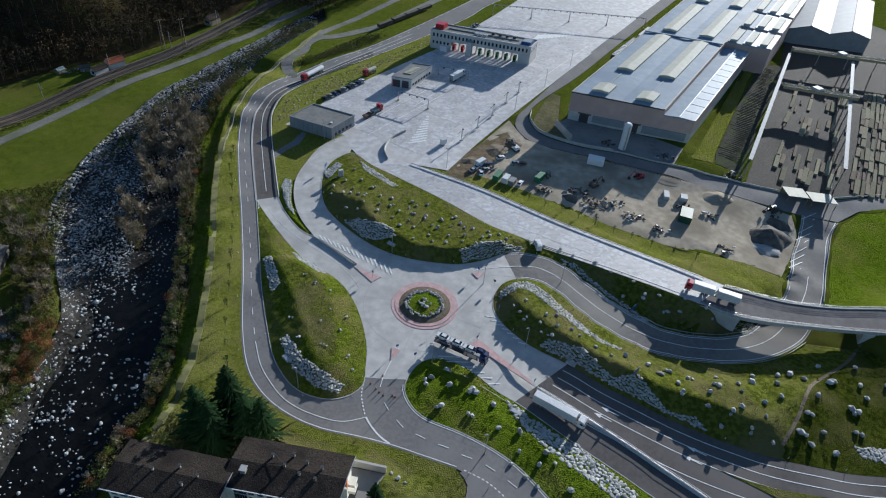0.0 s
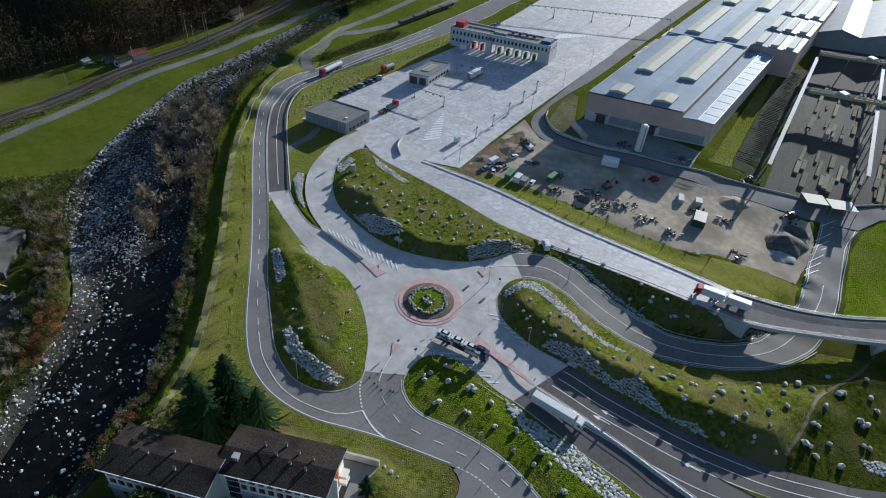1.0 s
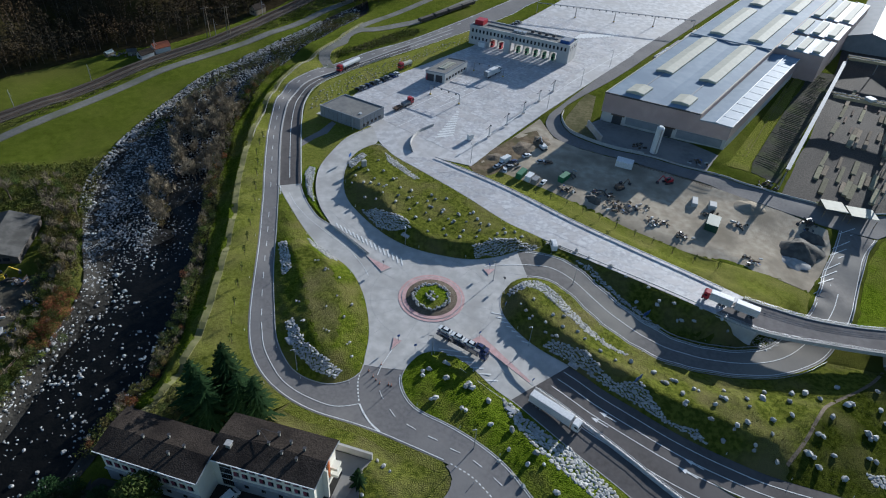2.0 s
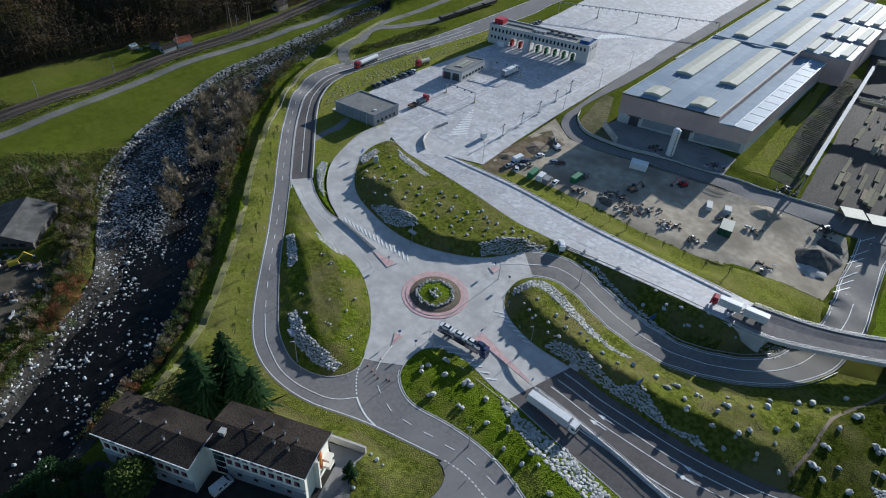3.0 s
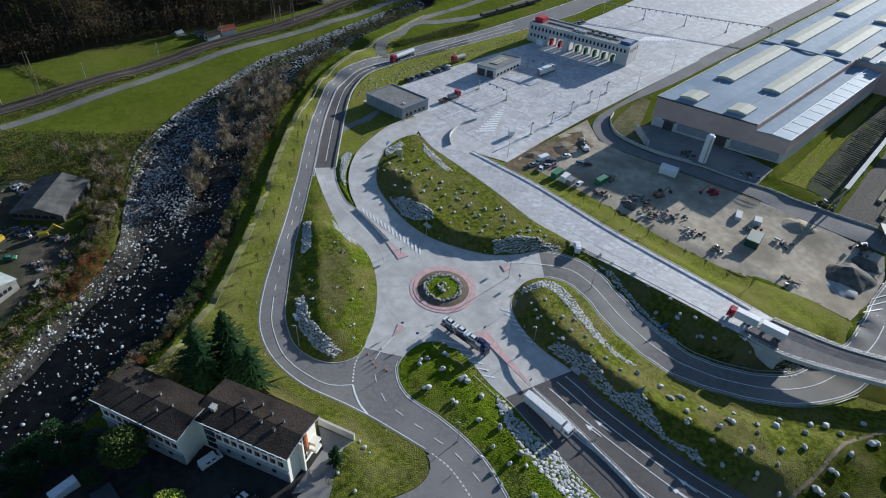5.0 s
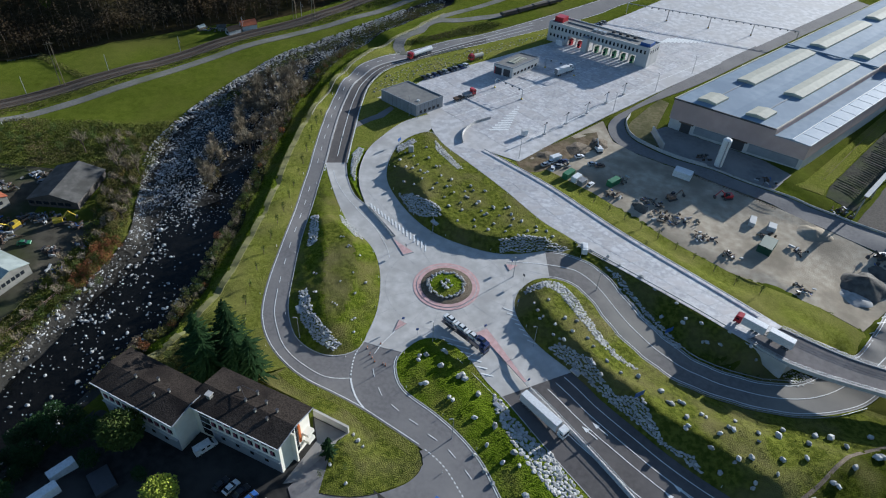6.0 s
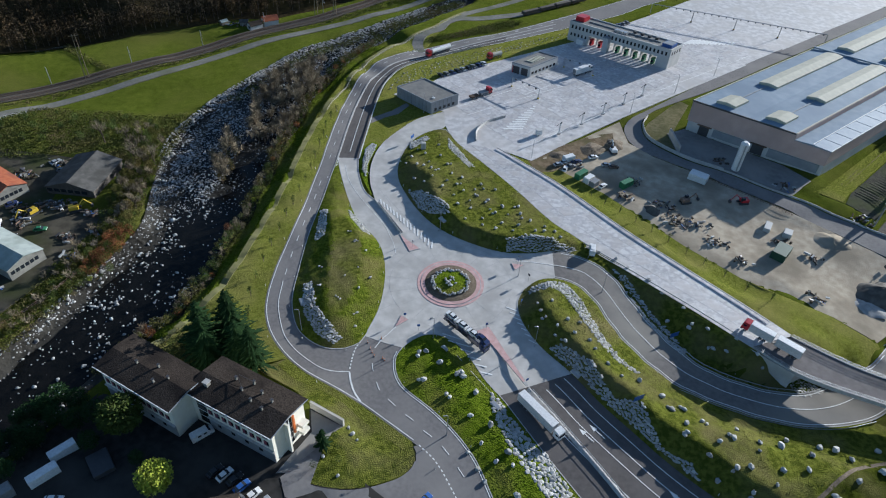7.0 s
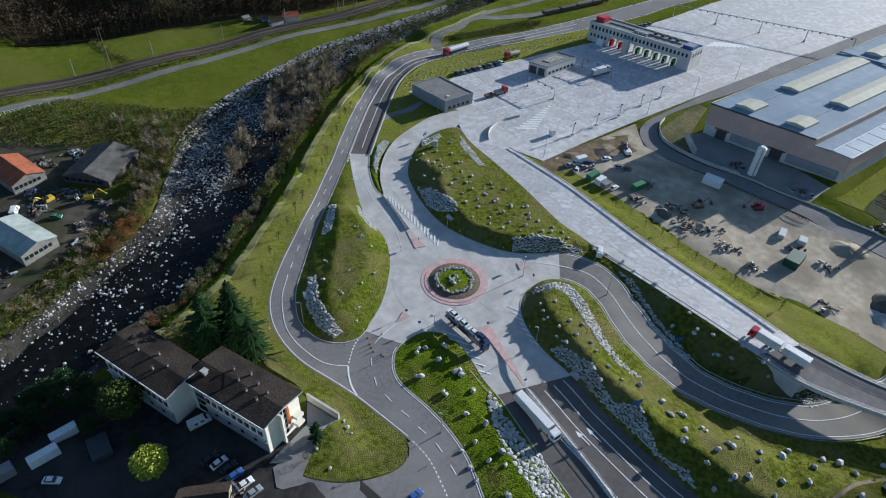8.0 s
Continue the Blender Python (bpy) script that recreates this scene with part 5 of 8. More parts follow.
def lying(pts, width, up):
    """A ribbon that follows the finished land."""
    b = ribbon(pts, width, 0, deck=0)
    z = ground_heights([v[0] for v in b.v], [v[1] for v in b.v]) + up
    b.v = [(v[0], v[1], float(q)) for v, q in zip(b.v, z)]
    return b


setting("stony_path", lying(smooth_line([(152, -22), (139.5, -31.1), (121.9, -39.3), (114.2, -45.4), (106.7, -53.1), (97.5, -61.1)], 1.5), 1.0, .04), MULCH, "worn brown path across the dark grass", "path")

# ---- barriers and rails ----
def barrier(pts, label, height=0.85, base=0.6, name="concrete_barrier", rail=True):
    ob = thing(name, label, "barrier")
    z = land([p[0] for p in pts], [p[1] for p in pts])
    b, n = Build(), len(pts)
    for off, up in ((base / 2, 0.05), (0.10, height), (-0.10, height), (-base / 2, 0.05)):
        b.v += [(x, y, zz + up) for (x, y), zz in zip(shifted(pts, off), z)]
    b.f += [(k * n + i, k * n + i + 1, (k + 1) * n + i + 1, (k + 1) * n + i) for k in range(3) for i in range(n - 1)]
    b.f += [(0, n, 2 * n, 3 * n), (4 * n - 1, 3 * n - 1, 2 * n - 1, n - 1)]
    part("wall", b, KERB, ob)
    if rail:
        rb = Build()
        for i in range(n - 1):
            rb.tube((*pts[i], z[i] + height + 0.35), (*pts[i + 1], z[i + 1] + height + 0.35), 0.06, n=4)
            rb.tube((*pts[i], z[i] + height - 0.05), (*pts[i], z[i] + height + 0.35), 0.045, n=4)
        tagged(part("handrail", rb, STEEL, ob), kind="stuff")
    return ob


barrier(smooth_line([(30.4, -36.2), (38, -43.6), (46, -51.5), (56, -62.0), (66, -72.7), (74, -82)], 2), "long pale concrete median barrier with steel handrail", 0.8, 1.5)
guard_pending = smooth_line([(31.6, -36.4), (39, -43.4), (47, -51.3), (57, -61.8), (67, -72.5), (75, -82)], 4)
barrier(smooth_line([(-37.4, 37.8), (-30, 29.8), (-22.6, 21.1)], 2), "low concrete barrier beside the hatching", 0.8, 0.7, rail=False)
barrier(smooth_line([(-35.4, 36.6), (-28.5, 29.0), (-21.9, 21.6)], 2), "second low concrete barrier beside the hatching", 0.7, 0.5, rail=False)
barrier(smooth_line([(-6.4, 91.0), (-7.4, 97.0), (-6.6, 102), (-3.8, 108), (0.6, 112.6), (3.5, 115)], 1.5), "curved white concrete wall on the plaza", 1.3, 0.6, "curved_wall", False)
barrier(smooth_line([(69.5, 135), (67.2, 127.2), (69.8, 115.6), (82, 105.2), (100, 96.6)], 2), "pale curved retaining wall beside the works road", 1.6, 0.5, "curved_wall", False)
barrier(smooth_line([(100, 96.6), (128, 85), (166, 67.6), (184, 61), (225, 62.5)], 3), "grey parapet wall along the works road", 0.8, 0.4, "parapet_wall", False)
barrier(smooth_line([(184.5, 43), (178, 36.8), (160.8, 13.2), (151, -1)], 2), "pale roadside wall beside the green field", 0.8, 0.4, "roadside_wall", False)


def guard_rail(pts, label, step=4.0, deck=None, tall=0.75):
    ob = thing("guard_rail", label, "guard rail", group="steel guard rails")
    pts = smooth_line(pts, step)
    n = len(pts)
    z = land([p[0] for p in pts], [p[1] for p in pts]) if deck is None else np.full(n, deck)
    b = Build()
    for k in (0.05, -0.05):
        b.v += [(x, y, zz + tall) for (x, y), zz in zip(shifted(pts, k), z)]
        b.v += [(x, y, zz + tall - 0.32) for (x, y), zz in zip(shifted(pts, k * 1.6), z)]
    for i in range(n - 1):
        b.f += [(i, i + 1, n + i + 1, n + i), (2 * n + i + 1, 2 * n + i, 3 * n + i, 3 * n + i + 1), (2 * n + i, 2 * n + i + 1, i + 1, i)]
    part("rail", b, STEEL, ob)
    post = Build().box((0, 0, tall / 2 - 0.1), (0.12, 0.12, tall + 0.1)).mesh("post", STEEL)
    for (x, y), zz in zip(pts, z):
        part("post", post, STEEL, ob, m=pose(x, y, zz))
    return ob


guard_rail(shifted(UP_R, -0.2)[::4], "galvanised guard rail on the far road edge")
guard_rail(guard_pending, "galvanised guard rail on the median")
guard_rail(shifted(UP_L, 0.1)[near(UP_L, (44, 32))::4], "galvanised guard rail above the grass bank")
guard_rail([(75, -23.2), (87.5, -26.2), (99, -27.6), (111, -27.4), (122, -24.8), (132, -20)], "galvanised guard rail on the outer bend")
guard_rail([(74.2, -5.6), (83.1, -11.4), (92.8, -13.8), (102.5, -14.8), (112, -13.6)], "galvanised guard rail on the inner bend")
guard_rail(shifted(LANE_E, -0.3)[:60:4], "galvanised guard rail beside the slip lane", 5)


# ---- bridge ----
def bridge():
    ob = thing("road_bridge", "pale concrete road bridge with steel railings over the lower road", "bridge")
    left = smooth_line([(97.0, -5.0), (107.4, -11.8), (116, -14.9), (126.0, -17.2), (142.4, -20.5), (158, -23.0), (182, -27), (230, -34)])
    right = smooth_line([(109.6, 2.0), (119.3, -3.0), (127, -6.4), (134.8, -8.8), (147.6, -11.2), (165, -12.6), (186, -15.4), (233, -22)])
    n = 40
    la = [cut_line(left, 0, max(0.01, line_length(left) * i / n))[-1] for i in range(n + 1)]
    ra = [cut_line(right, 0, max(0.01, line_length(right) * i / n))[-1] for i in range(n + 1)]
    zt, zb = 1.15, 0.0
    b = Build()
    for z, s in ((zt, 0), (zb, 0)):
        b.v += [(x, y, z) for x, y in la] + [(x, y, z) for x, y in ra]
    k = n + 1
    for i in range(n):
        b.f += [(i, k + i, k + i + 1, i + 1), (2 * k + i + 1, 3 * k + i + 1, 3 * k + i, 2 * k + i), (2 * k + i, i, i + 1, 2 * k + i + 1), (k + i, 3 * k + i, 3 * k + i + 1, k + i + 1)]
    part("deck", b, DECKASPH, ob)
    for side, sg in ((la, 1), (ra, -1)):
        edge = shifted(side, -0.3 * sg)
        part("edge_beam", ribbon(edge, 0.5, 0.28, raise_to=1.5, deck=zt), KERB, ob)
        rb = Build()
        for p, q in zip(edge, edge[1:]):
            for h in (0.75, 1.05, 1.35):
                rb.tube((*p, zt + h), (*q, zt + h), 0.04, n=4)
        for x, y in smooth_line(edge[::2], .34):
            rb.box((x, y, zt + .85), (.05, .05, 1.0))
        tagged(part("railing", rb, STEEL, ob), kind="stuff")
        post = Build().box((0, 0, 0.8), (0.1, 0.1, 1.2)).mesh("railing_post", STEEL)
        run = smooth_line(edge[::2], 2.2)
        for x, y in run:
            part("railing_post", post, STEEL, ob, m=pose(x, y, zt))
    part("abutment", Build().prism([(103.0, -8.6), (108.2, -12.0), (119.8, -4.0), (114.5, -0.6)], -6, 0.0), CONC, ob, "pale concrete abutment")
    part("wing_wall", Build().prism([(96.4, -6.0), (96.9, -6.6), (107.9, -13.3), (107.3, -12.4)], [-0.9, -0.9, -6.2, -6.2], [0.9, 0.9, 0.9, 0.9]), CONC, ob, "pale triangular wing wall")
    part("abutment", Build().prism([(150, -22.5), (154, -23.2), (158, -11.6), (154, -11.2)], -7, 0.0), CONC, ob, "pale concrete abutment")
    for x, y in ((196, -25), (200, -20)):
        part("pier", Build().tube((x, y, -8), (x, y, 0), 0.7, n=12), CONC, ob)


bridge()


# ---- joints in the roundabout concrete ----
JOINT = surf("joint_sealant", (0.34, 0.33, 0.315), (0.41, 0.395, 0.38), 1.0, rough=0.9)


def joint_line(pts, wide=0.16):
    q = new("joint", lying(pts, wide, .118).mesh("joint", JOINT))
    q.parent = roundabout


for k in range(3):
    a0, a1 = k * 2.094 + .25, k * 2.094 + 2.0
    joint_line([(.2 + 20.5 * math.cos(a0 + (a1 - a0) * i / 26), .2 + 20.5 * math.sin(a0 + (a1 - a0) * i / 26)) for i in range(27)], .12)
for k in range(18):
    a = k * math.tau / 18 + .1
    joint_line([(.2 + q * math.cos(a), .2 + q * math.sin(a)) for q in (11.5, 16, 21.5)], .10)
for (ax, ay), (bx, by) in (((-24, 24), (-40, 40)), ((-20, 27), (-34, 42)), ((-30, 36), (-45, 55)), ((24, 14), (38, 12)), ((21, 18), (40, 24)), ((16, -24), (26, -36)), ((8, -30), (24, -44)), ((-16, -14), (-20, -18))):
    joint_line([(ax, ay), ((ax + bx) / 2, (ay + by) / 2), (bx, by)], 0.14)

# ---- buildings ----
class Plot:
    """A plan laid out from a corner o along u and v, in metres."""

    def __init__(self, o, u, v):
        self.o, self.u, self.v = Vector(o), Vector(u).normalized(), Vector(v).normalized()

    def at(self, a, c):
        p = self.o + self.u * a + self.v * c
        return (p.x, p.y)

    def block(self, b, a0, a1, c0, c1, z0, z1):
        """A block between a0..a1 along u and c0..c1 along v."""
        return b.prism([self.at(a0, c0), self.at(a1, c0), self.at(a1, c1), self.at(a0, c1)], z0, z1)


def block_part(name, plot, box, material, parent, label=""):
    return part(name, plot.block(Build(), *box), material, parent, label)


def flat_house(name, plot, lu, lv, h, label, wall, ribs=True):
    """A flat-roofed hall: walls, roof sheet, parapet, plinth and vertical cladding joints."""
    ob = thing(name, label, "building")
    block_part("wall", plot, (0, lu, 0, lv, -0.3, h - 0.2), wall, ob)
    block_part("roof", plot, (0.3, lu - 0.3, 0.3, lv - 0.3, h - 0.25, h - 0.02), ROOFG, ob, "grey gravel roof")
    for q in ((-.08, lu + .08, -.08, .3), (-.08, lu + .08, lv - .3, lv + .08), (-.08, .3, .3, lv - .3), (lu - .3, lu + .08, .3, lv - .3)):
        block_part("parapet", plot, (*q, h - 0.25, h + 0.3), CLAD, ob)
    if ribs:
        for k in range(1, int(lu / 2.4)):
            block_part("joint", plot, (k * 2.4 - .04, k * 2.4 + .04, -.03, .05, 0.2, h - .3), DARK, ob)
        for k in range(1, int(lv / 2.4)):
            block_part("joint", plot, (lu - .05, lu + .03, k * 2.4 - .04, k * 2.4 + .04, 0.2, h - .3), DARK, ob)
    return ob


office_plot = Plot((-49.6, 119.2), (18.9, -11.0), (10.5, 12.2))
office = flat_house("office_building", office_plot, 22.0, 16.1, 5.6, "low grey metal clad control office with gravel roof", CLAD)
for k in range(5):
    block_part("window", office_plot, (21.98, 22.06, 2.0 + k * 2.6, 3.4 + k * 2.6, 1.0, 2.4), GLASS, office)
block_part("door", office_plot, (22.0, 22.08, 14.2, 15.4, 0.0, 2.3), GREYP, office)
block_part("rooflight", office_plot, (18, 19.2, 4, 5, 5.5, 6.0), WHITEP, office, "small white rooflight")
for k in range(3):
    block_part("vent_box", office_plot, (-1.3, -0.2, 4 + k * 3, 5.6 + k * 3, 0, 1.6), WHITEP, office, "white ventilation unit")

shed_plot = Plot((0.2, 162.6), (9.2, -3.0), (12.7, 17.0))
shed = flat_house("inspection_hall", shed_plot, 10.6, 21.2, 5.4, "small grey inspection hall with six rooflights", WALLC, False)
for k in range(6):
    block_part("rooflight", shed_plot, (3.2, 7.4, 6.0 + k * 1.7, 7.0 + k * 1.7, 5.3, 5.75), RIDGEL, shed, "pale rooflight")
for k in range(2):
    block_part("roller_door", shed_plot, (1.0 + 4.6 * k, 4.6 + 4.6 * k, -.06, .02, 0, 4.0), DARK, shed, "dark roller door")
block_part("door_frame", shed_plot, (0.6, 1.0, -.1, .02, 0, 4.2), REDP, shed, "red door frame")
for k in range(7):
    block_part("window", shed_plot, (10.58, 10.66, 1.2 + k * 2.8, 2.8 + k * 2.8, 1.2, 2.6), GLASS, shed)

gate_plot = Plot((26.5, 213.5), (54.5, -23.0), (6.6, 10.2))
GL, GD = 59.2, 12.1


def gate_house():
    ob = thing("gate_building", "long pale inspection building bridging the plaza lanes", "building")
    block_part("upper_storey", gate_plot, (0, GL, 0, GD, 5.6, 10.6), WALLC, ob)
    block_part("end_block", gate_plot, (0, 12.5, 0, GD, -0.2, 5.6), WALLC, ob)
    block_part("end_block", gate_plot, (52.5, GL, 0, GD, -0.2, 5.6), WALLC, ob)
    block_part("roof", gate_plot, (0.4, GL - .4, .4, GD - .4, 10.5, 10.75), ROOFG, ob, "grey gravel roof")
    for q in ((-.1, GL + .1, -.1, .4), (-.1, GL + .1, GD - .4, GD + .1), (-.1, .4, .4, GD - .4), (GL - .4, GL + .1, .4, GD - .4)):
        block_part("parapet", gate_plot, (*q, 10.5, 11.2), WALLC, ob)
    for k in range(26):
        a = 1.4 + k * 2.2
        block_part("window", gate_plot, (a, a + 1.0, -.05, .04, 7.3, 9.3), GLASS, ob)
        if a < 11:
            block_part("window", gate_plot, (a, a + 1.0, -.05, .04, 3.2, 4.8), GLASS, ob)
    for k in range(4):
        block_part("window", gate_plot, (GL - .03, GL + .05, 1.6 + k * 2.6, 2.8 + k * 2.6, 7.3, 9.3), GLASS, ob)
    for k in range(7):
        a = 16.6 + k * 5.2
        block_part("pillar", gate_plot, (a - .25, a + .25, 2.0, GD - 2.0, 0, 5.6), WALLC, ob)
    for k in range(8):
        a0 = 12.8 + k * 5.2
        col = REDP if k < 3 else GREENP
        if k == 2:
            continue
        block_part("lane_portal", gate_plot, (a0 + .2, a0 + 1.6, 1.0, 3.4, 0, 3.6), col, ob, "red lane booth" if k < 3 else "green lane booth")
        block_part("booth_window", gate_plot, (a0 + .3, a0 + 1.5, .96, 1.0, 1.2, 2.4), GLASS, ob)
    block_part("stair_tower", gate_plot, (22.5, 25.5, -2.6, 0, 0, 8.2), WALLC, ob)
    block_part("stair_roof", gate_plot, (22.2, 26.0, -2.9, 0.2, 8.2, 8.6), CLAD, ob)
    block_part("porch", gate_plot, (7.0, 11.0, -2.4, 0, 0, 3.0), WHITEP, ob, "white entrance porch")
    block_part("plant_room", gate_plot, (1.2, 6.2, 3.2, 8.6, 10.7, 13.4), REDP, ob, "red rooftop plant room")
    block_part("plant_room", gate_plot, (52.6, 58.0, 2.0, 8.0, 10.7, 12.4), BLUEP, ob, "blue rooftop plant room")
    block_part("plant_roof", gate_plot, (52.9, 57.7, 2.3, 7.7, 12.4, 12.55), CLAD, ob)
    for k in range(4):
        block_part("roof_fan", gate_plot, (33.0 + 4.2 * k, 34.6 + 4.2 * k, 8.0, 9.6, 10.7, 12.0), DARK, ob, "dark roof fan")
    for k in range(3):
        block_part("air_unit", gate_plot, (24.6 + 2.6 * k, 26.6 + 2.6 * k, 3.0, 5.4, 10.7, 11.9), SILVER, ob, "silver air unit")
    block_part("roof_duct", gate_plot, (8, 50, 6.0, 6.7, 10.7, 11.2), GREYP, ob)


gate_house()


def gantry(p, q, h, label, lamps=5):
    ob = thing("sign_gantry", label, "gantry", group="plaza gantries")
    p, q = Vector(p), Vector(q)
    for a in (p, q):
        part("post", Build().box((a.x, a.y, h / 2), (0.32, 0.32, h), 0, 0.04), STEEL, ob)
        part("footing", Build().box((a.x, a.y, 0.35), (0.9, 0.9, 0.6), 0, 0.1), YELLOWP, ob, "yellow footing")
    part("beam", Build().tube((p.x, p.y, h), (q.x, q.y, h), 0.2, n=8), STEEL, ob)
    for k in range(lamps):
        c = p.lerp(q, (k + .5) / lamps)
        part("signal", Build().box((c.x, c.y, h - .45), (.7, .45, .8), 30, .06), DARK, ob, "dark lane signal")


gantry((2.6, 146.5), (16.7, 137.7), 5.2, "steel lane gantry with dark signals", 4)
gantry((26.9, 176.5), (42.4, 170.7), 5.2, "steel lane gantry beside the parked lorry", 3)
for k in range(4):
    gantry((75 + 25 * k, 268 - 4.2 * k), (100 + 25 * k, 263.8 - 4.2 * k), 7.0, "long steel gantry with round signals across the far plaza", 6)


def light_pole(x, y, h, label, arm=0.0, turn=0.0, group="street lamps"):
    z = ground_height(x, y)
    ob = thing("street_lamp", label, "street lamp", pose(x, y, z, 0, 0, turn), group)
    part("base", Build().tube((0, 0, -.2), (0, 0, .5), .22, .18, 10), STEEL, ob)
    part("pole", Build().tube((0, 0, .4), (0, 0, h), .12, .07, 8), STEEL, ob)
    if arm:
        part("arm", Build().tube((0, 0, h - .1), (arm, 0, h + .2), .06, .05, 6), STEEL, ob)
    part("lamp_head", Build().box((arm + .25, 0, h + .18), (.9, .35, .16), 0, .04), GREYP, ob)


for x, y in ((-0.3, -24.9), (22.0, 9.6), (-9.0, 26.6), (10.4, -57.2), (30.5, -20.0), (-40.2, -31.6), (50.5, 9.5)):
    light_pole(x, y, 9.0, "slim galvanised street lamp beside the roundabout", 0.6, 200)
for x, y in ((-34.0, 108.5), (19.0, 84.2), (61.5, 137.5), (84, 164.0), (106, 190.0), (-29.5, 107.0)):
    light_pole(x, y, 9.5, "slim galvanised street lamp on the plaza edge", 0.5, 120)


def mast(x, y):
    """A camera mast with a leaning beam."""
    ob = thing("camera_mast", "pale camera mast with a tilted cross arm", "mast", pose(x, y, 0.1, 0, 0, 35), "camera masts")
    part("footing", Build().box((0, 0, .3), (1.6, .9, .6), 0, .08), KERB, ob)
    part("pole", Build().box((0, 0, 2.9), (.5, .3, 5.2), 0, .05), WHITEP, ob)
    part("arm", Build().tube((-2.2, 0, 4.6), (.6, 0, 5.9), .1, n=6), DARK, ob)
    part("camera_box", Build().box((.4, 0, 5.9), (.6, .5, .6), 0, .06), DARK, ob)


for x, y in ((29.0, 106.8), (38.7, 118.6), (48.4, 131.0), (58.1, 144.2), (67.4, 156.1)):
    mast(x, y)
cab = thing("equipment_cabinet", "white equipment cabinet standing on the plaza", "cabinet", pose(20.1, 104.2, 0.1, 0, 0, 30))
part("body", Build().box((0, 0, 1.2), (2.6, 1.9, 2.3), 0, .06), WHITEP, cab)
part("roof", Build().box((0, 0, 2.42), (2.8, 2.1, .16), 0, .04), WALLC, cab)

# ---- factory ----
fac = Plot((86.0, 128.0), (41.0, -18.0), (0.655, 0.755))
FL, FW, LW, FH, LH = 300.0, 44.8, 15.0, 15.0, 12.2


def factory():
    ob = thing("factory_hall", "long factory hall with pinkish walls and blue-grey sheet roof", "factory")
    block_part("wall", fac, (0, FW, 0, FL, 5.0, FH - .3), BRICKF, ob)
    block_part("plinth", fac, (.4, FW - .2, .4, FL, -1, 5.0), WALLC, ob, "grey concrete lower wall")
    # two low pitches
    for a0, a1, z0, z1 in ((0, 12, 14.9, 15.5), (12, 24, 15.5, 14.9), (24, 33.5, 14.9, 15.5), (33.5, FW, 15.5, 15.0)):
        part("roof_slope", Build().prism([fac.at(a0, 0), fac.at(a1, 0), fac.at(a1, FL), fac.at(a0, FL)], [z0 - .5, z1 - .5, z1 - .5, z0 - .5], [z0, z1, z1, z0]), MEMB, ob, "blue-grey sheet roof")
    for q in ((-.2, .3, 0, FL), (FW - .3, FW + .2, 0, FL)):
        block_part("gutter", fac, (*q, 14.6, 15.25), RIDGEL, ob, "pale yellowish gutter")
    block_part("fascia", fac, (-.2, FW + .2, -.25, .2, 14.5, 15.2), DARK, ob)
    for a in (12, 33.5):
        for c0, c1 in ((4, 14.5), (38, 100), (112, 170), (182, 250)):
            w = 4.2
            vb = Build().prism([fac.at(a - w, c0), fac.at(a, c0), fac.at(a, c1), fac.at(a - w, c1)], 15.2, [16.4, 17.1, 17.1, 16.4])
            vb.prism([fac.at(a, c0), fac.at(a + w, c0), fac.at(a + w, c1), fac.at(a, c1)], 15.2, [17.1, 16.4, 16.4, 17.1])
            part("ridge_vent", vb, RIDGEL, ob, "cream ridge ventilator")
        block_part("ridge_cap", fac, (a - .3, a + .3, 14.5, 38, 15.3, 15.75), METALR, ob)
    block_part("expansion_joint", fac, (0, FW, 104, 105.2, 15.3, 16.0), MEMB, ob)
    # lower aisle
    block_part("aisle_wall", fac, (FW, FW + LW, 0, 109, 5.0, LH - .2), BRICKF, ob)
    block_part("aisle_plinth", fac, (FW, FW + LW - .3, .4, 109, -1, 5.0), WALLC, ob, "grey concrete lower wall")
    ab = Build().prism([fac.at(FW, 0), fac.at(FW + LW / 2, 0), fac.at(FW + LW / 2, 109), fac.at(FW, 109)], LH - .5, [LH, LH + .5, LH + .5, LH])
    part("aisle_roof", ab, MEMB, ob, "blue-grey sheet roof")
    for k in range(12):
        c0, c1 = k * 9.08, k * 9.08 + 8.6
        part("roof_panel", Build().prism([fac.at(FW + LW / 2, c0), fac.at(FW + LW, c0), fac.at(FW + LW, c1), fac.at(FW + LW / 2, c1)], LH - .5, [LH + .5, LH, LH, LH + .5]), PANELR, ob, "pale blue roof panel")
    part("aisle_ridge", fac.block(Build(), FW + LW / 2 - .2, FW + LW / 2 + .2, 0, 109, LH + .4, LH + .75), WHITEP, ob)
    part("aisle_edge", fac.block(Build(), FW + LW - .1, FW + LW + .25, 0, 109, LH - .3, LH + .2), WHITEP, ob)
    # far cross halls
    for c0, c1, z in ((112, 140, 15.0), (144, 175, 15.5), (180, 230, 15.5)):
        block_part("cross_hall", fac, (FW, FW + 26, c0, c1, -1, z), BRICKF, ob)
        for k in range(3):
            a = FW + 1 + k * 8.5
            part("cross_roof", Build().prism([fac.at(a, c0 - .3), fac.at(a + 8, c0 - .3), fac.at(a + 8, c1), fac.at(a, c1)], z - .2, [z + 1.0, z + .2, z + .2, z + 1.0]), PANELR if k else MEMB, ob)
            part("cross_vent", Build().prism([fac.at(a + 1, c0 + 1), fac.at(a + 5, c0 + 1), fac.at(a + 5, c1 - 6), fac.at(a + 1, c1 - 6)], z, z + 2.0), RIDGEL, ob, "cream roof ventilator")
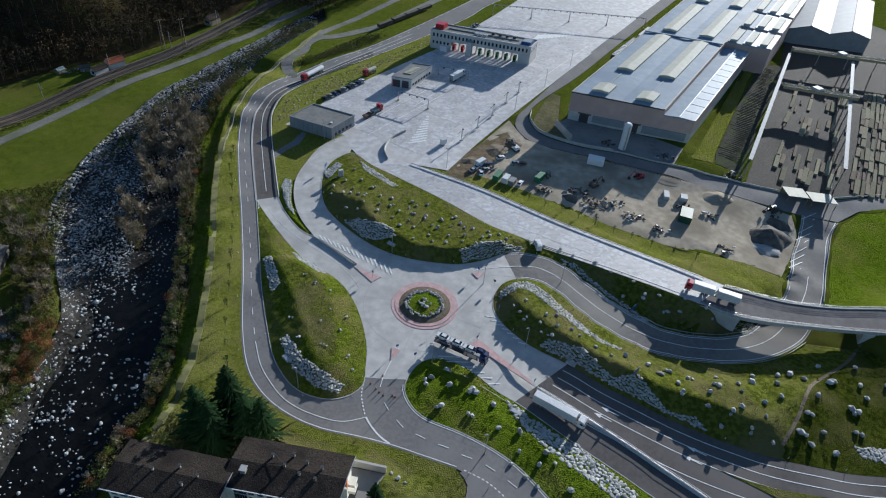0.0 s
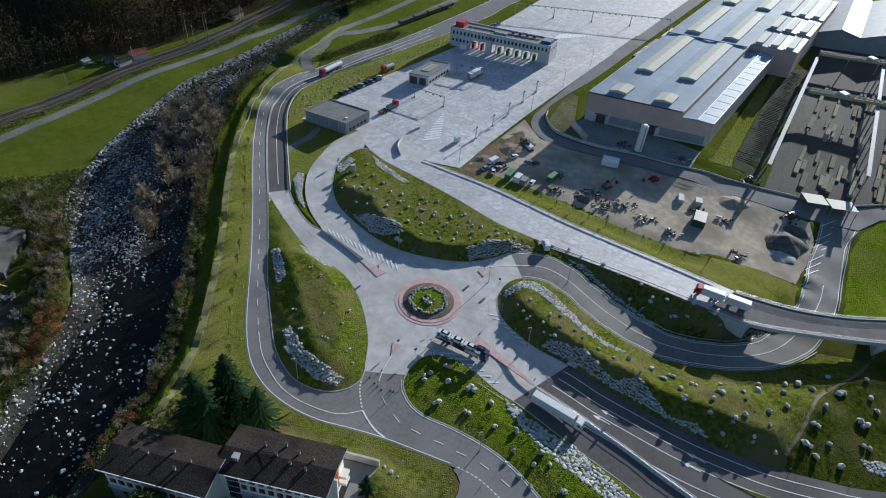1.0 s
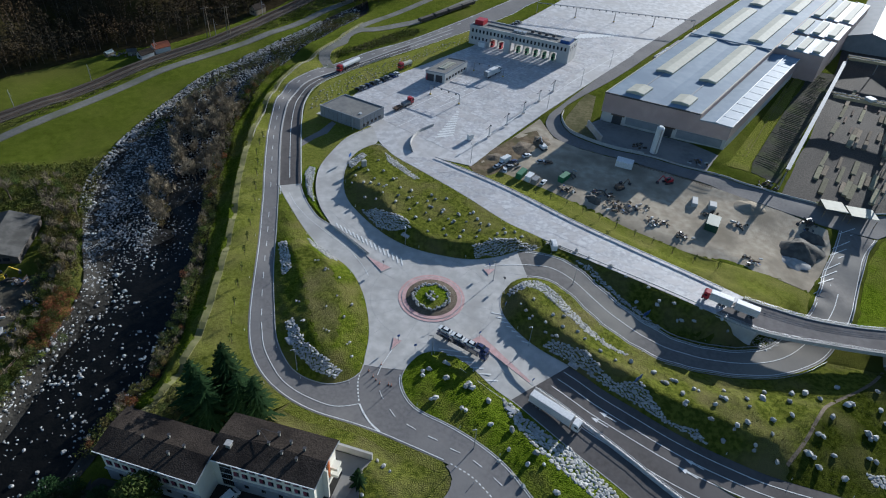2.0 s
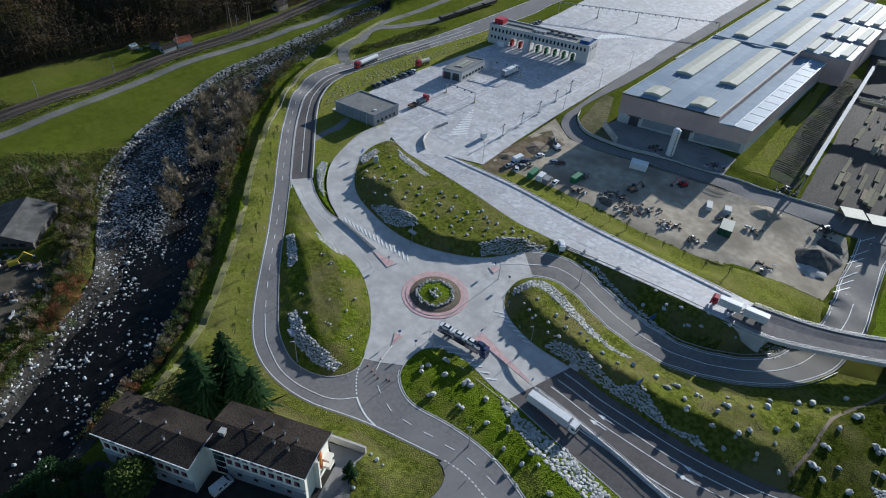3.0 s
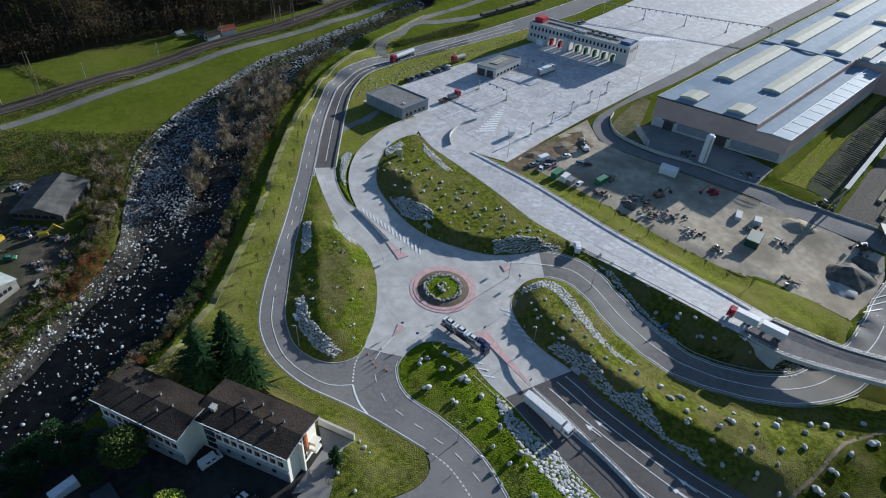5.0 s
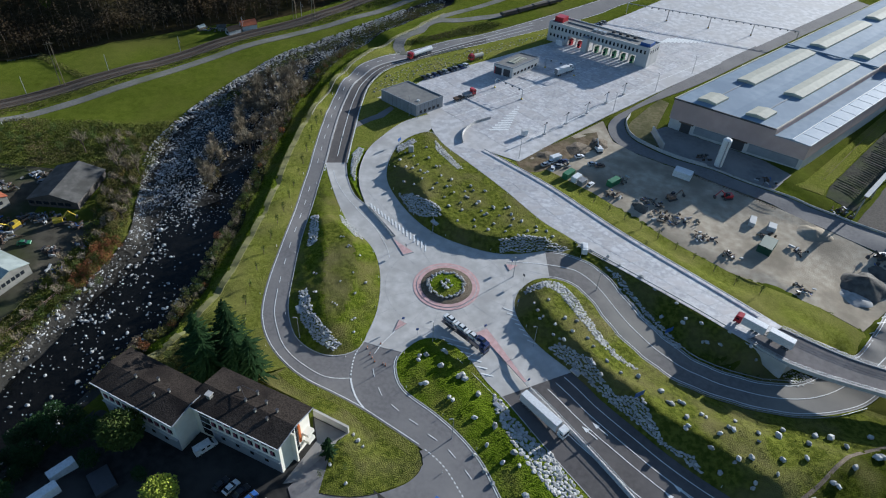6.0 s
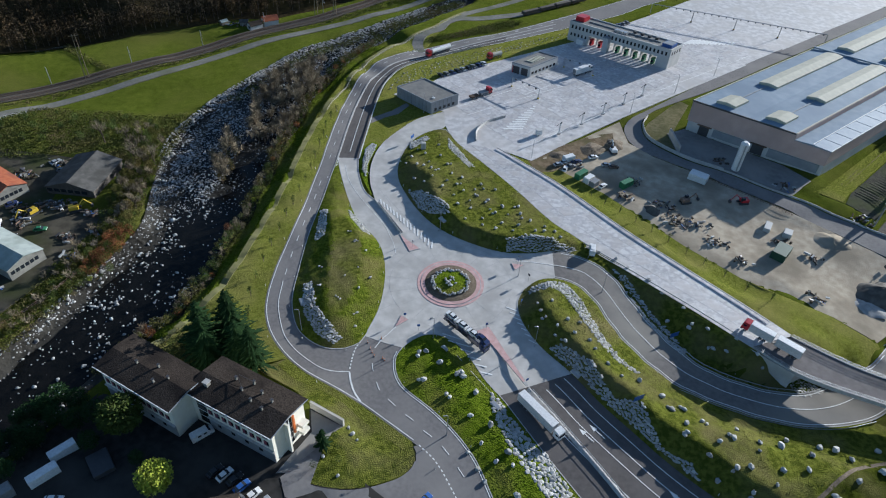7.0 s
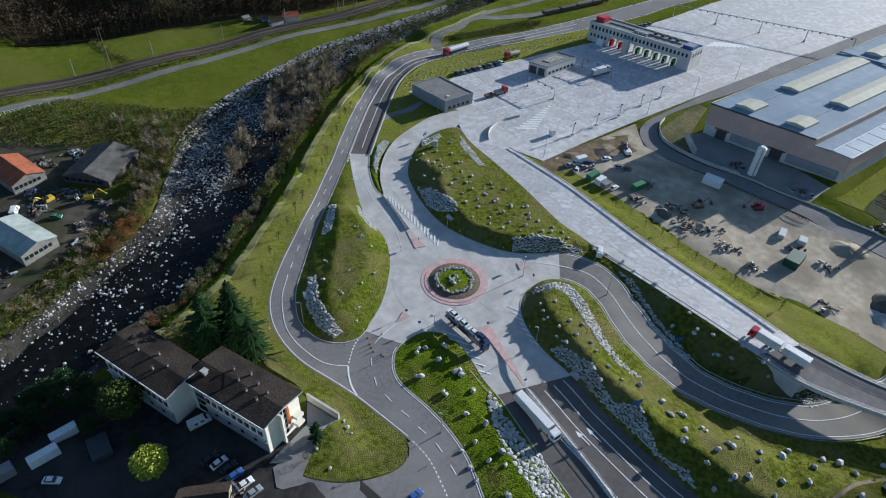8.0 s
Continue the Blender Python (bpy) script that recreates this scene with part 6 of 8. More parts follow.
    # loading front
    for a, w in ((6, 4.5), (30, 5.0)):
        block_part("dock_door", fac, (a, a + w, .2, .42, -.2, 4.2), DARK, ob, "dark open loading door")
        block_part("door_header", fac, (a - 1.0, a + w + 1.0, -.1, .4, 4.3, 4.9), RUST, ob, "rusty door header")
    block_part("dock_strip", fac, (12.5, 28, -.05, .4, 1.0, 4.6), CLAD, ob)
    block_part("dock_strip", fac, (37, 58, -.05, .4, .6, 4.6), CLAD, ob)
    block_part("canopy_step", fac, (FW - .2, FW + .4, -.3, 109, 12.4, 15.0), BRICKF, ob)
    block_part("annex", fac, (-9, -0.4, 80, 116, -1, 6.5), DARK, ob, "dark side annex")
    for k in range(8):
        block_part("annex_rib", fac, (-9, -.6, 81 + 2.4 * k, 82.2 + 2.4 * k, 6.5, 6.8), WHITEP, ob, "white roof rib")
    block_part("annex", fac, (-7, -.4, 118, 136, -1, 8.0), WALLC, ob, "pale side annex")


factory()
tank = thing("storage_silo", "tall white steel silo standing before the factory", "silo", pose(105.2, 98.8, 0))
part("shell", Build().tube((0, 0, .4), (0, 0, 13.2), 1.75, n=24), WHITEP, tank, smooth=False)
part("dome", Build().tube((0, 0, 13.2), (0, 0, 14.0), 1.75, .9, 24), WHITEP, tank)
part("skirt", Build().tube((0, 0, -.6), (0, 0, .5), 1.3, n=16), STEEL, tank)
part("ladder", Build().box((0, -1.85, 7), (.5, .12, 12.5)), STEEL, tank)
dockwall = thing("retaining_wall", "pale concrete wall at the end of the loading yard", "wall")
part("wall", Build().prism([(78.5, 121.5), (82.0, 107.0), (82.6, 107.2), (79.2, 121.9)], -1, 3.0), CONC, dockwall)

# second hall and crane runways
hall2 = Plot((268.7, 235.5), (52.0, -16.0), (0.60, 0.80))


def back_hall():
    ob = thing("steel_hall", "dark blue-grey twin gabled steel hall", "factory")
    for k in range(2):
        a0 = 26 * k
        for s, (z0, z1) in enumerate(((9.0, 12.5), (12.5, 9.0))):
            part("roof", Build().prism([hall2.at(a0 + 13 * s, -1), hall2.at(a0 + 13 + 13 * s, -1), hall2.at(a0 + 13 + 13 * s, 90), hall2.at(a0 + 13 * s, 90)], [z0 - .4, z1 - .4, z1 - .4, z0 - .4], [z0, z1, z1, z0]), ROOFB, ob)
        part("gable", Build().prism([hall2.at(a0, 0), hall2.at(a0 + 13, 0), hall2.at(a0 + 13, .5), hall2.at(a0, .5)], -1, [8.6, 12.1, 12.1, 8.6]), CLAD, ob)
        part("gable", Build().prism([hall2.at(a0 + 13, 0), hall2.at(a0 + 26, 0), hall2.at(a0 + 26, .5), hall2.at(a0 + 13, .5)], -1, [12.1, 8.6, 8.6, 12.1]), CLAD, ob)
        block_part("ridge_cap", hall2, (a0 + 12.7, a0 + 13.3, -1, 90, 12.4, 12.8), METALR, ob)
    block_part("side_wall", hall2, (0, .5, 0, 90, -1, 8.8), CLAD, ob)


ROOFB = surf("dark_blue_roof_sheet", (0.075, 0.105, 0.14), (0.095, 0.125, 0.165), 0.2, rough=0.55, spec=0.15)
back_hall()


def runway(p, q, label, h=8.0, cols=9):
    ob = thing("crane_runway", label, "crane runway", group="crane runways")
    p, q = Vector(p), Vector(q)
    d = (q - p).normalized()
    s = Vector((-d.y, d.x))
    a, c = p + s * .9, q + s * .9
    e, g = p - s * .9, q - s * .9
    part("walkway", Build().prism([tuple(e), tuple(g), tuple(c), tuple(a)], h, h + .25), METALR, ob, "bright metal walkway")
    part("girder", Build().prism([tuple(p - s * .25), tuple(q - s * .25), tuple(q + s * .25), tuple(p + s * .25)], h - 1.2, h), RUST, ob, "rusty girder")
    for k in range(cols):
        m = p.lerp(q, k / (cols - 1))
        z = z_at(m.x, m.y)
        part("column", Build().box((m.x, m.y, (z + h - 1.2) / 2), (.5, .5, h - 1.2 - z), 0, .05), STEEL, ob)


runway((156.6, 76.4), (246.4, 196.0), "long bright crane runway over the storage yard")
runway((199.0, 68.0), (282.4, 185.2), "second long crane runway over the storage yard")
runway((253.5, 204.8), (320, 184.8), "crane runway before the steel hall", 8.0, 5)
for p, q in (((214.8, 149.7), (251.0, 135.7)), ((250.0, 200.0), (312, 180.5))):
    ob = thing("bridge_crane", "rusty travelling bridge crane with pale trolley", "crane", group="bridge cranes")
    p, q = Vector(p), Vector(q)
    d = (q - p).normalized()
    s = Vector((-d.y, d.x))
    for k in (-1.6, 1.6):
        part("girder", Build().prism([tuple(p + s * (k - .5)), tuple(q + s * (k - .5)), tuple(q + s * (k + .5)), tuple(p + s * (k + .5))], 8.3, 9.9), CREAM, ob, "cream painted girder")
        part("girder_edge", Build().prism([tuple(p + s * (k + .42)), tuple(q + s * (k + .42)), tuple(q + s * (k + .55)), tuple(p + s * (k + .55))], 9.9, 10.1), METALR, ob, "bright girder edge")
    m = p.lerp(q, .45)
    part("trolley", Build().box((m.x, m.y, 10.5), (4.5, 4.5, 1.4), 20, .2), WALLC, ob, "pale trolley")
rng = random.Random(31)
OLIVEB = surf("dull_olive_beam", (0.26, 0.24, 0.16), (0.19, 0.175, 0.12), 1.0, rough=0.95, rand=0.3, spec=0.05)
STACK = [Build().box((0, 0, .35), (1.0 + .3 * k, 8 + 2.2 * ((k * 2) % 5), .6 + .15 * k), 0, .06).mesh("beam_stack", (RUST, TIMBER, OLIVEB, TIMBER, OLIVEB)[k]) for k in range(5)]
yd = Plot((166, 78), (0.93, -0.37), (0.61, 0.79))
for i in range(26):
    for j in range(10):
        if rng.random() < (.52 if i < 15 else .06) or i in (14, 15):
            continue
        x, y = yd.at(3.0 + i * 2.35 + rng.uniform(-.4, .4), 8 + j * 12.2 + rng.uniform(-1.5, 1.5))
        if j in (3, 6) and i < 15 and rng.random() < .6:
            continue
        ob = new("beam_stack", STACK[rng.randrange(5)])
        ob.matrix_basis = pose(x, y, z_at(x, y) + .06, 0, 0, -38 + rng.uniform(-2, 2))
        tagged(ob, "stack of rusty steel and timber beams", "beam stack", "stored beam stacks")
for (ax, ay), w in (((168.0, 60.5), 9.0), ((178.5, 57.8), 11.0)):
    ob = thing("lean_to_shed", "cream corrugated lean-to shed beside the works road", "shed", pose(ax, ay, z_at(ax, ay), 0, 0, -14))
    part("roof", Build().prism([(0, -4), (w, -4), (w, 5), (0, 5)], [4.4, 4.4, 3.4, 3.4], [4.6, 4.6, 3.6, 3.6]), RIDGEL, ob)
    for cx in (.3, w - .3):
        for cy in (-3.6, 4.6):
            part("post", Build().box((cx, cy, 1.75), (.25, .25, 3.5)), TIMBER, ob)
    part("back_wall", Build().box((w / 2, 4.7, 1.7), (w, .2, 3.4)), TIMBER, ob)


# ---- apartment house ----
def apartment_house():
    ob = thing("apartment_house", "long cream apartment house with maroon shutters and dark low roof", "house")
    base, eave = 2.4, 14.8
    right = Plot((-55.0, -69.4), (26.5, -7.7), (4.4, 12.6))
    left = Plot((-81.0, -67.7), (25.65, -8.25), (3.95, 12.45))
    for plot, lu, lv, n in ((right, 26.9, 12.6, 11), (left, 26.3, 12.2, 11)):
        block_part("wall", plot, (.5, lu - .4, .5, lv - .5, base - .6, eave), RENDER, ob, "cream rendered wall")
        mid = lv / 2
        lo, hi = (eave - .1, eave + .8), (eave + .15, eave + 1.1)
        part("roof", Build().prism([plot.at(-.3, -.5), plot.at(lu + .4, -.5), plot.at(lu + .4, mid), plot.at(-.3, mid)], [lo[0], lo[0], lo[1], lo[1]], [hi[0], hi[0], hi[1], hi[1]])
             .prism([plot.at(-.3, mid), plot.at(lu + .4, mid), plot.at(lu + .4, lv + .5), plot.at(-.3, lv + .5)], [lo[1], lo[1], lo[0], lo[0]], [hi[1], hi[1], hi[0], hi[0]]), DARKROOF, ob, "dark slate roof")
        part("verge_trim", Build().prism([plot.at(lu + .4, -.5), plot.at(lu + .52, -.5), plot.at(lu + .52, mid), plot.at(lu + .4, mid)], [lo[0], lo[0], lo[1], lo[1]], [hi[0] + .05, hi[0] + .05, hi[1] + .05, hi[1] + .05])
             .prism([plot.at(lu + .4, mid), plot.at(lu + .52, mid), plot.at(lu + .52, lv + .5), plot.at(lu + .4, lv + .5)], [lo[1], lo[1], lo[0], lo[0]], [hi[1] + .05, hi[1] + .05, hi[0] + .05, hi[0] + .05]), CLAD, ob, "grey metal verge trim")
        for side, c in ((lu - .7, lu - .45), (.55, .8)):
            part("gable", Build().prism([plot.at(side, .5), plot.at(c, .5), plot.at(c, mid), plot.at(side, mid)], eave - .2, [eave, eave, eave + .8, eave + .8])
                 .prism([plot.at(side, mid), plot.at(c, mid), plot.at(c, lv - .5), plot.at(side, lv - .5)], eave - .2, [eave + .8, eave + .8, eave, eave]), RENDER, ob)
        part("gutter", plot.block(Build(), -.3, lu + .4, -.7, -.5, eave - .05, eave + .2), WHITEP, ob)
        for k in range(n):
            a = 1.5 + k * (lu - 2.4) / n
            if plot is right and a < 5.6:
                continue
            for z in (8.9, 12.0):
                w = part("window", plot.block(Build(), a, a + 1.3, .40, .52, z, z + 1.6), GLASS, ob)
                part("shutter", plot.block(Build(), a - .06, a + .8, .35, .40, z - .05, z + 1.65), SHUTTER, w)
                part("sill", plot.block(Build(), a - .1, a + 1.4, .28, .5, z - .14, z - .03), KERB, w)
            if k % 2:
                part("window", plot.block(Build(), a, a + 1.1, .30, .52, 4.6, 5.8), GLASS, ob)
        # recessed ground floor is not cut in; a grey band paints its shade
        block_part("base_band", plot, (5.4 if plot is right else .5, lu - .42, .34, .6, base - .4, 7.2), CLAD, ob, "ground floor band, grey in place of the recess's shade")
        block_part("ledge", plot, (5.4 if plot is right else .5, lu - .4, -.1, .5, 7.2, 7.45), KERB, ob, "pale ledge above the ground floor")
        for a, c in (((8.5, 8.4), (13.2, 9.6), (12.2, 6.4), (17.0, 8.2), (16.2, 5.0), (20.8, 7.4), (20.2, 4.4)) if plot is right else ((9, 5.6), (14.6, 7.6), (19.5, 6.2), (17, 3.6))):
            h = part("chimney", plot.block(Build(), a, a + .45, c, c + .45, eave + .2, eave + 2.0), OLDWALL, ob, "small grey chimney")
            part("chimney_cap", plot.block(Build(), a - .12, a + .57, c - .12, c + .57, eave + 2.0, eave + 2.12), DARK, h)
    # stair glazing, piers and balconies on the end wall
    for k in range(5):
        w = block_part("stair_window", right, (26.4, 26.56, 5.4, 7.4, 3.6 + 2.1 * k, 5.4 + 2.1 * k), GLASS, ob)
        block_part("stair_mullion", right, (26.5, 26.68, 6.3, 6.45, 3.6 + 2.1 * k, 5.5 + 2.1 * k), WHITEP, w)
    block_part("pilaster", right, (26.4, 27.9, 4.7, 5.2, 1.8, 14.2), RENDER, ob)
    block_part("red_panel", right, (26.4, 26.9, 7.6, 8.2, 6.5, 13.6), ORANGEP, ob, "rust red wall panel")
    for z in (4.6, 7.6):
        block_part("balcony", right, (26.4, 28.3, 9.0, 11.4, z, z + 1.1), RENDER, ob)
    # recessed link with a glazed stair
    for k in range(5):
        block_part("link_window", right, (2.4 + .62 * k, 2.9 + .62 * k, .38, .5, 3.6, 13.8), GLASS, ob)
    for z in (6.2, 8.8, 11.4):
        block_part("link_rail", right, (2.2, 5.6, .3, .42, z, z + .16), WHITEP, ob)
    big = block_part("big_chimney", right, (3.2, 4.4, 3.1, 4.3, 14.5, 16.9), OLDWALL, ob, "broad grey chimney")
    block_part("chimney_cap", right, (3.0, 4.6, 2.9, 4.5, 16.9, 17.1), KERB, big)
    rd = Build()
    for p, q in (((8.8, 9.6), (13.4, 9.8)), ((8.8, 9.2), (12.4, 6.7))):
        rd.tube((*right.at(*p), eave + 1.9), (*right.at(*q), eave + 1.7), .05, n=4)
    part("roof_cable", rd, DARK, ob, "dark roof cable")


apartment_house()
gw = thing("garden_wall", "pale garden wall beside the house terrace", "wall")
part("wall", Build().prism([(-27.3, -58.5), (-16.8, -62.0), (-16.6, -61.4), (-27.1, -57.9)], .6, 4.3), CONC, gw)


for x, y, q in ((-15.4, -61.9, 1.1), (-13.7, -63.7, 1.5), (-12.0, -65.1, .9), (-18.7, -72.1, 1.2), (-13.5, -76.2, 1.0)):
    tagged(put_stone("boulder", random.Random(int(q * 10)), x, y, ground_height(x, y), q, None, .1), "grey boulder on the lawn by the terrace", "boulder", "lawn boulders")


# ---- workshop sheds over the river ----
def gable_shed(x, y, turn, lx, ly, h, ridge, roof, wall, label, front=True):
    ob = thing("workshop_shed", label, "shed", pose(x, y, z_at(x, y), 0, 0, turn), "workshop sheds")
    part("wall", Build().box((0, 0, h / 2 - .2), (lx - .6, ly - .6, h)), wall, ob)
    hx, hy = lx / 2, ly / 2
    for s in (-1, 1):
        pts = [(-hx, 0), (hx, 0), (hx, s * hy), (-hx, s * hy)]
        zz = [ridge, ridge, h - .2, h - .2]
        if s < 0:
            pts, zz = pts[::-1], zz[::-1]
        part("roof", Build().prism(pts, [a - .2 for a in zz], zz), roof, ob)
        for e in (-hx + .3, hx - .5):
            g = Build()
            g.prism([(e, 0), (e + .2, 0), (e + .2, s * (hy - .3)), (e, s * (hy - .3))][::s], h - .3, [ridge - .25, ridge - .25, h - .2, h - .2][::s])
            part("gable", g, wall, ob)
    for k in range(6):
        yy = -hy + 1.6 + k * (ly - 3) / 6
        for e in (-1, 1):
            part("window", Build().box((e * (hx - .28), yy, h * .55), (.08, (ly - 3) / 8, 1.3)), GLASS, ob)
    return ob


gable_shed(-144.3, -26.1, -17, 22, 13, 4.4, 6.0, PALEROOF, OLDWALL, "pale metal workshop shed with a window band")
gable_shed(-146.6, 20.0, -85, 22, 19, 3.2, 6.0, GREYTILE, DARKWALL, "old shed with a grey fibre cement roof")
gable_shed(-172.9, 5.4, -22, 20, 13, 4.0, 6.2, REDROOF, OLDWALL, "pale shed with a rusty red roof")
gable_shed(-37.5, -93.5, 24, 12, 8, 4.0, 6.2, DARKROOF, TIMBER, "dark roofed timber barn beside parked cars")
gable_shed(-146.5, 174.5, 52, 8, 5, 2.8, 4.4, DARKROOF, WALLC, "tiny allotment hut beside the railway")
gable_shed(-141.0, 182.6, 40, 9, 6, 3.2, 5.2, REDROOF, WALLC, "small red roofed allotment house by the railway")
gable_shed(-154.0, 176.5, 20, 5, 3.5, 2.3, 3.2, GREYTILE, OLDWALL, "grey garden hut in the allotments")
gable_shed(-164.5, 173.0, 60, 4.5, 3, 2.2, 3.0, PALEROOF, TIMBER, "pale roofed garden hut in the allotments")
gable_shed(-100.5, 240.5, 55, 9, 6, 3.5, 5.5, DARKROOF, TIMBER, "dark hut beside the railway")

rng = random.Random(47)
lot = Plot((158.5, 83.5), (-0.80, 0.60), (0.602, 0.798))
LONG_BEAM = [Build().box((0, 0, .09), (q, .42, .16), 0, .03).mesh("beam", mt) for q, mt in ((9.5, BALLAST), (11.0, CINDER), (8.0, CINDER))]
store = thing("beam_row", "rows of dark beams laid out on the cinder lot", "beams")
for k in range(62):
    x, y = lot.at(6.0 + rng.uniform(-1.4, 1.4), 6 + k * 2.05)
    part("beam", LONG_BEAM[rng.randrange(3)], None, store, m=pose(x, y, z_at(x, y) + .06, 0, 0, math.degrees(math.atan2(.60, -.80)) + rng.uniform(-1.5, 1.5)))
siding = thing("siding_track", "overgrown factory siding track in the grass strip", "railway")
sid = smooth_line([(150, 100.5), (185, 148.6), (227, 204.5), (277.4, 268.5), (312, 312)], 4)
for off in (-.75, .75):
    q = part("rail", ribbon(shifted(sid, off), 0.10, 0.14, raise_to=.2), RUST, siding)



def wagon(x, y, turn, label):
    """A low flat wagon with end frames, parked on a siding."""
    ob = thing("rail_wagon", label, "wagon", pose(x, y, z_at(x, y) + .2, 0, 0, turn), "parked wagons")
    part("deck", Build().box((0, 0, 1.15), (12.5, 2.7, .5), 0, .06), RUST, ob)
    part("load", Build().box((0, 0, 2.0), (11.4, 2.4, 1.2), 0, .12), DARKWALL, ob, "dark covered load")
    for e in (-6.1, 6.1):
        part("end_frame", Build().box((e, 0, 1.9), (.2, 2.6, 1.4)), DARK, ob)
    for e in (-4.4, 4.4):
        for sy in (-.75, .75):
            part("wheel", Build().tube((e, sy - .08, .46), (e, sy + .08, .46), .46, n=12), DARK, ob)


for k in range(4):
    wagon(2.0 + 9.2 * k, 244.4 + 9.4 * k, 45.5, "low dark flat wagon standing on a siding")

# ---- vehicles ----
def wheel(parent, x, y, r, w=0.3):
    b = Build().tube((x, y - w / 2, r), (x, y + w / 2, r), r, n=12)
    t = part("tyre", b, RUBBER, parent)
    part("rim", Build().tube((x, y - w / 2 - .01, r), (x, y + w / 2 + .01, r), r * .55, n=8), STEEL, t)


CAR_BODY = [(-2.15, .35), (2.1, .35), (2.2, .62), (2.05, .85), (1.0, .98), (-1.55, 1.0), (-2.15, .92), (-2.22, .6)]
CAR_TOP = [(-1.75, .98), (1.05, .97), (.35, 1.46), (-1.15, 1.48)]


def car(x, y, turn, paint, label, z=None, group="parked cars", parent=None, estate=False):
    m = pose(x, y, ground_height(x, y) + .1 if z is None else z, 0, 0, turn)
    if parent is None:
        ob = thing("car", label, "car", m, group)
    else:
        ob = new("carried_car")
        ob.parent = parent
        ob.matrix_basis = m
        tagged(ob, label)
    if parent is not None:
        # a carried car is a part: body, glass and wheels are its pieces
        part("body", Build().extrude_y(CAR_BODY, -.86, .86).extrude_y([(-1.2, 1.44), (.36, 1.43), (.3, 1.52), (-1.1, 1.54)], -.62, .62), paint, ob)
        part("glass", Build().extrude_y(CAR_TOP, -.70, .70), GLASS, ob)
        wb = Build()
        for sx in (-1.3, 1.35):
            for sy in (-.78, .78):
                wb.tube((sx, sy - .1, .32), (sx, sy + .1, .32), .32, n=10)
        part("wheels", wb, RUBBER, ob)
        return ob
    part("body", Build().extrude_y(CAR_BODY, -.86, .86), paint, ob)
    part("cabin_glass", Build().extrude_y(CAR_TOP, -.72, .72), GLASS, ob)
    part("roof", Build().extrude_y([(-1.75 if estate else -1.2, 1.43), (.36, 1.42), (.3, 1.52), (-1.1, 1.54)], -.66, .66), paint, ob)
    for sx in (-1.3, 1.35):
        for sy in (-.8, .8):
            wheel(ob, sx, sy, .32, .2)
    for sy in (-.6, .6):
        part("headlight", Build().box((2.12, sy, .68), (.12, .35, .14)), WHITEP, ob)
    return ob


def cab_unit(ob, paint, x=0.0):
    """A lorry cab whose front is at x, facing +x."""
    c = part("cab", Build().extrude_y([(x - 2.2, .9), (x, .9), (x, 1.9), (x - .2, 3.3), (x - .7, 3.6), (x - 2.2, 3.7)], -1.24, 1.24), paint, ob)
    part("windscreen", Build().extrude_y([(x - .02, 1.95), (x + .02, 1.95), (x - .16, 3.0), (x - .2, 3.0)], -1.05, 1.05), GLASS, c)
    part("side_window", Build().box((x - .95, 0, 2.4), (.9, 2.52, .7)), GLASS, c)
    part("bumper", Build().box((x - .2, 0, .65), (.6, 2.4, .5), 0, .06), DARK, c)
    part("mirror", Build().box((x - .15, 0, 2.5), (.15, 3.0, .5)), DARK, c)


def lorry(x, y, z, turn, label, cab, boxes, wheels, group="lorries", length=16.5, tank=False):
    """boxes: (x0, x1, z0, z1, material, name) along the lorry, front at length / 2."""
    ob = thing("lorry", label, "lorry", pose(x, y, z, 0, 0, turn), group)
    f = length / 2
    cab_unit(ob, cab, f)
    part("chassis", Build().box((-1.0, 0, .85), (length - 2.5, .9, .3)), DARK, ob)
    for x0, x1, z0, z1, paint, name in boxes:
        if name == "tank":
            b = Build()
            n = 16
            pts = []
            for xx, s in ((x0, .75), (x0 + .25, 1), (x1 - .25, 1), (x1, .75)):
                pts += [(xx, 1.25 * s * math.cos(k * math.tau / n), (z0 + z1) / 2 + (z1 - z0) / 2 * s * math.sin(k * math.tau / n)) for k in range(n)]
            b.add(pts, [tuple(range(n - 1, -1, -1)), tuple(range(3 * n, 4 * n))] + [(r * n + k, r * n + (k + 1) % n, (r + 1) * n + (k + 1) % n, (r + 1) * n + k) for r in range(3) for k in range(n)])
            part("tank", b, paint, ob, "rounded tank body")
        else:
            t = part(name, Build().box(((x0 + x1) / 2, 0, (z0 + z1) / 2), (x1 - x0, 2.52, z1 - z0), 0, .05), paint, ob)
            if z1 > 3:
                part("roof_edge", Build().box(((x0 + x1) / 2, 0, z1 + .01), (x1 - x0 - .1, 2.3, .06)), WHITEP, t)
                part("rear_door", Build().box((x0 - .02, 0, (z0 + z1) / 2), (.05, 2.3, z1 - z0 - .2)), GREYP, t)
    for wx in wheels:
        for sy in (-1.05, 1.05):
            wheel(ob, wx, sy, .5, .32)
    return ob


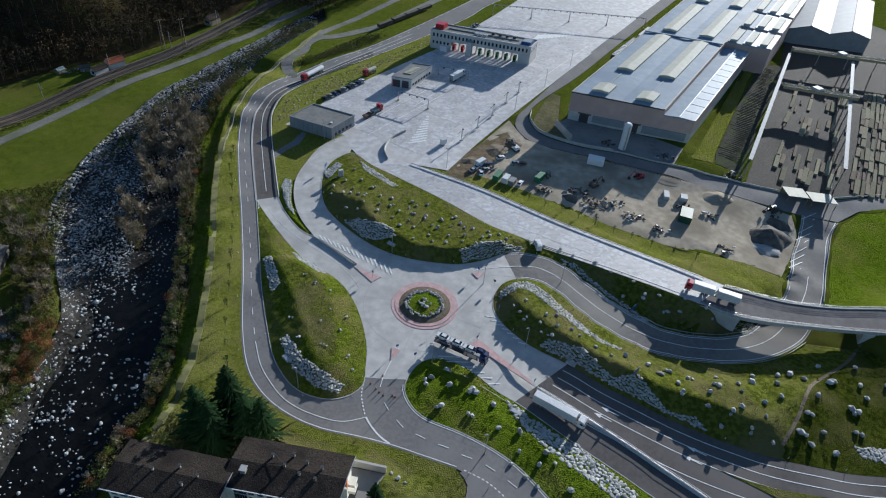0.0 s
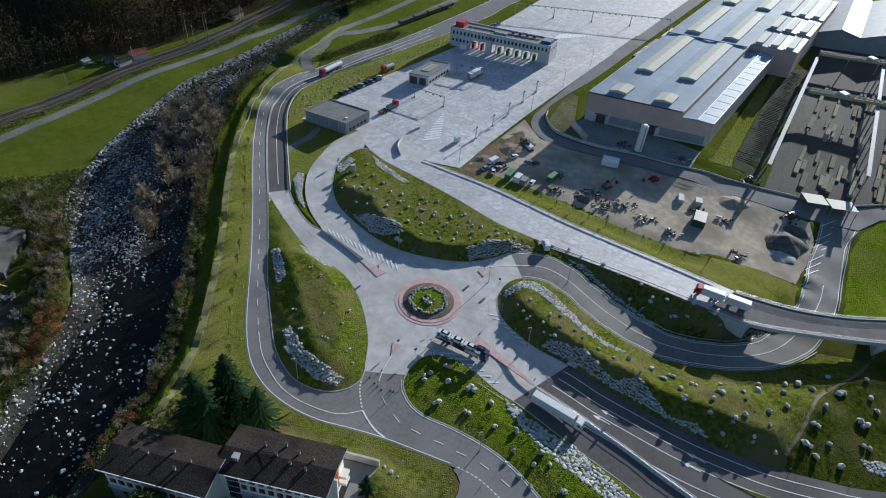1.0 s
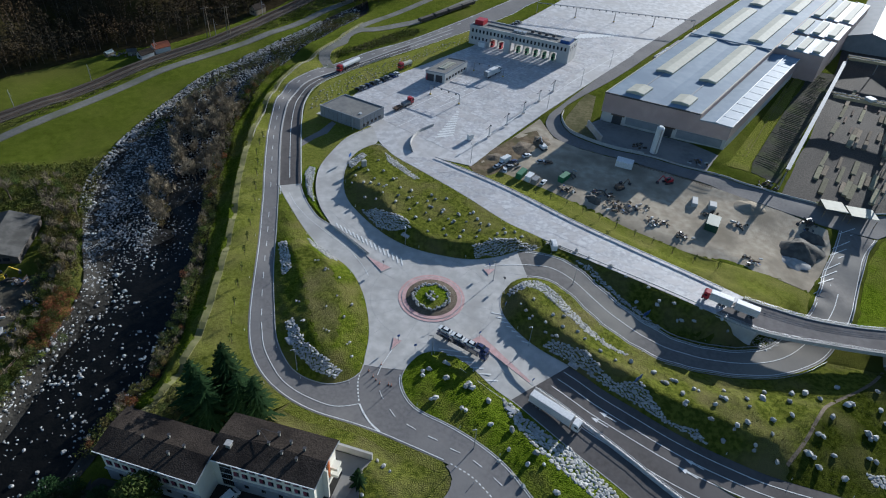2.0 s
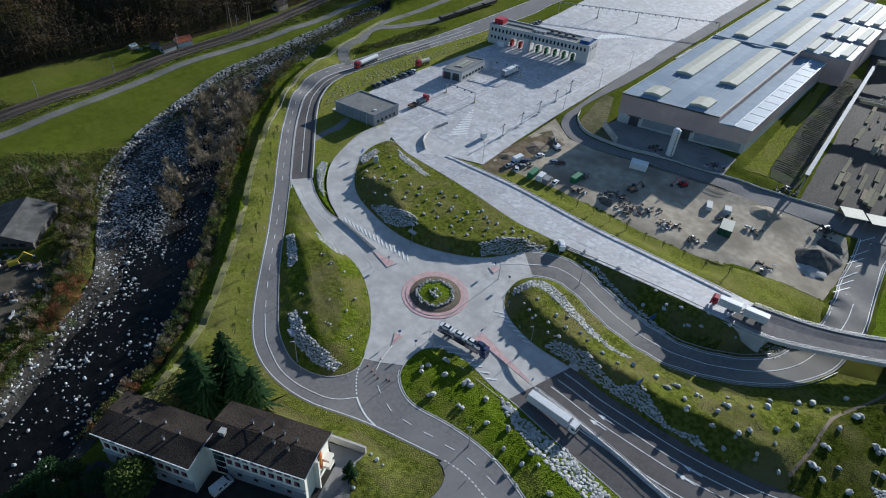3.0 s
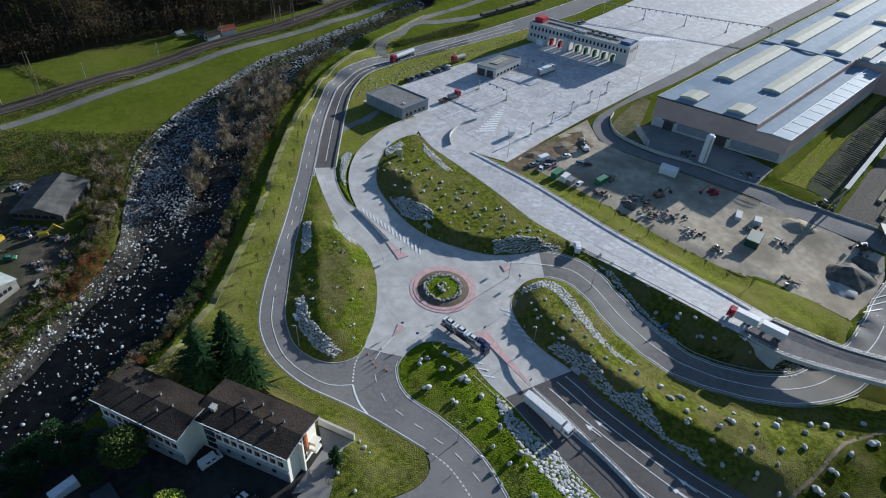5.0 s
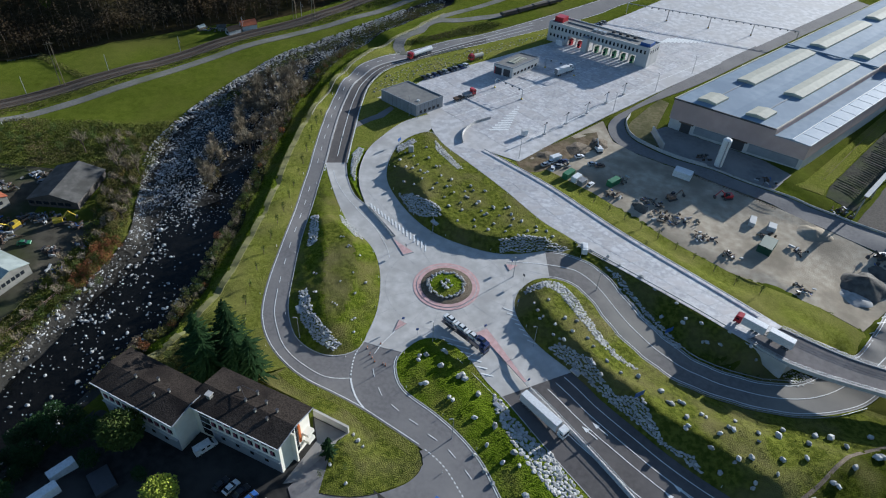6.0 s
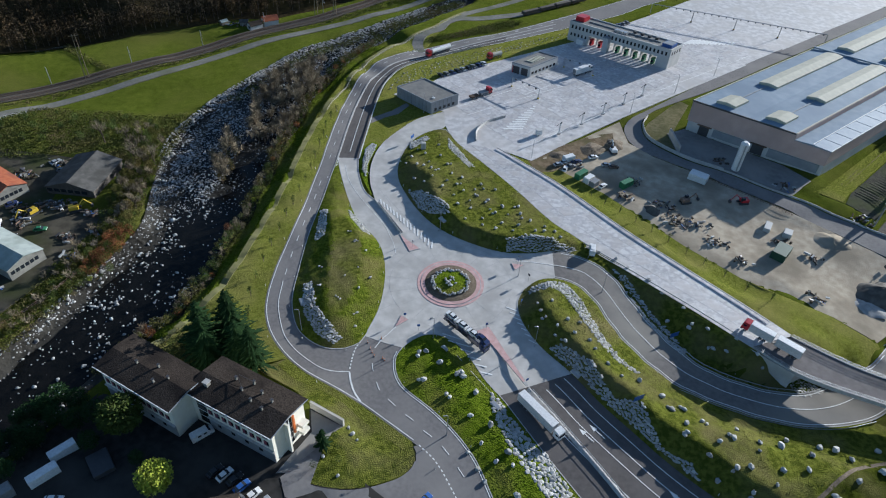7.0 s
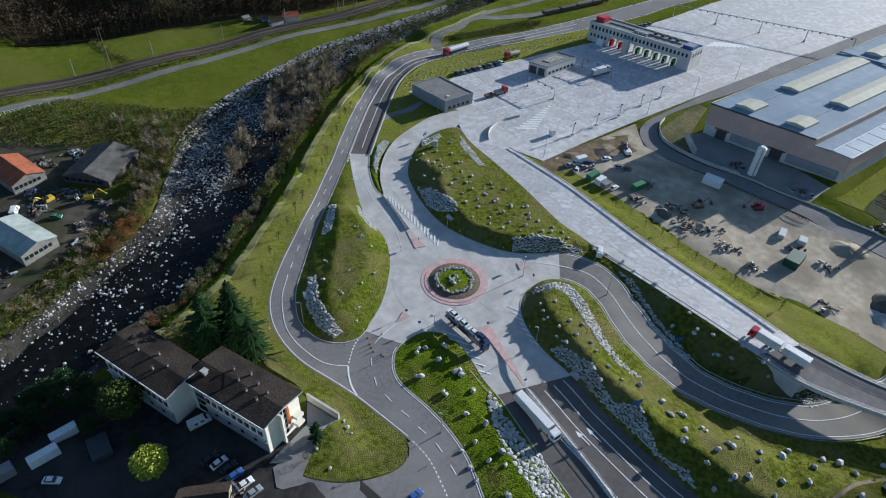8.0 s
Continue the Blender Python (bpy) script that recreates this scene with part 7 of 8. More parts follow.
TARP = plain("grey_white_tarpaulin", (0.56, 0.55, 0.55), 0.55)
lorry(34.6, -45.6, -1.15, -40.5, "white articulated lorry with a plain box trailer", WHITEP, [(-8.2, 5.4, 1.15, 4.0, TARP, "trailer_box")], (6.9, 3.2, -4.2, -5.5, -6.8))
lorry(102.5, -2.2, 1.22, 148, "red lorry with two white roofed grey boxes", REDP, [(-.4, 7.0, 1.1, 4.0, TARP, "load_box"), (-9.2, -1.4, 1.1, 4.0, TARP, "trailer_box")], (7.9, 3.0, 1.7, -3.0, -6.8, -8.0), length=18.7)
lorry(-40.5, 172.5, .2, 232, "white road tanker with a red cab", REDP, [(-8.2, 5.2, 1.2, 3.6, WHITEP, "tank")], (6.9, 3.2, -4.2, -5.5, -6.8))
lorry(-10.3, 176.4, .12, 225, "parked tank lorry with a dark red cab", REDP, [(-4.2, 2.2, 1.2, 3.3, RIDGEL, "tank")], (3.6, -1.6, -3.0), length=9.5)
lorry(36.8, 172.0, .12, 47, "parked white box lorry beneath a gantry", WHITEP, [(-6.2, 3.6, 1.1, 3.9, WHITEP, "load_box")], (5.2, 1.5, -3.4, -4.8), length=12.5)
lorry(-11.0, 131.9, .12, 48, "red flatbed lorry with dark scrap on its trailer", REDP, [(-.6, 4.0, 1.1, 2.2, GREYP, "load_bed"), (-6.4, -1.6, 1.0, 1.6, RUST, "trailer_bed")], (5.0, 1.0, -3.0, -5.2), length=12.8)


def car_carrier():
    ob = thing("car_carrier", "dark blue car carrier lorry loaded with cars", "lorry", pose(9.2, -21.2, .14, 0, 0, -35.5), "lorries")
    cab_unit(ob, DARKBLUE, 9.0)
    part("lower_deck", Build().box((-1.4, 0, .85), (15.5, 2.3, .25)), DARK, ob)
    for sy in (-1.2, 1.2):
        part("upper_rail", Build().box((-.9, sy, 2.75), (15.8, .12, .2)), DARKBLUE, ob)
        for xx in (-8.4, -4.6, -1.0, 2.6, 6.0):
            part("deck_post", Build().box((xx, sy, 1.8), (.14, .12, 2.0)), DARKBLUE, ob)
    part("upper_deck", Build().box((-.9, 0, 2.72), (15.6, 1.9, .08)), STEEL, ob)
    for wx in (7.8, 4.0, -4.6, -5.9):
        for sy in (-1.05, 1.05):
            wheel(ob, wx, sy, .48, .3)
    for xx, paint, lab in ((-6.6, WHITEP, "white carried car"), (-1.9, WHITEP, "white carried car"), (2.8, WHITEP, "white carried car")):
        car(xx, 0, 180, paint, lab, 2.78, parent=ob)
    car(6.9, 0, 0, DARKBLUE, "dark blue carried car above the cab", 3.6, parent=ob)
    for xx, paint in ((-5.6, GREYP), (-.6, BLACKP)):
        car(xx, 0, 0, paint, "dark carried car on the lower deck", .98, parent=ob)


car_carrier()
paints = (BLACKP, GREYP, DARKBLUE, BLACKP, SILVER, BLACKP, GREYP, DARKBLUE, WHITEP)
for k in range(9):
    car(-34.0 + 2.4 * k, 147.2 + 2.45 * k, 132, paints[k], "dark car parked in a row on the plaza", .15, "cars parked on the plaza")
for k in range(8):
    car(45 + 2.2 * k, 228.5 + 2.9 * k, 128, paints[(k * 4) % 9], "dark car parked behind the gate building", .15, "cars parked on the plaza")
for x, y, a, c, lab in ((-42.9, -82.3, 62, BLACKP, "black van parked beside the house"), (-40.2, -82.6, 62, WHITEP, "white car parked beside the house"), (-37.3, -83.2, 60, BLACKP, "dark car parked beside the house"),
                        (-34.8, -84.6, 60, BLUEP, "teal blue car parked beside the barn"), (-31.4, -86.0, 58, WHITEP, "white estate car parked by the barn"), (-28.4, -87.4, 58, SILVER, "silver car parked by the barn"),
                        (8.8, -76.6, 60, BLUEP, "bright blue car on the side lane"), (-76.2, -97.4, 15, WHITEP, "white pickup parked in the dark yard")):
    car(x, y, a, c, lab)
for x, y, a, c in ((33.0, 84.4, 40, WHITEP), (36.0, 82.0, 30, GREYP), (38.2, 86.2, 45, DARKBLUE), (45.0, 92.1, 30, WHITEP), (50.7, 87.7, 20, SILVER), (53.9, 87.2, 20, RUST), (49.6, 72.4, 55, WHITEP), (30.6, 81.6, 35, SILVER), (33.6, 79.2, 80, WHITEP)):
    car(x, y, a, c, "car parked in the dirt yard", None, "cars in the dirt yard")

for x, y, a, c in ((-143.5, -11.0, 20, GREENP), (-165.0, 27.2, 70, SILVER), (-158.5, 22.5, 10, GREYP), (-150.5, -17.0, 30, BLACKP), (-162, -1.5, 60, DARKBLUE)):
    car(x, y, a, c, "old car standing in the workshop yard", None, "cars in the workshop yard")


def van(x, y, turn, paint, label):
    ob = thing("van", label, "van", pose(x, y, ground_height(x, y) + .1, 0, 0, turn))
    part("body", Build().extrude_y([(-3.0, .4), (2.8, .4), (2.9, 1.1), (2.0, 1.5), (1.4, 2.5), (-2.9, 2.6)], -1.0, 1.0), paint, ob)
    part("windscreen", Build().extrude_y([(2.05, 1.5), (2.1, 1.5), (1.5, 2.42), (1.42, 2.42)], -.85, .85), GLASS, ob)
    for sx in (-1.0, .5):
        part("side_window", Build().box((sx, 0, 1.9), (.9, 2.04, .6)), GLASS, ob)
    part("roof_rack", Build().box((-.8, 0, 2.66), (2.6, 1.4, .1)), WHITEP, ob)
    for sx in (-1.9, 1.9):
        for sy in (-.9, .9):
            wheel(ob, sx, sy, .36, .24)


van(-50.6, -73.6, 52, WHITEP, "white camper van beside the house entrance")
van(46.4, 28.9, 90, WHITEP, "white van standing beside the sunken road")
van(-158.6, -13.0, 120, WHITEP, "white van in the workshop yard")


def container(x, y, turn, paint, label, s=(6.0, 2.5, 2.6)):
    ob = thing("container", label, "container", pose(x, y, ground_height(x, y) + .05, 0, 0, turn), "containers and huts")
    part("shell", Build().box((0, 0, s[2] / 2), s, 0, .05), paint, ob)
    rb = Build()
    for k in range(int(s[0] / .6)):
        for e in (-1, 1):
            rb.box((-s[0] / 2 + .4 + k * .6, e * (s[1] / 2 + .02), s[2] / 2), (.2, .06, s[2] - .4))
    tagged(part("ribs", rb, paint, ob), kind="stuff")
    part("roof", Build().box((0, 0, s[2] + .04), (s[0] - .2, s[1] - .2, .08)), paint, ob)


container(40.4, 76.4, 55, GREENP, "green steel container in the dirt yard")
container(43.7, 74.6, 55, WHITEP, "white site hut in the dirt yard", (4.5, 2.5, 2.5))
container(46.0, 72.6, 55, GREYP, "grey site hut in the dirt yard", (4.0, 2.5, 2.4))
container(59.0, 75.6, 48, GREENP, "green steel container in the dirt yard")
container(115.5, 47.6, 60, plain("dark_green_paint", (0.012, 0.06, 0.035), 0.5), "large dark green container in the dirt yard", (8.0, 5.0, 3.2))
container(89.0, 88.6, -24, WHITEP, "white tarpaulin shelter with a red edge", (7.5, 4.5, 2.8))
container(113.6, 63.4, 70, WALLC, "grey block stack in the dirt yard", (5.5, 2.4, 1.6))
container(120.4, 60.6, 70, WALLC, "grey block stack in the dirt yard", (4.0, 3.0, 2.0))
container(34.6, 86.8, 40, WHITEP, "white site hut beside parked cars", (5, 2.5, 2.5))
container(-82.4, -85.4, 57, WHITEP, "white site trailer with a red stripe", (6.5, 2.4, 2.6))
container(-82.2, -92.6, 57, WHITEP, "white site trailer with a red stripe", (7.0, 2.4, 2.6))
container(-71.2, -86.5, -40, DARK, "dark panel stack in the yard", (7, 5, 1.4))
container(-89, -100, 57, GREYP, "grey site trailer in the dark yard", (7, 3.0, 2.8))


def digger(x, y, turn, paint, label):
    ob = thing("excavator", label, "excavator", pose(x, y, ground_height(x, y) + .05, 0, 0, turn), "excavators")
    for sy in (-1.1, 1.1):
        part("track", Build().extrude_y([(-1.9, 0), (1.9, 0), (2.2, .4), (1.9, .85), (-1.9, .85), (-2.2, .4)], sy - .3, sy + .3), DARK, ob)
    h = part("house", Build().box((-.4, 0, 1.6), (3.2, 2.5, 1.3), 0, .12), paint, ob)
    part("cab", Build().box((.6, .65, 2.3), (1.5, 1.1, 1.6), 0, .1), GLASS, h)
    part("boom", Build().tube((1.0, -.3, 1.8), (3.6, -.3, 4.2), .25, .2, 6), paint, ob)
    part("stick", Build().tube((3.6, -.3, 4.2), (5.6, -.3, 1.6), .2, .16, 6), paint, ob)
    part("bucket", Build().extrude_y([(5.2, .6), (6.0, .5), (6.1, 1.4), (5.4, 1.7)], -.9, .3), DARK, ob)


digger(53.5, 100.0, 110, WHITEP, "white excavator at the end of the dirt yard")
digger(105.8, 76.8, 200, REDP, "red excavator standing in the dirt yard")
digger(82.6, 70.8, 30, RUST, "rusty excavator beside timber debris")
digger(159.5, 53.0, 200, DARK, "dark excavator beside the earth heap")
digger(-139, 2, 40, YELLOWP, "yellow excavator among workshop sheds")
digger(-152, -4, 250, YELLOWP, "yellow excavator among workshop sheds")


def heap(x, y, r, h, material, label, seed):
    rng = random.Random(seed)
    b, n, rings = Build(), 28, 7
    z0 = ground_height(x, y)
    pts = [(x, y, z0 + h)]
    for k in range(1, rings + 1):
        q = k / rings
        for i in range(n):
            a = i * math.tau / n
            rr = r * q * (1 + .18 * math.sin(2 * a + seed) + .1 * math.sin(5 * a + seed * 2))
            pts.append((x + rr * math.cos(a), y + rr * math.sin(a), z0 - .1 + h * (1 - q) ** .85 + (rng.uniform(-.06, .06) * h if k < rings else 0)))
    fc = [(0, 1 + i, 1 + (i + 1) % n) for i in range(n)]
    for k in range(rings - 1):
        s = 1 + k * n
        fc += [(s + i, s + n + i, s + n + (i + 1) % n, s + (i + 1) % n) for i in range(n)]
    return single("earth_mound", b.add(pts, fc), material, label, "heap", "yard heaps", smooth=True)


EARTH = surf("dark_earth", (0.075, 0.068, 0.060), (0.13, 0.118, 0.10), 0.5, rough=0.95, bump=0.1, bump_scale=3)
SAND = surf("grey_sand", (0.30, 0.29, 0.275), (0.38, 0.37, 0.35), 0.6, rough=0.95)
heap(148.5, 36.5, 9.0, 4.6, EARTH, "tall heap of dark gravel in the dirt yard", 1)
heap(142.0, 29.5, 6.0, 1.4, SAND, "low heap of pale grey sand", 2)
heap(158, 45, 5.0, 2.2, EARTH, "low dark earth heap beside the bays", 3)
heap(69.2, 61.6, 3.4, 2.2, EARTH, "small dark heap among timber debris", 4)
heap(54, 106, 5, 1.8, MULCH, "brown earth heap at the end of the yard", 5)
heap(44, 99, 6, 1.5, MULCH, "brown earth heap at the end of the yard", 6)
heap(30, 90, 4, 1.0, MULCH, "brown earth heap below the plaza wall", 7)
heap(137, 62, 6, 1.8, DIRT, "pale dirt heap beside the works road", 8)

rng = random.Random(77)
CLUTTER = (TIMBER, RUST, GREYP, OLDWALL, DARK, WALLC, TIMBER, RUST, BLUEP, DARKWALL, BARK, DARK)
PLANK = [Build().box((0, 0, .15), (rng.uniform(2, 5), rng.uniform(.3, 1.3), rng.uniform(.2, .7)), 0, .03).mesh("timber_piece", mt) for mt in CLUTTER]


def debris(x, y, r, count, label):
    ob = thing("debris_pile", label, "debris", group="debris piles")
    for _ in range(int(count * .95)):
        a, q = rng.uniform(0, 6.28), r * rng.random() ** .7
        px, py = x + q * math.cos(a), y + q * math.sin(a) * .7
        part("piece", PLANK[rng.randrange(12)], None, ob, m=pose(px, py, z_at(px, py) + rng.uniform(.05, .7), rng.uniform(-14, 14), rng.uniform(-14, 14), rng.uniform(0, 180)) @ Matrix.Diagonal((rng.uniform(.2, .55), rng.uniform(.35, .9), rng.uniform(.6, 1.6), 1)))


for x, y, r, c, lab in ((59, 68, 4, 22, "pile of broken timber and orange scrap"), (73, 65, 6, 40, "ring of scrap timber and metal"), (79.5, 57, 7, 44, "scattered building scrap and pale slabs"), (88.5, 57.5, 4, 18, "scattered building scrap on dirt"),
                        (92.7, 48.5, 5, 26, "pale slabs and beams on the dirt"), (101.5, 39.5, 4, 16, "pale slabs beside the grass strip"), (63, 79.5, 5, 26, "dark scrap beside a green container"), (36, 84, 5, 20, "mixed scrap among parked cars"),
                        (118, 55, 4, 16, "planks leaning by a container"), (128, 49, 4, 14, "pale rubble beside the yard"), (124, 27, 5, 16, "pale timber on the yard edge"), (160, 50, 4, 12, "scrap beside the earth heap"),
                        (100, 104, 4, 18, "pallets stacked before the factory"), (125, 92, 5, 22, "bagged stones along the factory wall"), (152, 78, 5, 30, "scrap heap on the grass beside the runway"),
                        (-133, 2, 3, 26, "workshop scrap and pipes"), (-150, 2, 5, 40, "scrap metal and planks between sheds"), (-126.5, -6, 3, 30, "stacked logs beside the river bank"), (-152, -9, 5, 40, "blue and grey pipe racks"),
                        (-158, -3, 5, 34, "scrap and machines in the workshop yard"), (-127, -20, 3, 22, "scrap beside the workshop gable"), (-133, -12, 4, 26, "pallets and tools in the workshop yard"), (-146, 3, 5, 40, "timber and steel scrap before the old shed"), (-170, 17, 5, 36, "scrap under the bushes"), (-142, -44, 9, 36, "scrap beside the white workshop"), (-163, 26, 8, 30, "scrap on the grass behind the shed"), (-33, -88.5, 4, 26, "colourful clutter piled beside the barn"), (-158, 174, 6, 18, "garden clutter among allotment beds"), (-149, 178, 4, 12, "garden clutter beside a hut")):
    debris(x, y, r, c, lab)


# ---- river stones ----
def river_stones():
    rng = np.random.default_rng(5)
    n = 90000
    y = rng.uniform(-105, 240, n)
    x = rng.uniform(-138, -45, n)
    ins = within_poly(river_poly, x, y)
    x, y = x[ins], y[ins]
    dl = edge_distance(RIV_L, x, y, False)
    dr = edge_distance(RIV_R, x, y, False)
    dw = edge_distance(WATER_MID, x, y, False)
    patch = 0.5 + 0.5 * np.sin(x * .23 + 2 * np.sin(y * .11)) * np.sin(y * .17 + x * .05)
    upper = np.clip((y - 2 - .45 * (x + 113)) / 14, 0, 1)
    shore = (dl < 5.5) & (y < -16)
    fine = .30 + .55 * patch
    keep = np.where(shore, .42, upper * fine * 1.25 + (1 - upper) * (.07 + .62 * np.clip(patch - .34, 0, 1) ** 1.2))
    keep = np.where((y > 38) & (dl < 5), .35, keep)
    keep = np.where(dr < 6, keep * .6, keep) * np.clip(1 - (y - 110) / 160, .4, 1)
    keep = np.where((dr < 20) & (y < 72) & (y > -14), keep * (.16 + .2 * patch), keep)
    ok = rng.random(len(x)) < keep * .55
    x, y, dl, upper, shore = x[ok], y[ok], dl[ok], upper[ok], shore[ok]
    s = rng.gamma(1.3, .17, len(x)) + .18
    s = np.where(upper < .5, s * 1.45, s)
    z = np.maximum(bed_height(x, y), -3.0)
    strewn("river_stones", list(zip(x.tolist(), y.tolist(), z.tolist(), np.clip(s, .2, 2.0).tolist())), "thousands of pale river stones in a dark stream bed", 6, COBBLE, .2)


river_stones()


def revetment():
    """Pale blocks set along the meadow side of the river."""
    rng = random.Random(18)
    line = [p for p in RIV_L if 44 < p[1] < 236]
    spots = []
    for row, off in enumerate((-.4, .9, 2.2, 3.4)):
        run = smooth_line(shifted(line, off), 1.5)
        spots += [(x + rng.uniform(-.4, .4), y + rng.uniform(-.4, .4), rng.uniform(.8, 1.5)) for x, y in run if rng.random() < .9 - .12 * row]
    z = np.maximum(bed_height(np.array([p[0] for p in spots]), np.array([p[1] for p in spots])), -3.0) + .15
    strewn("revetment_stones", [(x, y, float(h), s) for (x, y, s), h in zip(spots, z)], "pale revetment blocks along the meadow bank", 19, STONE, .1)


revetment()


def river_pebbles():
    """Dense fine stones on the upper gravel bars."""
    rng = np.random.default_rng(8)
    n = 120000
    x, y = rng.uniform(-138, -40, n), rng.uniform(-60, 262, n)
    ins = within_poly(river_poly, x, y)
    x, y = x[ins], y[ins]
    dl, dr = edge_distance(RIV_L, x, y, False), edge_distance(RIV_R, x, y, False)
    upper = np.clip((y - 6 - .45 * (x + 113)) / 22, 0, 1)
    lane = np.exp(-((x + 92 + .0 * y) / 7.0) ** 2) * (y < 75)
    patch = .5 + .5 * np.sin(x * .31 + 2 * np.sin(y * .09)) * np.sin(y * .14 + x * .07)
    keep = upper * (.14 + .75 * patch ** 1.5) * (1 - .85 * lane) + (dl < 4) * .2
    keep = np.where((dr < 20) & (y < 72), keep * .12, keep)
    keep = np.where((dl > 20) & (y < 34), keep * .45, keep)
    ok = rng.random(len(x)) < keep * .8
    x, y = x[ok], y[ok]
    m = len(x)
    z = np.maximum(bed_height(x, y), -3.12)
    s = rng.gamma(2.2, .10, m) + .16
    a = rng.uniform(0, 6.28, m)
    c, d = np.cos(a), np.sin(a)
    k = s * rng.uniform(.55, 1, m)
    h = s * rng.uniform(.35, .75, m)
    ring = [(c * s, d * s), (-d * k, c * k), (-c * s, -d * s), (d * k, -c * k)]
    p = [np.stack((x + u, y + w, z + h * rng.uniform(-.1, .35, m)), 1) for u, w in ring]
    p += [np.stack((x + rng.uniform(-.3, .3, m) * s, y + rng.uniform(-.3, .3, m) * s, z + h), 1), np.stack((x, y, z - .1), 1)]
    b = Build()
    b.v = np.stack(p, 1).reshape(-1, 3).tolist()
    b.f = [q for i in range(0, 6 * m, 6) for q in ((i, i + 1, i + 4), (i + 1, i + 2, i + 4), (i + 2, i + 3, i + 4), (i + 3, i, i + 4), (i + 1, i, i + 5), (i + 2, i + 1, i + 5), (i + 3, i + 2, i + 5), (i, i + 3, i + 5))]
    tagged(new("river_pebbles", b.mesh("river_pebbles", COBBLE)), "dense small pale stones on the river bars", "stones", "", "stuff")


river_pebbles()


# ---- plants ----
def leaf_cloud(b, rng, centre, radii, count, size):
    cx, cy, cz = centre
    for _ in range(count):
        while True:
            p = (rng.uniform(-1, 1), rng.uniform(-1, 1), rng.uniform(-1, 1))
            d = p[0] ** 2 + p[1] ** 2 + p[2] ** 2
            if .18 < d < 1:
                break
        x, y, z = cx + p[0] * radii[0], cy + p[1] * radii[1], cz + p[2] * radii[2]
        s = size * rng.uniform(.6, 1.3)
        u = Vector((rng.gauss(0, 1), rng.gauss(0, 1), rng.gauss(0, .6))).normalized() * s
        w = Vector((rng.gauss(0, 1), rng.gauss(0, 1), rng.gauss(0, .6))).normalized() * s
        b.add([(x, y, z), (x + u.x, y + u.y, z + u.z), (x + u.x * .5 + w.x, y + u.y * .5 + w.y, z + u.z * .5 + w.z)], [(0, 1, 2)])


def limbs(b, rng, base, way, length, radius, depth, tips):
    end = base + way * length
    b.tube(base, end, radius, radius * .55, 3 if depth < 2 else 5)
    tips.append(end)
    if depth <= 0:
        return
    for k in range(rng.choice((3, 4))):
        t = rng.uniform(.35, 1)
        d = (way + Vector((rng.uniform(-.8, .8), rng.uniform(-.8, .8), rng.uniform(-.15, .6)))).normalized()
        limbs(b, rng, base + way * length * t, d, length * rng.uniform(.5, .72), radius * .5, depth - 1, tips)


def broadleaf(seed, h, leaf, count, name, label, cat, bare=False, spread=.32):
    """The first of a kind of tree, with trunk, crown and, where bare, twigs."""
    rng = random.Random(seed)
    ob = thing(name, label, cat, pose(0, 0, 0))
    b, tips = Build(), []
    limbs(b, rng, Vector((0, 0, -.3)), Vector((rng.uniform(-.1, .1), rng.uniform(-.1, .1), 1)), h * .42, h * .022, 2, tips)
    part("trunk", b, BARK, ob)
    c = Build()
    if bare:
        for p in tips:
            for _ in range(count):
                d = Vector((rng.gauss(0, .55), rng.gauss(0, .55), rng.uniform(.2, 1))).normalized() * h * rng.uniform(.12, .26)
                q = p + Vector((rng.uniform(-.4, .4), rng.uniform(-.4, .4), rng.uniform(-.8, .2)))
                w = Vector((rng.uniform(-1, 1), rng.uniform(-1, 1), 0)).normalized() * .11
                c.add([q - w, q + w, q + d], [(0, 1, 2)])
    else:
        leaf_cloud(c, rng, (0, 0, h * .62), (h * spread, h * spread, h * .38), count, h * .055)
        for p in tips[::2]:
            leaf_cloud(c, rng, tuple(p), (h * .13, h * .13, h * .11), max(6, count // 50), h * .05)
    part("crown", c, leaf, ob)
    return ob


def conifer(seed, h, label, tiers=17):
    rng = random.Random(seed)
    ob = thing("conifer", label, "conifer", pose(0, 0, 0), "conifers")
    part("trunk", Build().tube((0, 0, -.3), (0, 0, h * .96), h * .02, .03, 7), BARK, ob)
    c = Build()
    for t in range(tiers):
        f = t / (tiers - 1)
        z = h * (.10 + .86 * f)
        r = h * .25 * (1 - f) ** .7 + .25
        for k in range(15):
            a = k * math.tau / 15 + t * .7 + rng.uniform(-.3, .3)
            rr = r * rng.choice((.35, .6, .8, 1.0, 1.1, 1.3)) * rng.uniform(.85, 1.1)
            ca, sa = math.cos(a), math.sin(a)
            tip = Vector((rr * ca, rr * sa, z - rr * rng.uniform(.05, .45)))
            for s in range(4):
                m = Vector((0, 0, z)).lerp(tip, (s + .6) / 4)
                w = (rr * .10 + .22) * (1.15 - s * .2)
                e = m + Vector((ca, sa, -.35)) * rr * .33
                c.add([m + Vector((-sa * w, ca * w, -.06)), m + Vector((sa * w, -ca * w, -.06)), e], [(0, 1, 2)])
                c.add([m + Vector((-sa * w, ca * w, -.5)), m, e + Vector((0, 0, -.4))], [(0, 1, 2)])
    part("crown", c, NEEDLE_DIMLEAF, ob)
    return ob


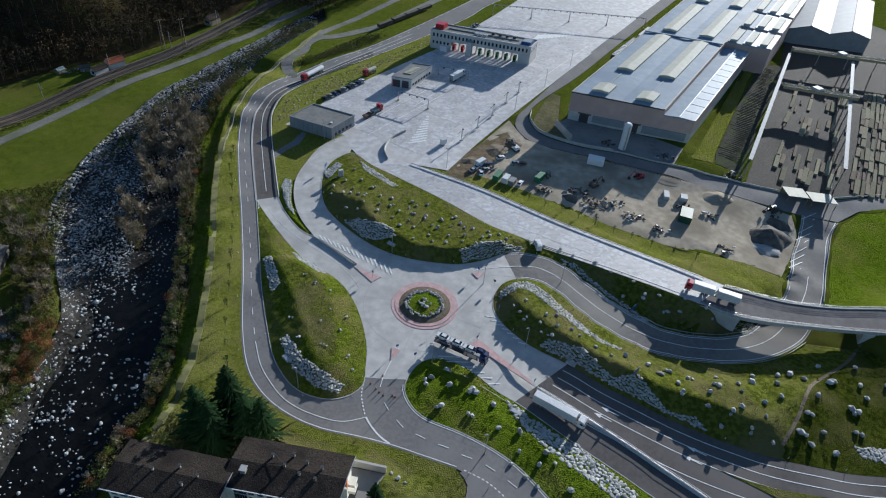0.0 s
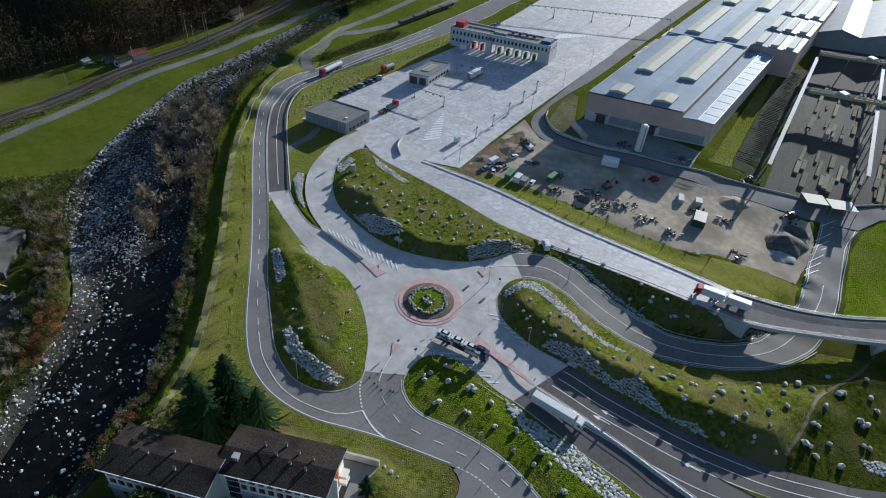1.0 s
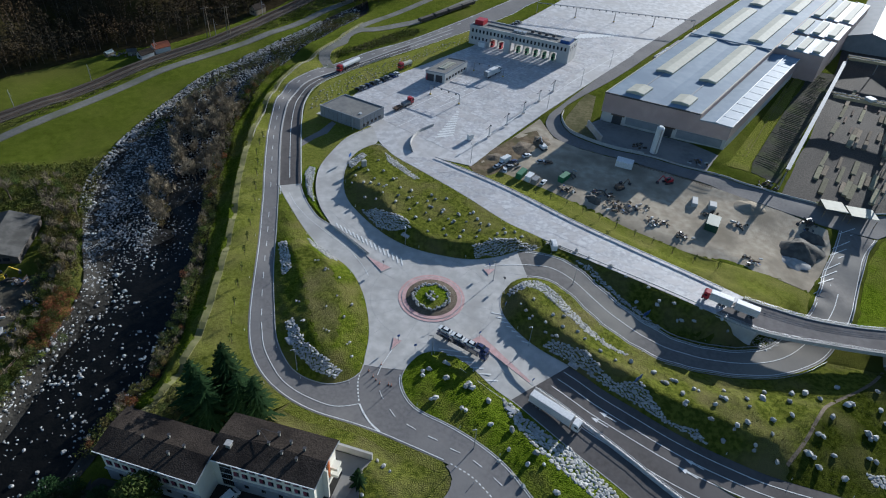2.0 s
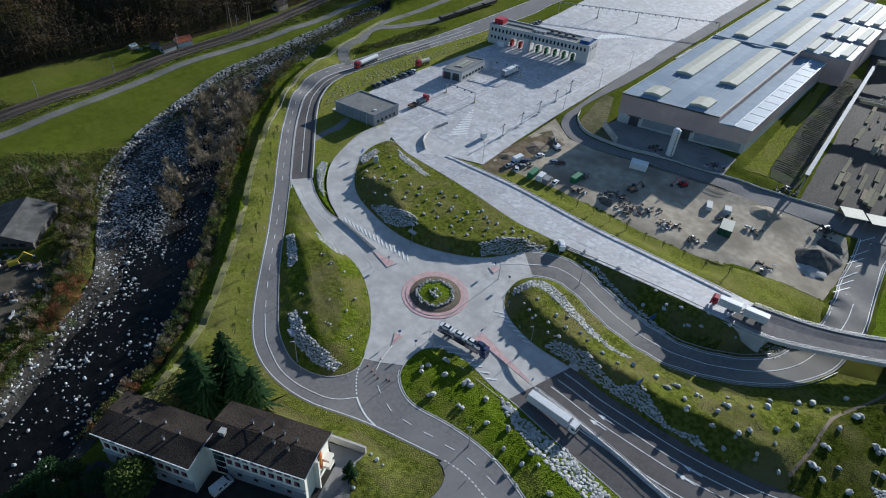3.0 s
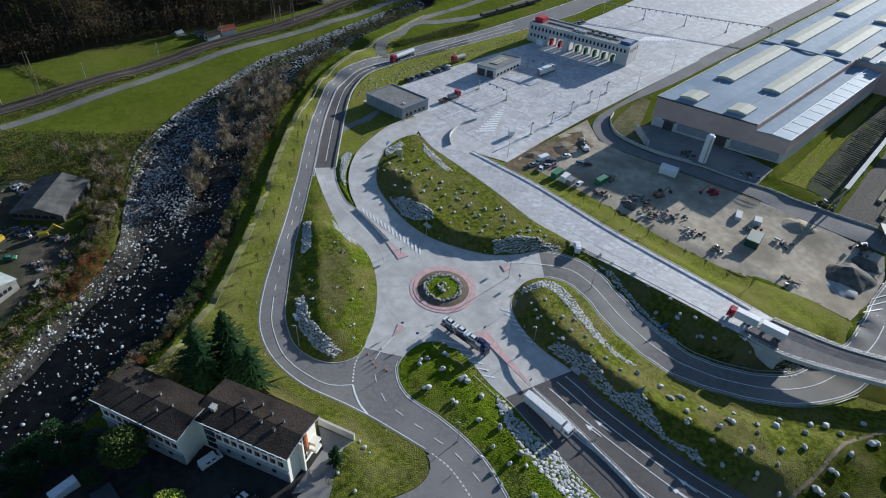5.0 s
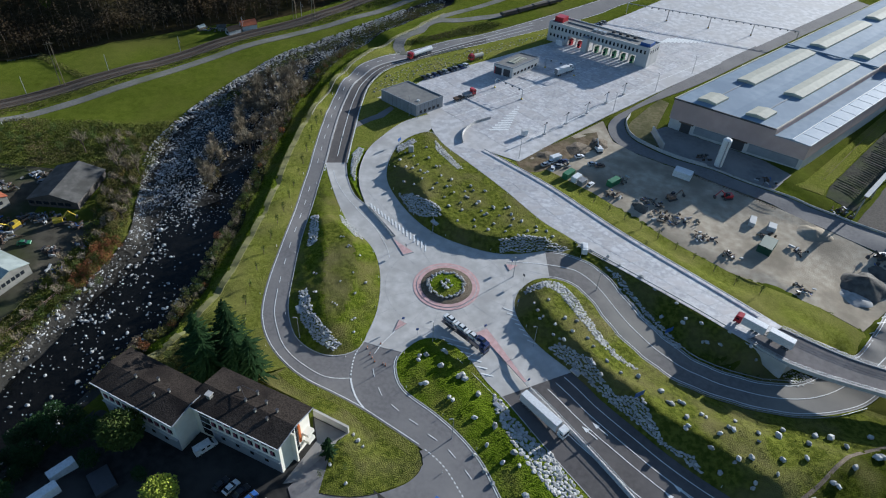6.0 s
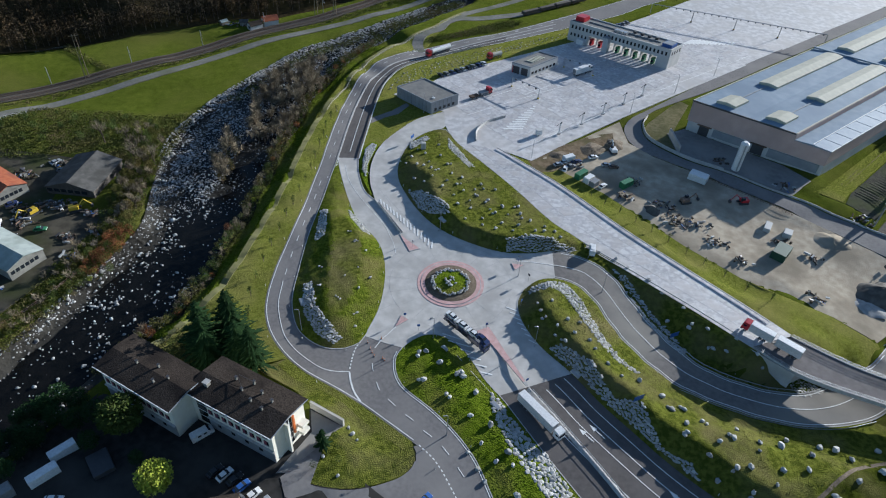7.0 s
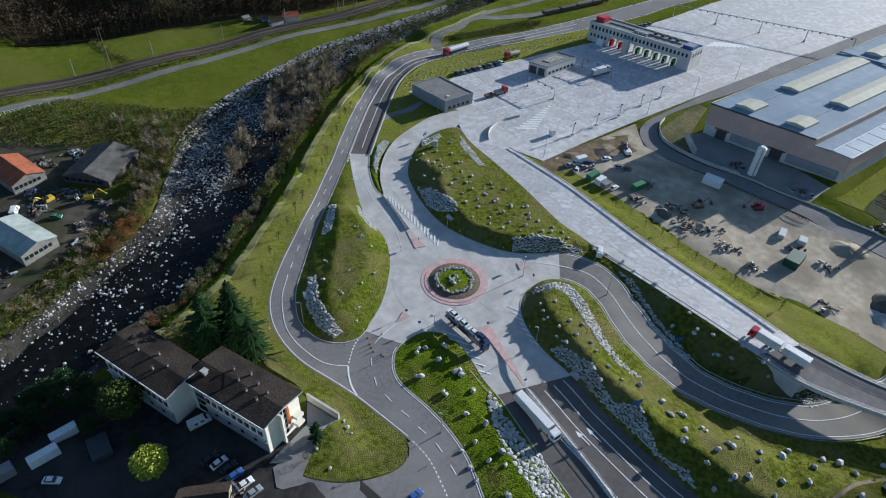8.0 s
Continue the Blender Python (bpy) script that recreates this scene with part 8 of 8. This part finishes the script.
def plant(proto, spots, seed, lo=.8, hi=1.2):
    """Copies of a plant at each spot; the model itself takes the first."""
    rng = random.Random(seed)
    zs = ground_heights([p[0] for p in spots], [p[1] for p in spots])
    for k, ((x, y), z) in enumerate(zip(spots, zs)):
        s = rng.uniform(lo, hi)
        m = pose(x, y, float(z), 0, 0, rng.uniform(0, 360)) @ Matrix.Diagonal((s * rng.uniform(.9, 1.1), s, s * rng.uniform(.9, 1.12), 1))
        if k == 0:
            proto.matrix_basis = m
        else:
            ob = copy_thing(proto, Matrix.Identity(4))
            ob.matrix_basis = m


def dart(poly, count, gap, seed):
    rng = random.Random(seed)
    pa = np.array(poly)
    (x0, y0), (x1, y1) = pa.min(0), pa.max(0)
    cand = np.array([(rng.uniform(x0, x1), rng.uniform(y0, y1)) for _ in range(count * 30)])
    cand = cand[within_poly(poly, cand[:, 0], cand[:, 1])]
    out = []
    for x, y in cand.tolist():
        if len(out) >= count:
            break
        if all((x - a) ** 2 + (y - b) ** 2 > gap * gap for a, b in out):
            out.append((x, y))
    return out


plant(conifer(1, 22.5, "tall dark spruce beside the apartment house", 22), [(-64.5, -44.5), (-56.5, -42.0), (-60.5, -50.0)], 1, .9, 1.08)
plant(conifer(2, 17.0, "dark spruce beside the apartment house", 18), [(-48.2, -47.6), (-52.5, -47.0)], 2, .9, 1.1)
plant(conifer(3, 8.0, "small dense conifer by the house terrace", 12), [(-19.8, -69.0)], 3)
plant(broadleaf(4, 10.5, YLEAF, 2200, "broadleaf_tree", "bright yellow-green tree in the dark yard", "tree", False, .42), [(-53.8, -89.2)], 4, 1, 1)
# crown takes the dark spruce colour to imitate a backlit tree
plant(broadleaf(5, 9.0, NEEDLE_DIMLEAF, 800, "broadleaf_tree", "tree on the river bank, leaves darkened for backlight", "tree"), [(-93.5, -76.0), (-98, -90), (-92, -84), (-95.5, -98)], 5)
BANK_R = [(x + .6, y) for x, y in RIV_R if -60 < y < 175] + [(x - 4.6, y) for x, y in RIV_R if -60 < y < 175][::-1]
ISLET = [(-112, 128), (-94, 140), (-87, 112), (-86.5, 87), (-88, 66), (-98, 62), (-106, 74), (-112, 96)]
SCRUB = [(-136, 44), (-128, 34), (-119, 12), (-115, -2), (-121, 2), (-130, 14), (-136, 28)]
plant(broadleaf(53, 7.5, TWIG, 8, "bare_tree", "bare brown tree between shed and river", "tree", True), dart(SCRUB, 16, 2.6, 53), 54, .7, 1.2)
plant(broadleaf(55, 6.0, OLIVE, 700, "broadleaf_tree", "olive green tree between shed and river", "tree"), dart(SCRUB, 16, 2.6, 55), 56, .6, 1.2)
plant(broadleaf(57, 5.0, LEAF, 500, "broadleaf_tree", "small green tree on the meadow edge", "tree"), dart([(-156, 42), (-142, 50), (-140, 64), (-160, 66), (-200, 60), (-205, 34), (-178, 32)], 26, 4, 57), 58, .5, 1.1)
BAR = [(-111, 66), (-105, 64), (-97, 40), (-98, 31), (-106, 45)]
plant(broadleaf(45, 13.0, TWIG, 7, "bare_tree", "tall bare tree behind the old shed", "tree", True), [(-136, 36), (-141, 43), (-148, 50), (-129, 38), (-156, 46)], 46, .8, 1.1)
plant(broadleaf(47, 12.0, LEAF, 2600, "broadleaf_tree", "large dark green tree in the dark yard", "tree", False, .38), [(-69.8, -76.8)], 48, 1.15, 1.16)
# backlit darkness of these crowns is painted with the spruce colour
plant(broadleaf(51, 8.0, NEEDLE_DIMLEAF, 900, "broadleaf_tree", "tree beside the river and house, leaves darkened for backlight", "tree"), [(-79.5, -75), (-88, -71), (-84.5, -77), (-76, -83), (-62, -84.5)] + dart([(-98, -74), (-89, -67), (-85, -78), (-93, -104), (-106, -104)], 16, 3.4, 53), 52, .7, 1.15)
plant(broadleaf(49, 4.0, OLIVE, 420, "bush", "olive bush on the stony bar in the river", "bush", False, .42), dart(BAR, 20, 2.4, 49), 49, .6, 1.2)
for k in range(4):
    plant(broadleaf(10 + k, 11.0, TWIG, 13, "bare_tree", "bare grey-brown tree among river stones", "tree", True), dart(ISLET, 30, 2.0, 40 + k) + dart(BAR, 4, 3.0, 44 + k), 50 + k, .6, 1.2)
    plant(broadleaf(16 + k, 6.5, TWIG, 5, "bare_tree", "bare brown shrub on the river bank", "tree", True),
          dart(BANK_R, 14, 3.5, 60 + k) + dart([(-137, 70), (-126, 30), (-117, 0), (-118, -50), (-128, -60), (-127, 0), (-138, 40), (-150, 60)], 14, 3.5, 70 + k), 80 + k, .5, 1.1)
for k, (mat_, lab, cnt) in enumerate(((LEAF, "dark green bush on the river bank", 46), (OLIVE, "olive green bush on the river bank", 40), (RLEAF, "rust red bush on the river bank", 18), (YLEAF, "yellowish bush on the river bank", 4))):
    plant(broadleaf(30 + k, 3.4, mat_, 420, "bush", lab, "bush", False, .45),
          dart(([(-121, -2), (-113, -3), (-112, -12), (-114, -26), (-119, -26), (-120, -12)] if k == 2 else [(-140, 66), (-130.7, 44.7), (-116, 7), (-111, -11), (-110, -24), (-116, -40), (-119, -60), (-127, -60), (-121, -18), (-133, 12), (-137, 28), (-152, 60)]), int(cnt * 1.8), 1.9, 90 + k)
          + dart(BANK_R, int(cnt * 1.2), 2.2, 95 + k), 100 + k, .5, 1.15)
plant(broadleaf(40, 2.6, LEAF, 300, "bush", "small clipped bush beside the driveway", "bush", False, .45), [(-16, -69), (-14.5, -72.5), (-20, -75.5), (-17.5, -66), (-58, -50), (-62, -46), (-74, -47), (-48, -52)], 41, .6, 1.1)


def sapling(spots):
    """Staked young trees along the verge."""
    rng = random.Random(3)
    ob = thing("sapling", "staked young tree on the roadside verge", "sapling", pose(0, 0, 0), "staked saplings")
    part("stake", Build().tube((.2, 0, -.2), (.2, 0, 1.8), .05, n=5), TIMBER, ob)
    part("stem", Build().tube((0, 0, -.1), (0, 0, 2.4), .04, .02, 5), BARK, ob)
    c = Build()
    leaf_cloud(c, rng, (0, 0, 2.2), (.5, .5, .8), 60, .28)
    part("crown", c, LEAF, ob)
    plant(ob, spots, 7, 1.1, 1.6)


sapling([(-72.2 + .045 * k * k * .5, 96 - 7.2 * k) for k in range(3)] + [(-70.4, 74), (-69.4, 66), (-68.6, 58), (-67.4, 50), (-66.7, 42), (-66.0, 34), (-65.3, 26), (-64.8, 18), (-64.2, 10), (-64.0, 2), (-63.4, -6), (-62.6, -14), (-61.0, -22), (-58, -30)])
sapling([(45.1, 64.6), (50.8, 60.7), (56.5, 56.1), (62.3, 51.8), (68.2, 47.4), (74.3, 43.6), (80.6, 38.7), (86.6, 34.3), (93.2, 29.7), (100, 24.5), (107, 19.5)])


# ---- railway, fences, woods ----
def railway():
    ob = setting("railway_bed", ribbon(RAIL, 9.0, 0.45, raise_to=0.8), BALLAST, "brown ballast bed of a double track railway", "railway")
    for off in (-2.8, -1.36, 1.36, 2.8):
        q = new("rail", ribbon(shifted(RAIL, off), 0.14, 0.68, raise_to=.2).mesh("rail", RUST))
        q.parent = ob
    sb = Build()
    run = smooth_line(RAIL[::3], 1.3)
    zs = land([p[0] for p in run], [p[1] for p in run])
    for k in range(len(run) - 1):
        a = math.degrees(math.atan2(run[k + 1][1] - run[k][1], run[k + 1][0] - run[k][0]))
        for off in (-2.08, 2.08):
            c, s = math.cos(radians(a)), math.sin(radians(a))
            sb.box((run[k][0] - s * off, run[k][1] + c * off, zs[k] + .5), (.26, 2.5, .18), a)
    tagged(new("sleepers", sb.mesh("sleepers", BARK)), "long run of weathered railway sleepers", "sleepers", "", "stuff")


railway()


def rail_mast(x, y, turn, h, label):
    ob = thing("catenary_mast", label, "mast", pose(x, y, z_at(x, y), 0, 0, turn), "railway masts")
    part("pole", Build().tube((0, 0, -.2), (0, 0, h), .2, .13, 6), STEEL, ob)
    part("cantilever", Build().tube((0, 0, h * .72), (3.4, 0, h * .8), .06, n=5), STEEL, ob)
    part("stay", Build().tube((0, 0, h * .95), (3.2, 0, h * .8), .04, n=4), STEEL, ob)


for k in range(10):
    p = cut_line(RAIL, 0, 30 + 38 * k)[-1]
    rail_mast(p[0] - 3.6, p[1] + 4.0, -48, 8.5, "railway mast with a slim bracket")
for x, y, h in ((-198.4, 96.6, 22), (-121.0, 203.5, 17), (-110.5, 206.4, 17)):
    ob = thing("power_mast", "tall weathered twin pole power mast by the railway", "mast", pose(x, y, z_at(x, y), 0, 0, 40), "power masts")
    for s in (-.9, .9):
        part("pole", Build().tube((s, 0, -.3), (s * .6, 0, h), .2, .12, 6), TIMBER, ob)
    part("cross_arm", Build().box((0, 0, h - .8), (4.4, .2, .25)), TIMBER, ob)
    part("brace", Build().tube((-.8, 0, h * .4), (.6, 0, h * .75), .07, n=4), TIMBER, ob)


def fence(pts, label, step=2.6, h=1.1, material=None):
    ob = thing("fence", label, "fence", group="post and rail fences")
    run = smooth_line(pts, step)
    zs = ground_heights([p[0] for p in run], [p[1] for p in run])
    post = Build().box((0, 0, h / 2 - .1), (.13, .13, h + .2)).mesh("post", material or TIMBER)
    rb = Build()
    for k, ((x, y), z) in enumerate(zip(run, zs)):
        part("post", post, None, ob, m=pose(x, y, float(z)))
        if k:
            for q in (.5, .95):
                rb.tube((*run[k - 1], zs[k - 1] + h * q), (x, y, z + h * q), .06, n=4)
    tagged(part("rail", rb, material or TIMBER, ob), kind="stuff")


fence(shifted(DYKE, 1.5)[4:62:4], "pale timber post and rail fence along the dyke", 2.6, 1.1, surf("silvered_timber", (0.42, 0.40, 0.34), (0.32, 0.30, 0.25), 1.2, rough=0.9))
fence([(-119.5, -26.5), (-122, -37), (-126.5, -53.3)], "red and white timber fence on the river bank", 2.4, 1.3, surf("faded_red_timber", (0.38, 0.17, 0.11), (0.45, 0.36, 0.30), 1.5, rough=0.9))
fence([(89.4, 92.2), (106.6, 83.4), (124.5, 73.6)], "row of short rusty posts along the works road", 1.3, 1.0, RUST)
fence([(-214.5, 40.5), (-207.1, 49.6), (-200.5, 57)], "pale bridge railing beside the gravel track", 2.0, 1.4, WHITEP)
fence([(-236, 110.5), (-227, 121.5)], "pale stone garden wall posts at the wood edge", 1.5, .9, OLDWALL)


def woods():
    rng = random.Random(12)
    poly = [(-330, 60), (-256, 94), (-226, 124), (-206, 143), (-181, 167), (-161, 185), (-141, 194), (-120, 217), (-96, 252), (-74, 290), (-66, 330), (-330, 335)]
    spots = dart(poly, 1500, 3.9, 13)
    spots = [p for p in spots if p[1] < 340 and p[0] > -330]
    spots += dart([(-240, 116), (-222, 126), (-206, 143), (-181, 167), (-161, 185), (-141, 194), (-139, 199), (-182, 172), (-226, 133)], 60, 4, 15)
    spots += dart([(-72, 300), (-58, 266), (-44, 262), (-30, 268), (-4, 292), (30, 330), (-60, 342)], 150, 3.4, 14)
    zs = ground_heights([p[0] for p in spots], [p[1] for p in spots])
    c, t = Build(), Build()
    for (x, y), z in zip(spots, zs):
        h = rng.uniform(8, 14)
        t.tube((x, y, z - .5), (x + rng.uniform(-.8, .8), y, z + h * .8), .22, .06, 4)
        leaf_cloud(c, rng, (x, y, z + h * .6), (h * .25, h * .25, h * .44), 120, .85)
    ob = thing("far_woods", "dark autumn woods on the valley slope", "woods")
    part("tree_trunks", t, BARK, ob)
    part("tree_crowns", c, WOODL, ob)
    for q in ob.children:
        tagged(q, kind="stuff")


woods()


def brush():
    """Low growth on both river banks and the meadow edge."""
    rng = random.Random(15)
    c = Build()
    for poly, n, seed in ((BANK_R, 700, 1),
                          ([(-134, 80), (-124, 25), (-115, 0), (-116, -30), (-119, -60), (-130, -62), (-127, -10), (-133, 25), (-140, 36), (-156, 40), (-178, 28), (-196, 22), (-215, 30), (-200, 66), (-170, 70), (-150, 72)], 2000, 2),
                          ([p for p in shifted(RAIL, -5.2) if p[0] > -245] + [p for p in shifted(GRAVEL_ROAD, 4.2) if p[0] > -230][::-1], 900, 4),
                          ([p for p in shifted(RIV_L, 4.5) if 96 < p[1] < 250] + [p for p in shifted(RIV_L, 10) if 96 < p[1] < 250][::-1], 240, 7),
                          ([p for p in shifted(RIV_R, -1.0) if 128 < p[1] < 250] + [p for p in shifted(RIV_R, -7) if 128 < p[1] < 250][::-1], 330, 8),
                          ([(-227, 124), (-213.8, 116), (-194, 108.6), (-194.6, 105.6), (-214.5, 112.6), (-228, 120)], 130, 5),
                          ([(-49.4, 183.8), (-42.3, 189), (-30.7, 197.3), (-16.1, 209.7), (-6.2, 219), (1, 229), (-8.4, 231), (-19, 220), (-36.4, 199.4), (-47.3, 192)], 420, 6),
                          ([(-58, -36), (-50, -46), (-46, -50), (-54, -55), (-80, -52), (-76, -40), (-66, -34)], 160, 3)):
        spots = dart(poly, n, 1.1, seed)
        zs = ground_heights([p[0] for p in spots], [p[1] for p in spots])
        for (x, y), z in zip(spots, zs):
            leaf_cloud(c, rng, (x, y, z + .3), (1.1, 1.1, rng.uniform(.4, 1.7)), 26, .5)
    tagged(new("bank_brush", c.mesh("bank_brush", BRUSH)), "rough olive brush and ivy on the river banks", "brush", "", "stuff")


BRUSH = surf("olive_brush", (0.070, 0.090, 0.018), (0.130, 0.132, 0.036), 0.35, (0.15, 0.120, 0.058), 0.05, 0.95, spec=0.05, island=0.35)
brush()


# ---- signs and small road furniture ----
def road_sign(x, y, turn, paint, label, w=.9, h=.9, tall=2.3):
    ob = thing("road_sign", label, "road sign", pose(x, y, ground_height(x, y) + .1, 0, 0, turn), "road signs")
    part("post", Build().tube((0, 0, -.2), (0, 0, tall + h), .045, n=6), STEEL, ob)
    part("panel", Build().box((0, -.06, tall + h / 2), (w, .04, h), 0, .01), paint, ob)
    part("panel_back", Build().box((0, -.03, tall + h / 2), (w * .96, .02, h * .96)), STEEL, ob)


for x, y, a, p in ((15.0, -17.4, 40, BLUEP), (29.6, -35.0, 40, BLUEP), (-10.6, -19.6, 20, BLUEP), (21.0, 14.6, -60, BLUEP), (-16.6, 14.6, 130, BLUEP), (25.6, 8.2, -40, DARK), (24.4, -5.0, 60, BLUEP), (-5.4, -23.2, 20, BLUEP)):
    road_sign(x, y, a, p, "small blue road sign on a steel post")
road_sign(74.0, -3.2, 35, BLUEP, "large blue direction sign on the stone pitching", 3.4, 2.0, 1.8)
road_sign(60.6, -36.0, 35, BLUEP, "large blue direction sign on the stone pitching", 3.4, 2.0, 1.8)
road_sign(-33.2, 82.5, 70, BLUEP, "blue direction sign on the north mound", 2.4, 1.4, 1.8)
for x, y in ((-26.8, 76.4),):
    ob = thing("stone_stele", "grey concrete stele on the grass mound", "stele", pose(x, y, ground_height(x, y), 0, 0, 20))
    part("block", Build().box((0, 0, 1.5), (2.0, 1.4, 3.2), 0, .12), CONC, ob)
for x, y, a in ((22.0, -44.6, -40), (43.5, -28.9 + 1.2, -42), (-44.0, -21.0, -55), (-9.0, 30.6, -40)):
    ob = thing("drain_grate", "pale concrete drain chamber beside stone pitching", "drain", pose(x, y, ground_height(x, y), 0, 0, a), "drain chambers")
    part("frame", Build().box((0, 0, .1), (3.2, 1.5, .45), 0, .05), KERB, ob)
    part("grate", Build().box((0, 0, .34), (2.8, 1.1, .05)), STEEL, ob)
cone = thing("traffic_cone", "red and white traffic post on the asphalt", "traffic post", pose(-15.6, -29.0, .1), "traffic posts")
part("base", Build().box((0, 0, .06), (.5, .5, .1), 0, .03), DARK, cone)
part("post", Build().tube((0, 0, .1), (0, 0, 1.0), .14, .09, 8), ORANGEP, cone)
part("band", Build().tube((0, 0, .5), (0, 0, .7), .125, .115, 8), WHITEP, cone)
for x, y in ((-17.8, -33.6), (-16.9, -34.8), (-15.8, -36.0), (-13.2, -36.4), (-12.4, -36.8), (-19.2, -31.5)):
    copy_thing(cone, pose(x, y, .1))
bol = thing("delineator_post", "slim white delineator post beside the road", "delineator", pose(-58.6, -28.0, .1), "delineator posts")
part("post", Build().extrude_y([(-.07, -.2), (.07, -.2), (.06, 1.0), (-.06, .9)], -.05, .05), WHITEP, bol)
part("reflector", Build().box((0, 0, .75), (.15, .11, .2)), DARK, bol)
for line, off, step in ((W_OUT, 1.0, 9), (W_IN, -.9, 7), (LOW_S, -.9, 6), (LOW_N, .9, 6), (SE_N, .8, 7), (RAMP_L, .7, 7), (S_TIP, -.8, 7), (N_GREEN, .8, 9)):
    run = shifted(line, off)[::step]
    for (x, y), z in zip(run, ground_heights([p[0] for p in run], [p[1] for p in run])):
        if abs(x) < 120 and -70 < y < 160:
            copy_thing(bol, pose(x, y, float(z)))


# ---- grass tufts ----
def grass_tufts(name, poly, count, seed, material, size, label):
    """Coarse tufts standing up from the grass."""
    rng = np.random.default_rng(seed)
    pa = np.array(poly)
    x, y = rng.uniform(pa[:, 0].min(), pa[:, 0].max(), count), rng.uniform(pa[:, 1].min(), pa[:, 1].max(), count)
    ins = within_poly(poly, x, y) & (edge_distance(poly, x, y) > .5)
    clump = np.sin(x * .35 + 2 * np.sin(y * .21)) * np.sin(y * .31 + x * .11)
    ins &= rng.random(count) < .45 + .5 * clump
    x, y = x[ins], y[ins]
    z = ground_heights(x, y) - .02
    n = len(x)
    a, s = rng.uniform(0, 6.28, n), size * rng.uniform(.5, 1.5, n)
    c, d = np.cos(a), np.sin(a)
    lean = rng.normal(0, .35, (2, n)) * s
    p = np.stack([np.stack((x + c * s * .5, y + d * s * .5, z), 1), np.stack((x - c * s * .5, y - d * s * .5, z), 1), np.stack((x + lean[0], y + lean[1], z + s * .75), 1), np.stack((x - d * s * .6, y + c * s * .6, z), 1)], 1).reshape(-1, 3)
    b = Build()
    b.v = p.tolist()
    b.f = [q for k in range(0, 4 * n, 4) for q in ((k, k + 1, k + 2), (k + 1, k + 3, k + 2), (k + 3, k, k + 2))]
    tagged(new(name, b.mesh(name, material)), label, "grass", "", "stuff")


grass_tufts("grass_tufts", W_GREEN, 4500, 1, GRASS, .28, "coarse grass tufts on the western mound")
grass_tufts("grass_tufts", N_GREEN, 9000, 2, GRASS, .28, "coarse grass tufts on the northern mound")
grass_tufts("grass_tufts", E_GREEN, 16000, 3, GRASS, .28, "coarse grass tufts on the eastern bank")
grass_tufts("grass_tufts", NS_GREEN, 5000, 4, GRASS, .28, "coarse grass tufts on the shaded bank")
grass_tufts("grass_tufts", S_GREEN, 9000, 5, LUSH, .30, "lush grass tufts on the green island")
grass_tufts("grass_tufts", DYKE_BANK, 16000, 6, LUSH, .45, "lush grass tufts on the dyke flank")
